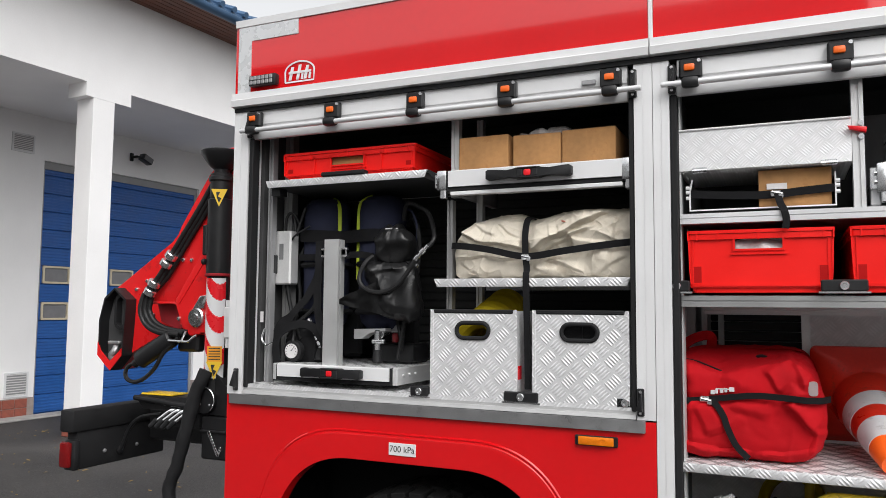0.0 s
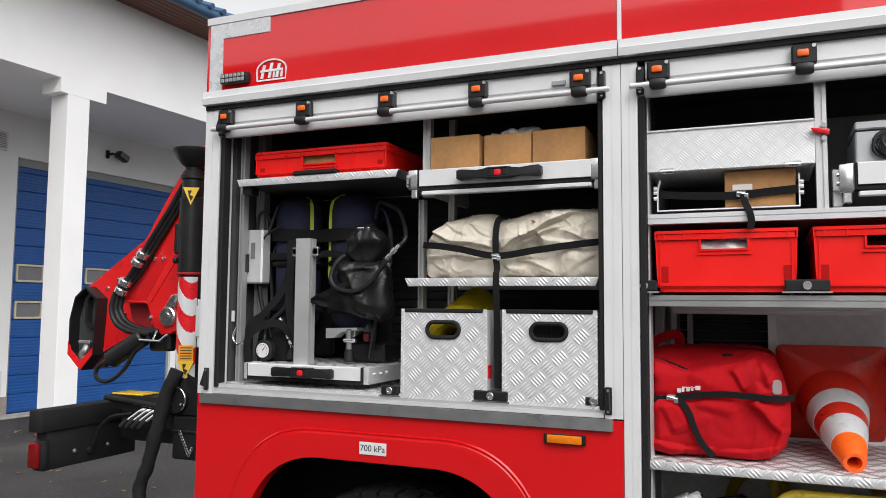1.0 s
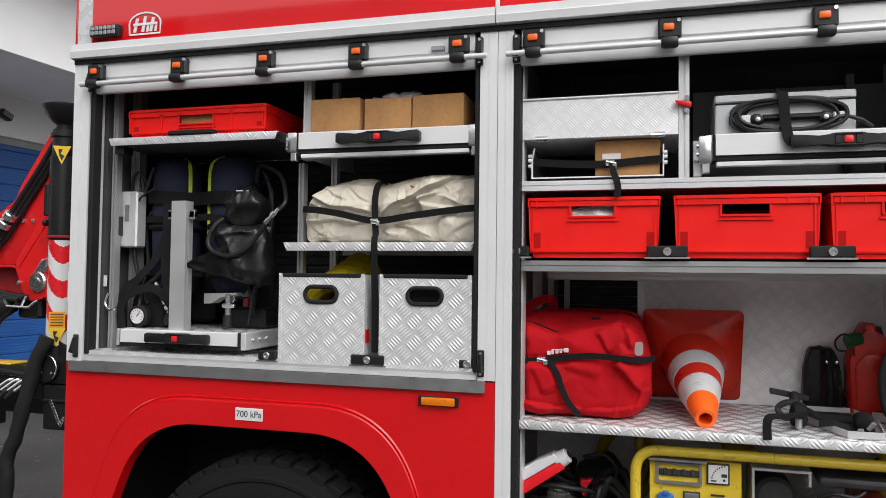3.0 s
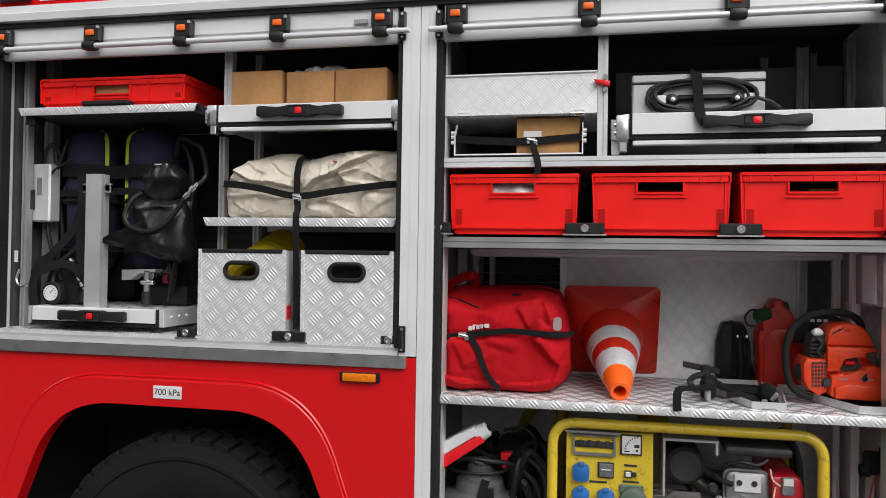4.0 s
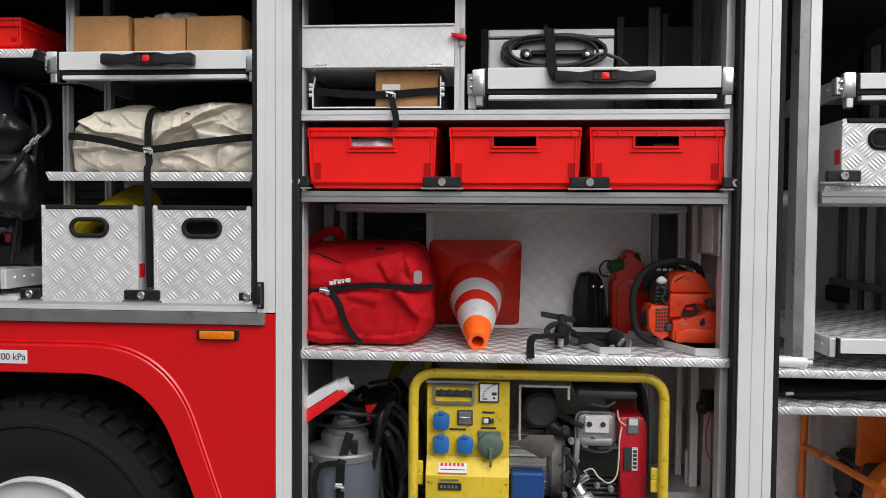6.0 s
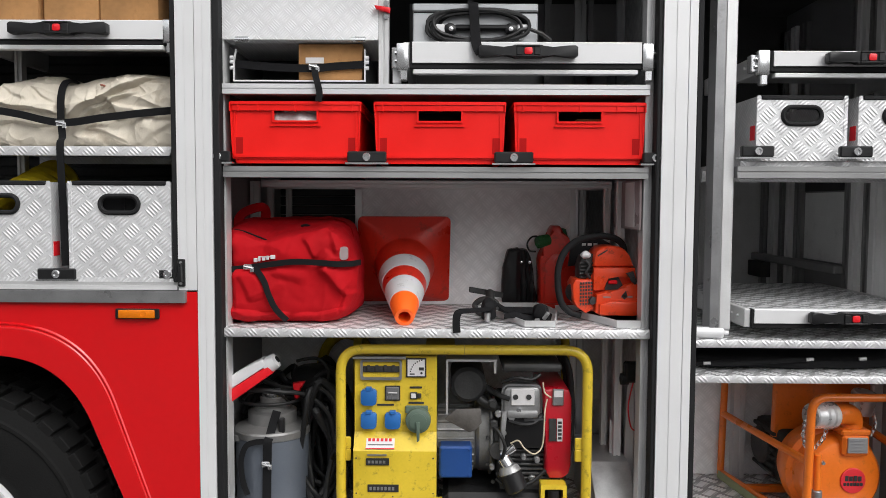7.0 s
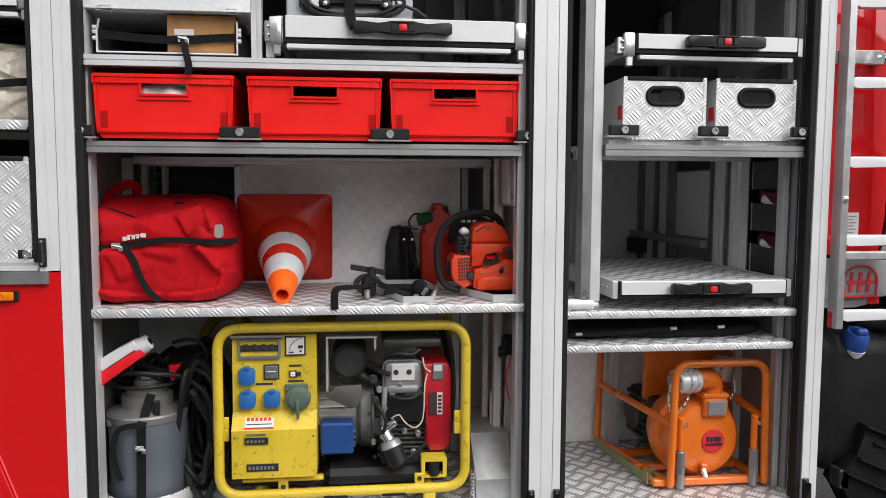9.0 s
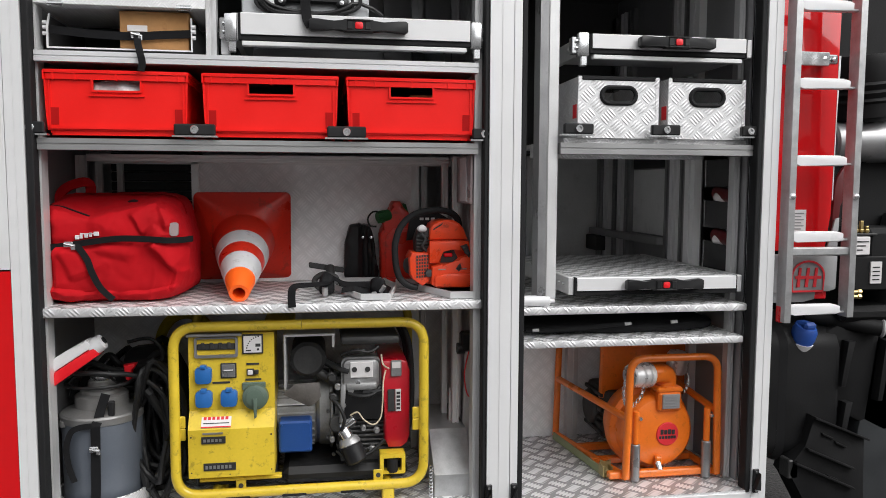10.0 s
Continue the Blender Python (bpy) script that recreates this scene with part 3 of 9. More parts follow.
        ring(bm, rrect((y0 + y1) / 2, (z0 + z1) / 2, y1 - y0, z1 - z0, 0.01), rrect((y0 + y1) / 2, (z0 + z1) / 2, y1 - y0 - 0.05, z1 - z0 - 0.05, 0.005), "x", ORG, ORG + 0.02)
        g = part("vent", bm, WHITE, st, "white louvred wall vent")
        bm = B()
        box(bm, ORG, ORG + 0.003, y0 + 0.02, y1 - 0.02, z0 + 0.02, z1 - 0.02, m=1)
        for q in range(9):
            z = z0 + 0.035 + q * (z1 - z0 - 0.07) / 8
            box(bm, ORG + 0.004, ORG + 0.015, y0 + 0.02, y1 - 0.02, z - 0.007, z + 0.005)
        part("slats", bm, [PAPER, GREYIN], g)
    st.location, st.rotation_euler, st.scale = (-10.232, 5.913, 0), (0, 0, radians(-3.54)), (1.0254, 1.0254, 1.0254)
    return st


fire_station()
lamp = thing("wall_lamp", "small black floodlight on the wall under the canopy", "lamp", (-9.85, 6.66, 4.15))
bm = B()
box(bm, -9.9, -9.86, 6.50, 6.56, 4.10, 4.24, 0.006)
box(bm, -9.87, -9.74, 6.52, 6.55, 4.15, 4.19, 0.004)
box(bm, -9.75, -9.71, 6.52, 6.62, 4.15, 4.18, 0.004)
part("bracket", bm, BLACK, lamp)
bm = B()
vs = box(bm, -9.80, -9.66, 6.60, 6.82, 4.09, 4.21, 0.02, seg=2)
bmesh.ops.rotate(bm, verts=vs, cent=(-9.73, 6.7, 4.15), matrix=Matrix.Rotation(radians(-22), 3, "X"))
h = part("housing", bm, BLACK, lamp)
bm = B()
vs = box(bm, -9.664, -9.652, 6.62, 6.80, 4.105, 4.195, 0.004)
bmesh.ops.rotate(bm, verts=vs, cent=(-9.73, 6.7, 4.15), matrix=Matrix.Rotation(radians(-22), 3, "X"))
part("glass", bm, FROST, h, "pale lamp glass")
lamp.location, lamp.rotation_euler = (-9.98, 7.43, 4.256), (0, 0, radians(-3.54))


# ---- the fire truck ----
TR = thing("fire_truck", "red fire truck with aluminium equipment cabinets and raised shutters", "truck", (0.4, 1.25, 0))


def groove(x0, x1, n=2, depth=0.004, w=0.006, y0=0.0, y1=0.085):
    """An extrusion's outline with grooves in its face."""
    pts = [(x0, y1), (x0, y0)]
    for k in range(n):
        c = x0 + (x1 - x0) * (k + 1) / (n + 1)
        pts += [(c - w / 2, y0), (c - w / 2, y0 + depth), (c + w / 2, y0 + depth), (c + w / 2, y0)]
    return pts + [(x1, y0), (x1, y1)]


for x0, x1, z0, z1, n in ((-1.652, -1.581, 1.345, 2.47, 1), (-0.057, 0.0, 1.348, 2.47, 1), (0.002, 0.052, 0.50, 2.47, 1), (1.423, 1.499, 0.50, 2.47, 1), (1.501, 1.526, 0.50, 2.47, 0), (2.367, 2.421, 0.50, 2.80, 1)):
    bm = B()
    prism(bm, groove(x0, x1, n, 0.002, 0.003), "z", z0, z1)
    part("pillar", bm, ALU_W, TR, "pale aluminium cabinet pillar")
for x0, x1, z0, z1 in ((-1.579, -1.560, 1.372, 2.36), (-0.075, -0.059, 1.372, 2.36), (0.054, 0.074, 0.53, 2.36), (1.407, 1.421, 0.53, 2.36), (1.528, 1.545, 0.53, 2.36), (2.345, 2.365, 0.53, 2.36)):
    bm = B()
    box(bm, x0, x1, 0.004, 0.05, z0, z1, 0.003)
    part("door_seal", bm, RUBBER, TR, "black rubber door seal")


def arch(e, cx=-0.865):
    """The wheel arch: a rounded trapezoid, from the outer ridge (e = 0) to the opening (e = 1)."""
    zt, xt, xb = 1.247 - 0.105 * e, 0.521 - 0.075 * e, 0.794 - 0.071 * e
    pts = bend([(cx + xb, 0, 0.45), (cx + xt, 0, zt), (cx - xt, 0, zt), (cx - xb, 0, 0.45)], 0.27 - 0.04 * e, 24)
    return [(p.x, p.z) for p in pts]


bm = B()
prism(bm, [(0.0, 0.45), (0.0, 1.343), (-1.652, 1.343), (-1.652, 0.45)] + arch(1.0)[::-1], "y", 0.002, 0.045)
part("body_panel", bm, RED, TR, "glossy red side panel with a wheel arch")
bm = B()
lay = [[bm.verts.new((x, y, z)) for x, z in arch(e)] for e, y in ((0.0, 0.0015), (0.035, -0.0030), (0.065, -0.0030), (0.085, -0.0008), (0.115, -0.0008), (0.14, -0.0040), (0.17, -0.0045), (0.19, -0.0046), (0.23, -0.0046), (0.90, -0.0046), (0.975, -0.0046), (0.985, -0.0045), (1.0, -0.0035), (1.004, 0.004), (1.004, 0.05))]
for q in range(14):
    for k in range(len(lay[0]) - 1):
        bm.faces.new((lay[q][k], lay[q][k + 1], lay[q + 1][k + 1], lay[q + 1][k]))
part("wheel_arch", bm, RED, TR, "raised red wheel arch lip")
bm = B()
box(bm, -1.64, -0.02, 0.7, 0.74, 0.4, 1.36)
box(bm, -1.64, -0.02, 0.05, 0.74, 1.33, 1.36)
box(bm, -1.64, -1.60, 0.05, 0.74, 0.4, 1.36)
box(bm, -0.06, -0.02, 0.05, 0.74, 0.4, 1.36)
pieces("wheel_well", bm, RUBBER, TR, "black wheel housing")

# sill of the first cabinet
bm = B()
prism(bm, [(-0.012, 1.310), (-0.014, 1.347), (0.03, 1.347), (0.03, 1.310)], "x", -1.632, -0.032, bevel=0.002)
part("sill_plate", bm, STEEL, TR, "grey steel sill edging")
bm = B()
prism(bm, [(-0.004, 1.349), (0.0, 1.362), (0.012, 1.362), (0.012, 1.372), (0.022, 1.372), (0.022, 1.384), (0.06, 1.384), (0.06, 1.349)], "x", -1.578, -0.06)
part("sill", bm, SILL, TR, "ribbed aluminium sill")

# top rail, gasket and upper panels
bm = B()
prism(bm, [(0.0, 2.486), (-0.022, 2.49), (-0.026, 2.515), (-0.020, 2.518), (-0.020, 2.543), (0.0, 2.547), (0.08, 2.547), (0.08, 2.486)], "x", -1.656, -0.006)
prism(bm, [(0.0, 2.486), (-0.022, 2.49), (-0.026, 2.515), (-0.020, 2.518), (-0.020, 2.543), (0.0, 2.547), (0.08, 2.547), (0.08, 2.486)], "x", -0.002, 2.421)
part("top_rail", bm, ALU_W, TR, "pale aluminium cornice rail")
bm = B()
box(bm, -1.65, 2.42, -0.006, 0.08, 2.470, 2.486)
part("gasket", bm, RUBBER, TR)
bm = B()
box(bm, -1.645, -0.010, 0.0, 0.05, 2.547, 2.822)
box(bm, 0.006, 2.421, 0.0, 0.05, 2.547, 2.822)
box(bm, -1.662, -1.647, 0.004, 0.05, 2.55, 2.84, 0.004)
part("upper_panel", bm, RED, TR, "glossy red roof gallery panel")
bm = B()
box(bm, -0.009, 0.005, -0.004, 0.05, 2.548, 2.82, 0.002)
part("panel_joint", bm, ALU_W, TR)
bm = B()
prism(bm, [(-0.006, 2.822), (-0.008, 2.85), (0.02, 2.862), (0.06, 2.862), (0.06, 2.822)], "x", -1.655, 2.421)
part("roof_edge", bm, ALU_W, TR)
bm = B()
box(bm, -1.655, 2.421, 0.05, 2.5, 2.80, 2.83)
box(bm, -1.655, -1.63, 0.05, 2.5, 0.5, 2.83)
box(bm, 2.40, 2.421, 0.09, 2.5, 0.5, 2.83)
box(bm, -1.655, 2.421, 2.48, 2.5, 0.5, 2.83)
part("body_shell", bm, ALU_IN, TR)
bm = B()
box(bm, -1.64, -1.577, -0.0035, 0.0, 2.548, 2.82)
box(bm, -1.577, -1.351, -0.0035, 0.0, 2.760, 2.82)
part("reflective_tape", bm, GREYFILM, TR, "pale grey reflective tape")

# maker's badge: an arch with three plain strokes
bm = B()
cx, cz = -1.34, 2.604
arc = [Vector((cx - 0.066, -0.003, cz - 0.038))] + [Vector((cx + 0.068 * math.cos(a), -0.003, cz + 0.002 + 0.040 * math.sin(a))) for a in [radians(180 - 15 * k) for k in range(13)]] + [Vector((cx + 0.066, -0.003, cz - 0.038))]
sweep(bm, arc + [arc[0]], [(-0.003, -0.001), (0.003, -0.001), (0.003, 0.001), (-0.003, 0.001)], up=(0, 1, 0))
for dx, h in ((-0.035, 0.022), (0.0, 0.028), (0.035, 0.022)):
    prism(bm, [(cx + dx - 0.016, cz - 0.03), (cx + dx - 0.004, cz - 0.03), (cx + dx + 0.008, cz + h), (cx + dx - 0.004, cz + h)], "y", -0.004, -0.001)
box(bm, cx - 0.05, cx + 0.055, -0.0055, -0.0042, cz - 0.006, cz + 0.003)
for dx in (0.006, 0.041):
    prism(bm, [(cx + dx, cz - 0.03), (cx + dx + 0.009, cz - 0.03), (cx + dx + 0.012, cz - 0.007), (cx + dx + 0.003, cz - 0.007)], "y", -0.0035, -0.001)
part("badge", bm, WHITE, TR, "white arched badge")
bm = B()
box(bm, -1.567, -1.437, -0.03, 0.0, 2.563, 2.606, 0.006, seg=2)
fl = part("flasher", bm, BLACK, TR, "grey strobe light")
bm = B()
for r in range(2):
    for k in range(6):
        box(bm, -1.560 + k * 0.019, -1.544 + k * 0.019, -0.034, -0.029, 2.567 + r * 0.018, 2.583 + r * 0.018, 0.003)
pieces("lens", bm, GREYIN, fl, "clear strobe lenses")

# raised shutters: end slat, pull bar, catches
for x0, x1 in ((-1.56, -0.078), (0.076, 1.40), (1.547, 2.343)):
    bm = B()
    prism(bm, [(0.012, 2.357), (0.008, 2.365), (0.008, 2.40), (0.014, 2.404), (0.014, 2.412), (0.008, 2.416), (0.008, 2.470), (0.03, 2.470), (0.03, 2.357)], "x", x0, x1)
    part("shutter_slat", bm, ALU_W, TR, "white shutter end slat")


def catch(x):
    bm = B()
    box(bm, x - 0.034, x + 0.034, -0.022, 0.006, 2.400, 2.462, 0.006)
    cyl(bm, (x + 0.026, -0.026, 2.452), (x + 0.026, -0.02, 2.452), 0.006, n=8, m=1)
    box(bm, x - 0.027, x + 0.027, -0.044, -0.006, 2.369, 2.401, 0.011, seg=2)
    c = part("catch", bm, [BLACK, CHROME], TR, "black bar catch with an orange button")
    bm = B()
    box(bm, x - 0.019, x + 0.013, -0.030, -0.02, 2.422, 2.444, 0.006, seg=2)
    part("button", bm, BTN_O, c, "orange push button")


for x0, x1, cs in ((-1.60, -0.028, (-1.545, -1.181, -0.83, -0.480, -0.127)), (0.032, 1.44, (0.119, 0.53, 0.955, 1.36))):
    bm = B()
    cyl(bm, (x0, -0.03, 2.384), (x1, -0.03, 2.384), 0.0095, n=14, b=0.003)
    part("pull_bar", bm, ALU, TR, "round aluminium shutter pull bar")
    for x in cs:
        catch(x)
    for x in (x0 + 0.03, x1 - 0.03):
        bm = B()
        box(bm, x - 0.012, x + 0.012, -0.012, 0.0, 2.36, 2.452, 0.004)
        prism(bm, [(x - 0.01, 2.375), (x + 0.012, 2.375), (x + 0.012, 2.44)], "y", -0.036, -0.01, bevel=0.002)
        for z in (2.37, 2.443):
            cyl(bm, (x, -0.016, z), (x, -0.01, z), 0.005, n=8, m=1)
        part("bar_guide", bm, [BLACK, CHROME], TR, "black bar guide")
bm = B()
box(bm, -0.225, -0.178, -0.002, 0.009, 2.421, 2.437, 0.002)
part("tag", bm, GREYIN, TR)
for x in (-1.607, -0.045, 1.43, 1.515, 2.38):
    z = 1.36 if x < 0 else 0.535
    bm = B()
    box(bm, x - 0.011, x + 0.011, -0.01, 0.0, z, z + 0.085, 0.003)
    prism(bm, [(x + 0.008, z + 0.015), (x - 0.012, z + 0.02), (x + 0.006, z + 0.075)], "y", -0.03, -0.008, bevel=0.002)
    for q in (0.01, 0.075):
        cyl(bm, (x, -0.014, z + q), (x, -0.009, z + q), 0.005, n=8, m=1)
    part("bar_guide", bm, [BLACK, CHROME], TR, "black bar rest")

# marker lamp and tyre pressure plate
bm = B()
box(bm, -0.252, -0.116, -0.008, 0.0, 1.259, 1.291, 0.003)
mk = part("marker_lamp", bm, BLACK, TR, "amber side marker lamp on a black base")
bm = B()
box(bm, -0.240, -0.128, -0.016, -0.008, 1.262, 1.288, 0.003, seg=2)
ring(bm, rrect(-0.162, 1.275, 0.022, 0.022, 0.0105), rrect(-0.162, 1.275, 0.014, 0.014, 0.0065), "y", -0.0175, -0.014)
part("lens", bm, AMBER, mk, "amber lens")
bm = B()
box(bm, -0.921, -0.815, -0.0085, -0.0045, 1.170, 1.213, 0.001)
pp = part("pressure_plate", bm, WHITE, TR, "white plate with black writing")
lettering("700 kPa", 0.031, (-0.868, -0.0089, 1.1915), INK, pp, 0.0006)

# rear wheel
bm = B()
cy0, cy1, R, zc, xc = 0.055, 0.38, 0.527, 0.508, -0.848
prof = [(0.25, 0.05), (0.265, 0.02), (0.30, 0.004), (0.36, -0.004), (0.415, -0.006), (0.436, -0.003), (0.441, -0.009), (0.453, -0.009), (0.458, -0.002), (0.482, 0.004), (0.500, 0.010), (0.506, 0.05), (0.504, 0.27), (0.48, 0.305), (0.43, 0.32), (0.30, 0.315), (0.25, 0.28)]
lathe(bm, prof, (xc, cy0, zc), (0, 1, 0), 72, cap=False)
tyre = part("tyre", bm, TYRE, TR, "dusty black lugged tyre")
for y0, y1, r0, r1, sh in ((cy0 + 0.008, cy0 + 0.10, 0.488, 0.526, 0.0), (cy0 + 0.112, cy0 + 0.20, 0.495, 0.528, 0.5), (cy0 + 0.212, cy0 + 0.31, 0.478, 0.526, 0.0)):
    bm = B()
    vs = box(bm, -0.0285, 0.0285, y0, y1, r0, r1, 0.003)
    for v in vs:
        if v.co.y < cy0 + 0.05 and v.co.z > 0.5:
            v.co.z -= 0.006
    hub = Vector((xc, 0, zc))
    bmesh.ops.translate(bm, verts=bm.verts, vec=hub)
    lug = part("tread_lug", bm, TYRE, tyre)
    mid = Matrix.Translation(hub - ORIGIN[TR])
    for k in range(44):
        turn = mid @ Matrix.Rotation((k + sh) * 2 * math.pi / 44, 4, "Y") @ mid.inverted()
        if k == 0:
            lug.matrix_basis = turn
        elif k < 12 or k > 32:
            share(lug, tyre, turn)
bm = B()
lathe(bm, [(0.266, 0.03), (0.264, -0.008), (0.258, -0.008), (0.252, 0.03), (0.235, 0.13), (0.12, 0.15), (0.11, 0.09), (0.02, 0.09)], (xc, cy0, zc), (0, 1, 0), 64, mats=[0, 0, 0, 1, 1, 1, 1])
part("rim", bm, [ALU_W, DARK], TR, "dark rim with a bright steel edge")

# ---- inside the cabinets ----
DEPTH = 0.74
def lining(name, mat, label, *boxes):
    for q in boxes:
        bm = B()
        box(bm, *q)
        part(name, bm, mat, TR, label)


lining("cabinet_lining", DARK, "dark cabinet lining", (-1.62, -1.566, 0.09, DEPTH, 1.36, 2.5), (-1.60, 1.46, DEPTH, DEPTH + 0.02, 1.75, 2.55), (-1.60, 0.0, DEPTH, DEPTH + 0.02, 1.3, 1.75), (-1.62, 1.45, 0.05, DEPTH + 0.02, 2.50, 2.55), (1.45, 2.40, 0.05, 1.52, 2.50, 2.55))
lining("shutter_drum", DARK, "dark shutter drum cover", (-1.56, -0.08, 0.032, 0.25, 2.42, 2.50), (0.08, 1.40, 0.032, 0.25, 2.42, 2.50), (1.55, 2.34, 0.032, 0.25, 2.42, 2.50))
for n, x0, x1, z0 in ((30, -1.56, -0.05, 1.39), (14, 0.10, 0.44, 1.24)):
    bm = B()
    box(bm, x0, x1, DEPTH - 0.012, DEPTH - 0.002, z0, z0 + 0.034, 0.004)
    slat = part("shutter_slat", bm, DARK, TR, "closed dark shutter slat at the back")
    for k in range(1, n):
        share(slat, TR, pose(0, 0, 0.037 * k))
# partitions
lining("partition", GREYIN, "grey cabinet partition", (-0.02, 0.02, 0.09, DEPTH, 1.36, 2.5), (0.0, 0.02, 0.09, DEPTH, 0.5, 1.36))
lining("partition", TREAD_LIT_S, "pale tread plate partition", (1.45, 1.468, 0.09, DEPTH, 0.5, 2.5), (1.482, 1.50, 0.09, 1.5, 0.5, 2.5))
bm = B()
box(bm, -1.58, -0.03, 0.012, DEPTH, 1.372, 1.386)
part("cabinet_floor", bm, TREAD, TR, "tread plate cabinet floor")
bm = B()
box(bm, 0.02, 1.45, 0.0, DEPTH, 0.50, 0.545)
part("cabinet_floor", bm, TREAD, TR, "tread plate cabinet floor")
bm = B()
box(bm, 1.50, 2.40, 0.004, 1.5, 0.515, 0.542)
part("cabinet_floor", bm, TREAD, TR, "tread plate cabinet floor")
bm = B()
prism(bm, [(0.0, 0.50), (0.0, 0.533), (0.03, 0.538), (0.03, 0.50)], "x", 0.053, 1.422)
prism(bm, [(0.0, 0.50), (0.0, 0.533), (0.03, 0.538), (0.03, 0.50)], "x", 1.527, 2.366)
part("bottom_rail", bm, ALU_W, TR, "aluminium bottom rail")


def profile(x0, x1, y0, y1, z0, z1, label="", mat=None):
    """An upright slotted extrusion."""
    bm = B()
    c, w = (x0 + x1) / 2, min(0.004, (x1 - x0) / 5)
    prism(bm, [(x0, y1), (x0, y0), (c - w, y0), (c - w, y0 + 0.006), (c + w, y0 + 0.006), (c + w, y0), (x1, y0), (x1, y1)], "z", z0, z1)
    return part("upright", bm, mat or ALU_IN, TR, label)


def beam(x0, x1, y0, y1, z0, z1, mat=None):
    bm = B()
    h = z1 - z0
    prism(bm, [(y0, z0), (y0, z0 + h * 0.42), (y0 + 0.003, z0 + h * 0.45), (y0 + 0.003, z0 + h * 0.55), (y0, z0 + h * 0.58), (y0, z1), (y1, z1), (y1, z0)], "x", x0, x1)
    return part("shelf_beam", bm, mat or ALU, TR, "slotted aluminium shelf beam")


def plate(x0, x1, y0, y1, z, lip, label="tread plate shelf", flare=0.0):
    """A tread plate shelf with a turned-down front lip."""
    bm = B()
    box(bm, x0, x1, y0 + 0.004, y1, z - 0.004, z, 0.001)
    prism(bm, [(x0, z), (x1, z), (x1 - flare, z - lip), (x0 + flare, z - lip)], "y", y0, y0 + 0.005, bevel=0.001)
    box(bm, x0, x1, y1 - 0.004, y1, z - lip, z)
    return part("shelf", bm, TREAD, TR, label)


def latch(x, z, y=0.012, w=0.075):
    """A black swivel latch with a bright bolt."""
    bm = B()
    box(bm, x - w, x + w, y, y + 0.02, z - 0.017, z + 0.017, 0.004)
    box(bm, x - w - 0.006, x + w + 0.006, y + 0.004, y + 0.03, z - 0.022, z - 0.017, m=1)
    l = part("latch", bm, [BLACK, CHROME], TR, "black swivel latch")
    bm = B()
    lathe(bm, [(0.0125, 0), (0.0125, 0.006), (0.0112, 0.0075), (0.0062, 0.0075), (0.0056, 0.003), (0.001, 0.003)], (x, y + 0.001, z), (0, -1, 0), 16)
    part("bolt", bm, CHROME, l, "bright bolt head")


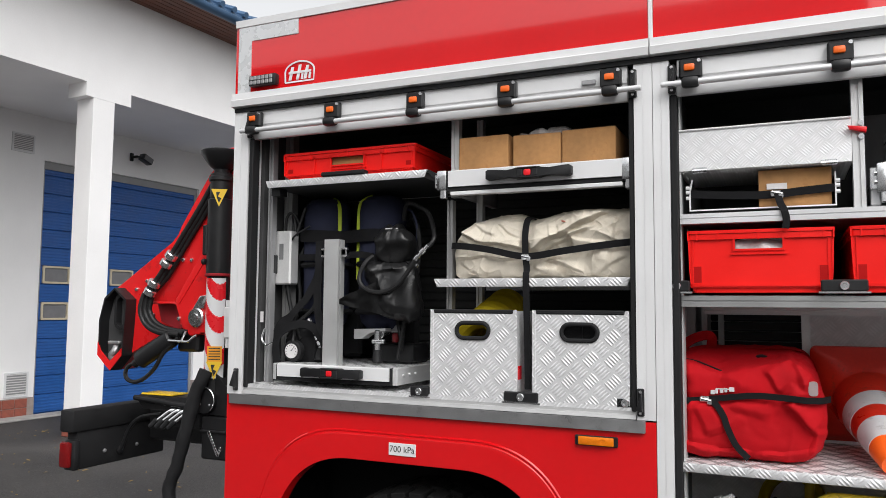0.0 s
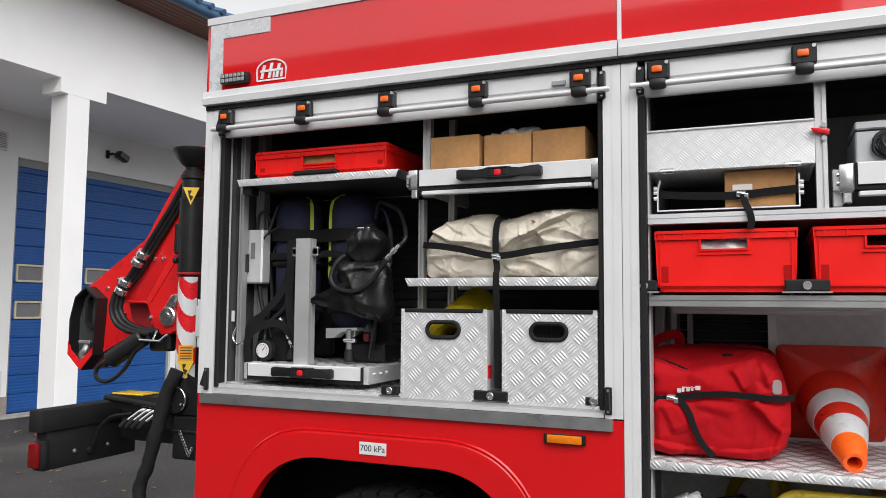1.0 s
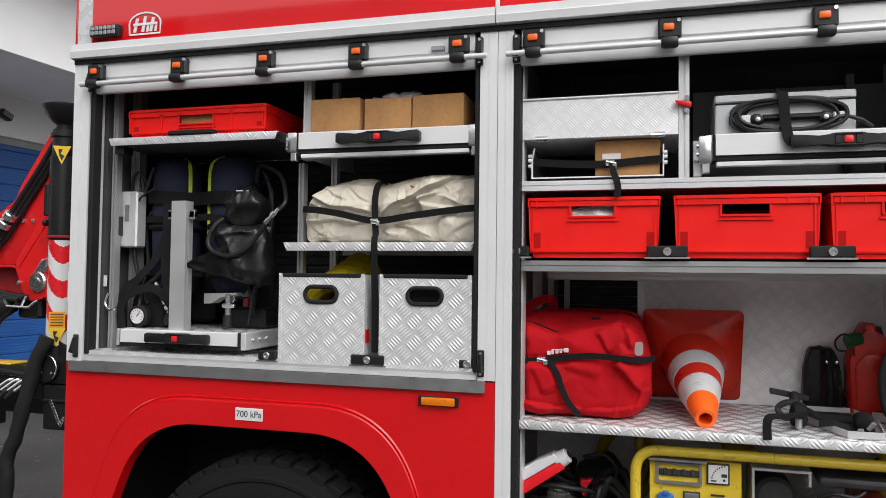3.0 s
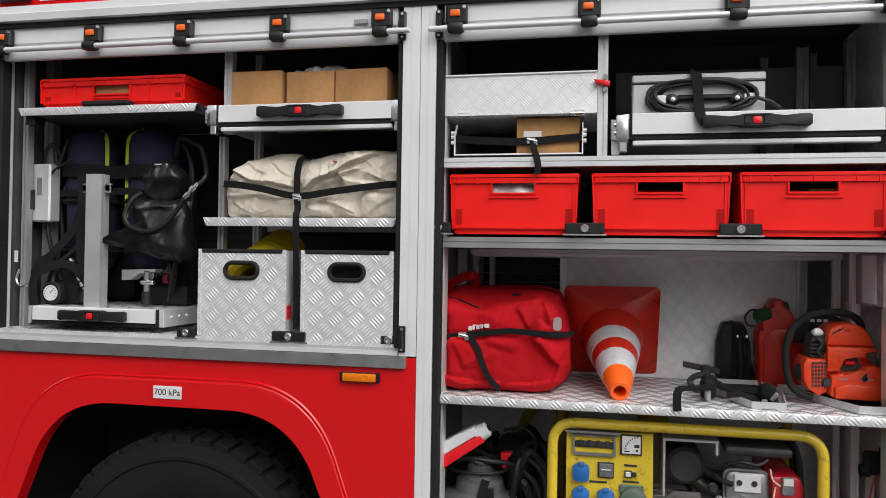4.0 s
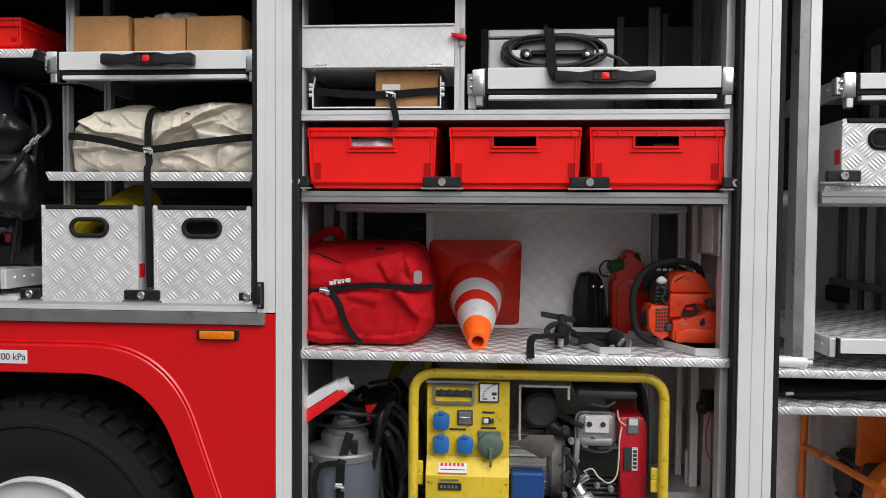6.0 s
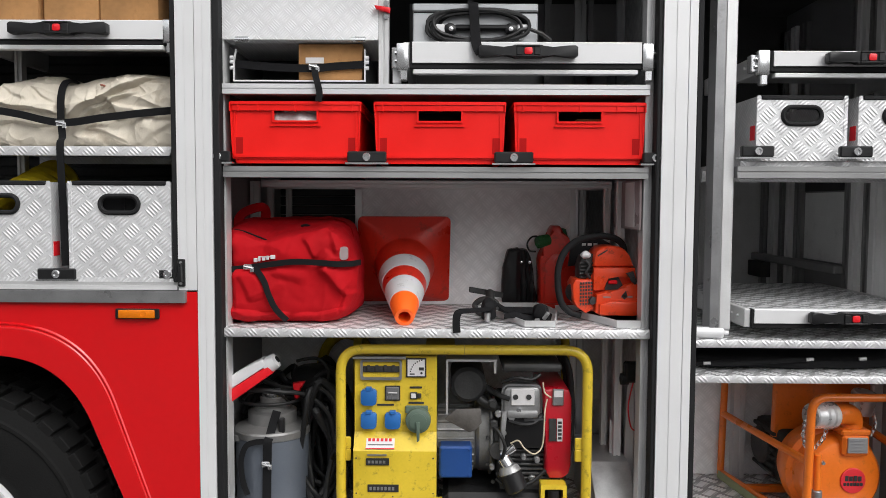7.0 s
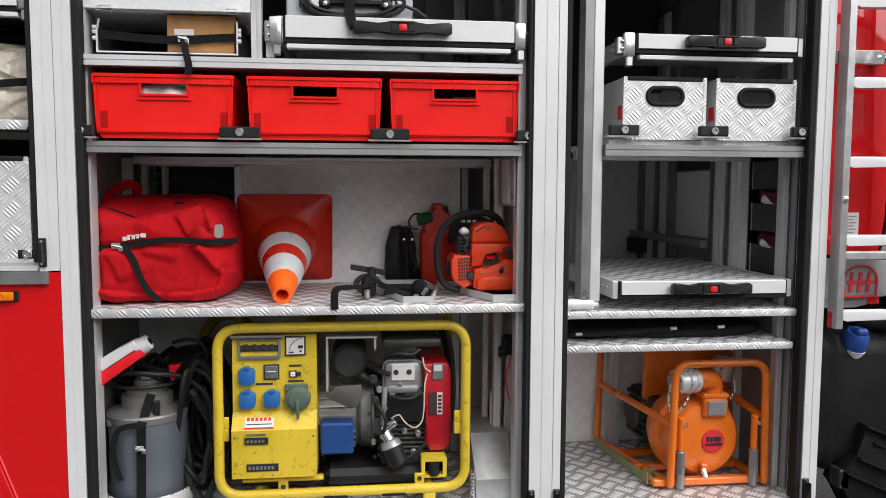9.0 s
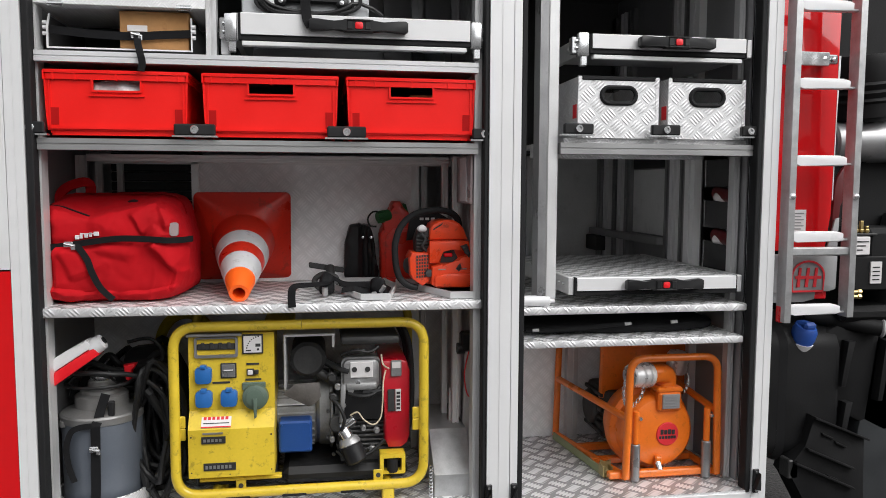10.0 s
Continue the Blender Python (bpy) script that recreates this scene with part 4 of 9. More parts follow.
def slide_tray(x0, x1, y0, depth, z0, z1, top, label, hx, hw=0.15):
    """A pull-out tray: front plate, deck, runners, handle with a red button."""
    t = thing("slide_tray", label, "tray", ((x0 + x1) / 2, y0, z0))
    h = z1 - z0
    bm = B()
    prism(bm, [(y0, z0 + 0.012), (y0, z1 - 0.003), (y0 + 0.003, z1), (y0 + 0.03, z1), (y0 + 0.03, z0 + 0.012)], "x", x0, x1)
    part("front", bm, ALU_W, t, "white aluminium front")
    bm = B()
    box(bm, x0 - 0.004, x1 + 0.004, y0 + 0.006, y0 + 0.03, z0 - 0.004, z0 + 0.011, 0.002)
    for x in (x0 - 0.008, x1):
        box(bm, x, x + 0.008, y0 + 0.004, y0 + 0.03, z0 - 0.004, z1, 0.002)
    part("rubber_edge", bm, RUBBER, t)
    bm = B()
    box(bm, x0, x1, y0 + 0.03, y0 + depth, z1 - 0.012, z1 - 0.002)
    part("deck", bm, TREAD if top == "tread" else ALU_IN, t)
    for x in (x0 - 0.028, x1 + 0.008):
        bm = B()
        box(bm, x, x + 0.02, y0 + 0.012, y0 + depth, z0 - 0.002, z1, 0.002)
        for q in range(3):
            cyl(bm, (x if x > hx else x, y0 + 0.06 + q * 0.05, z0 + h * 0.55), (x - 0.006 if x < hx else x + 0.026, y0 + 0.06 + q * 0.05, z0 + h * 0.55), 0.005, n=8)
        part("runner", bm, ALU_IN, t, "aluminium runner with bolts")
    zc = (z0 + z1) / 2 + 0.004
    bm = B()
    half = [(0.0, -0.019), (0.042, -0.019), (0.047, -0.012), (0.075, -0.0115), (hw - 0.03, -0.0155), (hw - 0.008, -0.018), (hw, -0.013), (hw, 0.013), (hw - 0.008, 0.018), (hw - 0.03, 0.0165), (0.075, 0.012), (0.047, 0.0125), (0.042, 0.019), (0.0, 0.019)]
    prism(bm, [(hx + u, zc + w) for u, w in half] + [(hx - u, zc + w) for u, w in reversed(half[1:-1])], "y", y0 - 0.034, y0 - 0.006, bevel=0.003)
    for q in (-1, 1):
        box(bm, hx + q * (hw - 0.018) - 0.012, hx + q * (hw - 0.018) + 0.012, y0 - 0.008, y0, zc - 0.014, zc + 0.014)
    box(bm, hx - 0.036, hx + 0.036, y0 - 0.038, y0 - 0.033, zc - 0.0185, zc - 0.0125, 0.002)
    box(bm, hx - 0.036, hx + 0.036, y0 - 0.038, y0 - 0.033, zc + 0.0125, zc + 0.0185, 0.002)
    for q in (-1, 1):
        box(bm, hx + q * 0.027 - 0.009, hx + q * 0.027 + 0.009, y0 - 0.038, y0 - 0.033, zc - 0.0125, zc + 0.0125, 0.002)
    hd = part("handle", bm, BLACK, t, "black pull handle")
    bm = B()
    prism(bm, rrect(hx, zc, 0.024, 0.021, 0.006, 4), "y", y0 - 0.0375, y0 - 0.033, bevel=0.0015)
    part("button", bm, BTN_R, hd, "red release button")
    return t


def runner_bracket(x, y, z0, z1, s=1):
    bm = B()
    box(bm, x - 0.018, x + 0.018, y, y + 0.03, z0 + 0.03, z1, 0.004, seg=2)
    box(bm, x - 0.03 * (s > 0) - 0.004, x + 0.03 * (s < 0) + 0.004, y + 0.015, y + 0.05, z0 + 0.04, z1 - 0.01, 0.003)
    box(bm, x - 0.008, x + 0.014, y + 0.004, y + 0.03, z0, z0 + 0.034, 0.003)
    for q in (0.35, 0.65):
        cyl(bm, (x - s * 0.024, y + 0.01, z0 + 0.03 + q * (z1 - z0 - 0.03)), (x - s * 0.012, y + 0.01, z0 + 0.03 + q * (z1 - z0 - 0.03)), 0.005, n=8)
    part("tray_bracket", bm, CHROME, TR, "zinc-plated tray bracket")


# cabinet one
profile(-1.545, -1.505, 0.20, 0.24, 1.386, 2.42, "", BEAM)
profile(-1.552, -1.53, 0.10, 0.13, 1.386, 2.42, "", GREYIN)
profile(-0.750, -0.728, 0.10, 0.13, 1.386, 2.08, "", BEAM)
profile(-0.735, -0.705, 0.10, 0.13, 2.09, 2.42)
profile(-0.715, -0.69, 0.30, 0.33, 1.386, 2.42)
plate(-1.515, -0.80, 0.03, 0.50, 2.187, 0.028, "tread plate shelf with a turned-down lip", flare=0.012)
bm = B()
prism(bm, [(-0.81, 2.187), (-0.755, 2.13), (-0.735, 2.13), (-0.735, 2.15), (-0.795, 2.187)], "y", 0.04, 0.046)
box(bm, -1.50, -1.46, 0.05, 0.10, 2.13, 2.16)
pieces("shelf_bracket", bm, BLACK, TR)
# dark sheet puts shade under the shelf plate
lining("shelf_shade_sheet", DARK, "dark sheet painting the shade under the shelf", (-1.50, -0.815, 0.037, 0.49, 2.160, 2.182))
plate(-0.769, -0.078, 0.03, 0.55, 1.791, 0.029, "tread plate shelf under a tarpaulin", flare=0.012)
for x in (-0.438, -0.812):
    latch(x, 1.396, 0.006, 0.06 if x > -0.5 else 0.035)
latch(-0.095, 1.396, 0.012, 0.03)
runner_bracket(-0.738, 0.02, 2.075, 2.176)
runner_bracket(-0.084, 0.02, 2.075, 2.176, -1)
tr1 = slide_tray(-0.712, -0.100, 0.02, 0.52, 2.104, 2.174, "plain", "white aluminium pull-out tray with a black handle", -0.408)
bm = B()
box(bm, -0.705, -0.10, 0.024, 0.05, 2.085, 2.099, 0.002)
part("lower_rail", bm, ALU_W, tr1)
slide_tray(-1.437, -0.945, 0.03, 0.50, 1.408, 1.468, "tread", "low aluminium pull-out tray with a tread plate deck", -1.178, 0.13)

# cabinet two
for x0, x1 in ((0.047, 0.078), (1.385, 1.412)):
    profile(x0, x1, 0.055, 0.11, 0.545, 2.42, "", ALU_IN)
for x0, x1, y in ((0.030, 0.062, 0.53), (0.078, 0.098, 0.60), (1.36, 1.385, 0.30), (1.34, 1.36, 0.42), (1.40, 1.43, 0.50), (0.13, 0.15, 0.69), (1.245, 1.275, 0.60), (1.29, 1.315, 0.66)):
    profile(x0, x1, y, y + 0.03, 0.545 if x0 > 1 else 1.229, 1.70, "", ALU_IN if 1 < x0 < 1.3 else PALE_UP)
beam(0.076, 1.392, 0.03, 0.07, 1.954, 1.985)
# the lower beam takes the darkened copy for its shade
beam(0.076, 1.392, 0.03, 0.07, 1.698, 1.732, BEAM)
beam(0.105, 1.36, 0.40, 0.43, 1.676, 1.70, ALU_IN)
profile(0.557, 0.588, 0.05, 0.09, 1.986, 2.42)
bm = B()
box(bm, 0.06, 1.41, 0.07, 0.70, 1.722, 1.730)
box(bm, 0.06, 1.41, 0.07, 0.70, 1.972, 1.980)
part("shelf", bm, ALU_IN, TR, "plain aluminium shelf")
bm = B()
box(bm, 0.050, 1.427, 0.03, DEPTH, 1.197, 1.227, 0.006, seg=2)
part("shelf", bm, TREAD, TR, "broad tread plate shelf")
bm = B()
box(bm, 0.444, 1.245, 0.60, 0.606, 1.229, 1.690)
part("back_panel", bm, TREAD_LIT, TR, "tread plate back panel, lightened against cabinet shade")
bm = B()
box(bm, 0.418, 0.444, 0.59, 0.62, 1.229, 1.70)
box(bm, 0.10, 1.40, 0.59, 0.62, 1.672, 1.70)
part("panel_frame", bm, WALLIN, TR)
bm = B()
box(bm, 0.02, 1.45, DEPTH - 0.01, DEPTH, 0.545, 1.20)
part("back_panel", bm, TREAD_LIT, TR, "tread plate back panel, lightened against cabinet shade")
for x in (0.065, 0.523, 0.975, 1.409):
    latch(x, 1.761, 0.012, 0.06 if 0.2 < x < 1.2 else 0.038)
runner_bracket(0.632, 0.02, 1.995, 2.108)
runner_bracket(1.383, 0.02, 1.995, 2.108, -1)
tr2 = slide_tray(0.662, 1.362, 0.02, 0.55, 2.036, 2.112, "plain", "wide white aluminium pull-out tray with a black handle", 1.013)
bm = B()
box(bm, 0.664, 1.352, 0.024, 0.05, 2.015, 2.029, 0.002)
part("lower_rail", bm, ALU_W, tr2)
bm = B()
box(bm, 0.60, 0.625, 0.05, 0.09, 1.99, 2.07, 0.003)
part("tray_bracket", bm, WHITE, TR)

lining("inner_sheet", GREYIN, "dull sheet behind the pull-out tray", (0.62, 1.44, 0.70, 0.706, 1.985, 2.40))
for x0, x1, y in ((1.14, 1.165, 0.62), (1.235, 1.275, 0.50), (1.30, 1.32, 0.58), (1.37, 1.395, 0.40)):
    profile(x0, x1, y, y + 0.03, 1.985, 2.42, "", GREYIN)

# cabinet three
for x0, x1, y in ((1.60, 1.625, 1.05), (2.33, 2.352, 0.12), (1.95, 1.98, 1.46)):
    profile(x0, x1, y, y + 0.035, 0.545, 2.42)
# pale and darkened copies give the wall uprights their light and shade
for y0, y1, out in ((0.405, 0.485, 0.030), (0.50, 0.545, 0.022), (0.555, 0.620, 0.030), (0.635, 0.690, 0.018), (1.045, 1.115, 0.022), (1.13, 1.185, 0.030), (1.235, 1.275, 0.020), (1.30, 1.37, 0.030), (1.40, 1.48, 0.024)):
    bm = B()
    x0, c = 2.359 - out, (y0 + y1) / 2
    prism(bm, [(2.359, y0), (x0, y0), (x0, c - 0.008), (x0 + 0.010, c - 0.008), (x0 + 0.010, c + 0.008), (x0, c + 0.008), (x0, y1), (2.359, y1)], "z", 0.545, 2.42)
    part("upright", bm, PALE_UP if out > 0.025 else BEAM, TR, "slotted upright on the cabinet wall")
bm = B()
box(bm, 1.628, 1.664, 0.05, 0.09, 1.226, 2.42, 0.003)
part("upright", bm, ALU_IN, TR, "pale square upright")
bm = B()
box(bm, 1.600, 1.628, 0.052, 0.12, 1.226, 2.42)
part("upright", bm, STEEL, TR)
bm = B()
box(bm, 1.50, 2.40, 1.5, 1.52, 0.5, 2.5)
part("cabinet_wall", bm, PANEL3, TR, "grey cabinet wall")
lining("cabinet_wall", GREYIN, "grey cabinet wall", (2.36, 2.365, 0.41, 1.5, 0.5, 2.5), (2.36, 2.365, 0.09, 0.41, 0.5, 1.2), (2.36, 2.365, 0.09, 0.41, 1.745, 2.5), (2.36, 2.365, 0.09, 0.165, 1.2, 1.745))
# dark block puts shade behind the boxes on the upper shelf
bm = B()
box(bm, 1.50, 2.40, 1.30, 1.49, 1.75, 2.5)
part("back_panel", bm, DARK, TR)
bm = B()
box(bm, 1.546, 2.345, 0.03, 1.3, 1.171, 1.197, 0.005, seg=2)
part("shelf", bm, TREAD, TR, "broad tread plate shelf")
bm = B()
box(bm, 1.548, 2.336, 0.03, 0.9, 1.059, 1.084, 0.005, seg=2)
part("shelf", bm, TREAD, TR, "tread plate shelf close above the pump")
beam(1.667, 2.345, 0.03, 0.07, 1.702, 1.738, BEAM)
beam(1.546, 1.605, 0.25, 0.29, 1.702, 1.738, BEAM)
bm = B()
box(bm, 1.69, 2.34, 0.07, 0.62, 1.738, 1.755)
box(bm, 1.667, 2.34, 0.36, 0.40, 1.70, 1.738)
part("shelf", bm, TREAD, TR, "tread plate shelf")
for x in (1.722, 2.023, 2.322):
    latch(x, 1.783, 0.012, 0.05 if x < 2.2 else 0.03)
runner_bracket(1.735, 0.02, 1.985, 2.09)
tr3 = slide_tray(1.765, 2.30, 0.02, 0.55, 2.03, 2.088, "plain", "white aluminium pull-out tray with a black handle", 2.045, 0.13)
bm = B()
box(bm, 1.77, 2.29, 0.024, 0.05, 2.008, 2.022, 0.002)
part("lower_rail", bm, ALU_W, tr3)
slide_tray(1.732, 2.300, 0.03, 0.82, 1.238, 1.294, "tread", "empty aluminium pull-out tray with a tread plate deck", 2.03, 0.135)
bm = B()
cyl(bm, (1.55, 0.06, 1.216), (1.645, 0.06, 1.216), 0.018, n=16, b=0.003)
cyl(bm, (1.645, 0.06, 1.216), (1.662, 0.06, 1.216), 0.008, n=10)
single("white_tube", bm, WHITE, "short white plastic tube on the tread plate shelf", "tube", base=(1.6, 0.06, 1.198))
bm = B()
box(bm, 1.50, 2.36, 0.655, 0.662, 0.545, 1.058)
part("back_panel", bm, TREAD_LIT, TR, "pale tread plate back panel")
profile(1.90, 1.945, 0.615, 0.653, 0.545, 1.058)
# fittings on the far side of cabinet three
bm = B()
box(bm, 2.295, 2.33, 0.66, 1.48, 1.348, 1.382, 0.004)
part("cross_member", bm, BEAM, TR, "dull cross member")
bm = B()
box(bm, 2.28, 2.335, 1.33, 1.48, 1.27, 1.345, 0.004)
part("cross_member_foot", bm, DARK, TR)
lining("wall_panel", PANEL3, "pale panel on the cabinet wall", (2.352, 2.359, 0.70, 1.04, 1.385, 1.672))
# a dark strip on the wall paints the shade of a slot
lining("wall_slot_shade", DARK, "dark strip painting the shade of a wall slot", (2.350, 2.359, 0.70, 1.04, 1.678, 1.735))
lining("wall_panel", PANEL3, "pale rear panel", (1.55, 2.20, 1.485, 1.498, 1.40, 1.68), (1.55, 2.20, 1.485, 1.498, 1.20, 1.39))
# a dark sheet at the back paints the rack recess in shade
lining("rack_recess_shade", DARK, "dark sheet painting the shade in the rack recess", (2.40, 2.405, 0.10, 0.46, 1.15, 1.80))
for k in range(3):
    bm = B()
    box(bm, 2.372, 2.380, 0.175, 0.39, 1.285 + k * 0.155, 1.39 + k * 0.155, 0.003)
    box(bm, 2.366, 2.372, 0.385, 0.392, 1.285 + k * 0.155, 1.39 + k * 0.155, m=1)
    part("rack_shelf", bm, [DARK, CHROME], TR, "dark rack shelf")
    bm = B()
    cyl(bm, (2.385, 0.21, 1.24 + k * 0.16), (2.385, 0.33, 1.255 + k * 0.16), 0.026, n=14, b=0.004)
    rb = part("red_bottle", bm, DARKRED, TR, "dark red bottle in the rack")
    bm = B()
    cyl(bm, (2.382, 0.25, 1.235 + k * 0.16), (2.362, 0.30, 1.240 + k * 0.16), 0.016, n=12, b=0.003)
    part("cap", bm, PAPER, rb, "pale cap")
# documents pocket and small fittings at the side of cabinet two
bm = B()
box(bm, 1.374, 1.382, 0.062, 0.43, 1.537, 1.696, 0.002)
box(bm, 1.371, 1.374, 0.12, 0.24, 1.545, 1.69, m=1)
part("document_pocket", bm, [POCKET, PAPER], TR, "grey document pocket with a paper")
bm = B()
tube(bm, spline([(1.40, 0.20, 1.02), (1.385, 0.20, 0.94), (1.395, 0.20, 0.87), (1.415, 0.20, 0.86), (1.43, 0.20, 0.90), (1.425, 0.20, 1.0), (1.405, 0.20, 1.05)]), 0.0025, 6)
single("safety_cord", bm, INK_R, "thin dark red cord loop hanging from a clip", "cord", base=(1.41, 0.2, 0.86))
bm = B()
box(bm, 1.37, 1.42, 0.19, 0.23, 1.02, 1.09, 0.008)
cyl(bm, (1.36, 0.21, 1.03), (1.385, 0.21, 1.03), 0.02, n=12)
cyl(bm, (1.41, 0.18, 1.09), (1.41, 0.18, 1.11), 0.008, n=8)
part("clip", bm, BLACK, TR, "black clip")
bm = B()
prism(bm, [(1.395, 0.60), (1.43, 0.60), (1.43, 1.06), (1.405, 0.98)], "y", 0.30, 0.31, bevel=0.002)
prism(bm, [(1.352, 0.62), (1.366, 0.62), (1.366, 0.84), (1.352, 0.86)], "y", 0.33, 0.34, bevel=0.002)
part("stay", bm, ALU_IN, TR)

# ---- load of cabinet one ----
def crate(w, d, h, hole=True, sides="front"):
    """A red stacking crate, its front in the plane y = 0, its left lower front corner at the origin."""
    c = thing("crate", "red plastic stacking crate", "crate", (0, 0, 0), "red crates")
    bm = B()
    t, rim = 0.004, 0.02
    hw, hz0, hz1 = 0.068 if w < 0.5 else 0.075, h - 0.060, h - 0.026
    i = 0.010
    fz = 0.014
    # front wall pieces round the grip hole
    cx = w / 2
    if hole:
        gap = rrect(cx, (hz0 + hz1) / 2, 2 * hw, hz1 - hz0, 0.003, 3)
        ring(bm, square_like(gap, cx, (hz0 + hz1) / 2, i, w - i, fz, h - rim), gap, "y", i, i + t)
    else:
        box(bm, i, w - i, i, i + t, fz, h - rim)
    part("front_wall", bm, RED_P, c)
    bm = B()
    prism(bm, [(i, i + t), (i, d - i), (w - i, d - i), (w - i, i + t), (w - i - t, i + t), (w - i - t, d - i - t), (i + t, d - i - t), (i + t, i + t)], "z", fz, h - rim)
    part("wall", bm, RED_P, c)
    bm = B()
    box(bm, i + 0.006, w - i - 0.006, i + 0.006, d - i - 0.006, 0.006, fz + 0.004)
    part("floor", bm, RED_P, c)
    bm = B()
    ring(bm, rrect(w / 2, d / 2, w, d, 0.012), rrect(w / 2, d / 2, w - 0.03, d - 0.03, 0.010), "z", h - 0.010, h)
    ring(bm, rrect(w / 2, d / 2, w - 0.006, d - 0.006, 0.012), rrect(w / 2, d / 2, w - 0.03, d - 0.03, 0.010), "z", h - 0.028, h - 0.011)
    for x in (0.004, 0.03, w * 0.22, w * 0.5, w * 0.78, w - 0.03, w - 0.004):
        box(bm, x - 0.002, x + 0.002, 0.0, 0.02, h - 0.03, h - 0.004)
    part("rim", bm, RED_P, c)
    bm = B()
    ring(bm, rrect(w / 2, d / 2, w - 0.03, d - 0.03, 0.014), rrect(w / 2, d / 2, w - 0.06, d - 0.06, 0.012), "z", 0.0, 0.018)
    ring(bm, rrect(w / 2, d / 2, w - 0.012, d - 0.012, 0.014), rrect(w / 2, d / 2, w - 0.05, d - 0.05, 0.012), "z", 0.018, 0.026)
    part("foot", bm, RED_P, c)
    # raised dark red patches paint the shade of the corner recesses
    for x in (i + 0.008, w - i - 0.032):
        bm = B()
        box(bm, x, x + 0.024, i - 0.0015, i + 0.002, 0.03, h * 0.42)
        part("corner_recess_shade", bm, RED_D, c)
    # corner flanges widen towards the rim
    for s, x in ((1, i), (-1, w - i)):
        bm = B()
        prism(bm, [(x, 0.026), (x, h - 0.028), (x - s * 0.007, h - 0.028), (x - s * 0.006, h - 0.05), (x - s * 0.003, 0.06)], "y", 0.007, 0.014)
        box(bm, x + s * 0.006, x + s * 0.010, 0.0065, i, 0.026, h - 0.028)
        part("corner_flange", bm, RED_P, c)
    if hole:
        bm = B()
        ring(bm, rrect(cx, (hz0 + hz1) / 2, 2 * hw + 0.008, hz1 - hz0 + 0.008, 0.004), rrect(cx, (hz0 + hz1) / 2, 2 * hw - 0.004, hz1 - hz0 - 0.004, 0.003), "y", 0.004, i + t)
        box(bm, cx - hw - 0.01, cx + hw + 0.01, 0.005, i, hz0 - 0.016, hz0 - 0.012)
        part("grip", bm, RED_P, c)
    return c


long_crate = crate(0.59, 0.39, 0.108)
long_crate.matrix_basis = pose(-1.455, 0.062, 2.189)
tagged(long_crate, "low long red plastic crate on the tread plate shelf")
bm = B()
for x in (0.0, 0.145, 0.22, 0.37, 0.445, 0.59):
    box(bm, x - 0.003 + (0.006 if x == 0 else -0.006 if x == 0.59 else 0), x + 0.003 + (0.006 if x == 0 else -0.006 if x == 0.59 else 0), 0.003, 0.012, 0.02, 0.09)
ORIGIN[long_crate] = Vector((0, 0, 0))
pieces("rib", bm, RED_P, long_crate)
bm = B()
box(bm, -1.24, -1.05, 0.085, 0.18, 2.21, 2.285, 0.003)
single("cardboard_box", bm, CARD, "small brown carton inside the long red crate", "box", base=(-1.15, 0.13, 2.205))
bm = B()
box(bm, -1.25, -1.06, 0.022, 0.06, 2.188, 2.205, 0.004)
single("pad", bm, RUBBER, "flat black rubber pad under the long crate", "pad", base=(-1.15, 0.04, 2.188))

for x0, x1, z1, d in ((-0.688, -0.502, 2.297, 0.25), (-0.484, -0.314, 2.289, 0.24), (-0.309, -0.127, 2.293, 0.26)):
    bm = B()
    box(bm, x0, x1, 0.062, 0.062 + d, 2.175, z1, 0.003, seg=2)
    lump(bm, bm.verts, 0.002, 30)
    box(bm, x0 + 0.004, x1 - 0.004, 0.062 + d / 2 - 0.002, 0.062 + d / 2 + 0.002, z1 - 0.002, z1 + 0.001, m=1)
    cb = thing("cardboard_box", "closed brown cardboard box on the pull-out tray", "box", ((x0 + x1) / 2, 0.062 + d / 2, 2.174), "cardboard boxes")
    part("carton", bm, [CARD, CARD_D], cb)
bm = B()
for k, (x, w) in enumerate(((-0.44, 0.05), (-0.40, 0.06), (-0.34, 0.045))):
    lump(bm, blob(bm, x - w, x + w, 0.10, 0.22, 2.278, 2.315 + 0.006 * k, 2.2, (14, 10)), 0.012, 28, k)
single("plastic_bag", bm, PLASTIC_C, "crumpled clear plastic bag on a carton", "bag", base=(-0.4, 0.16, 2.28))


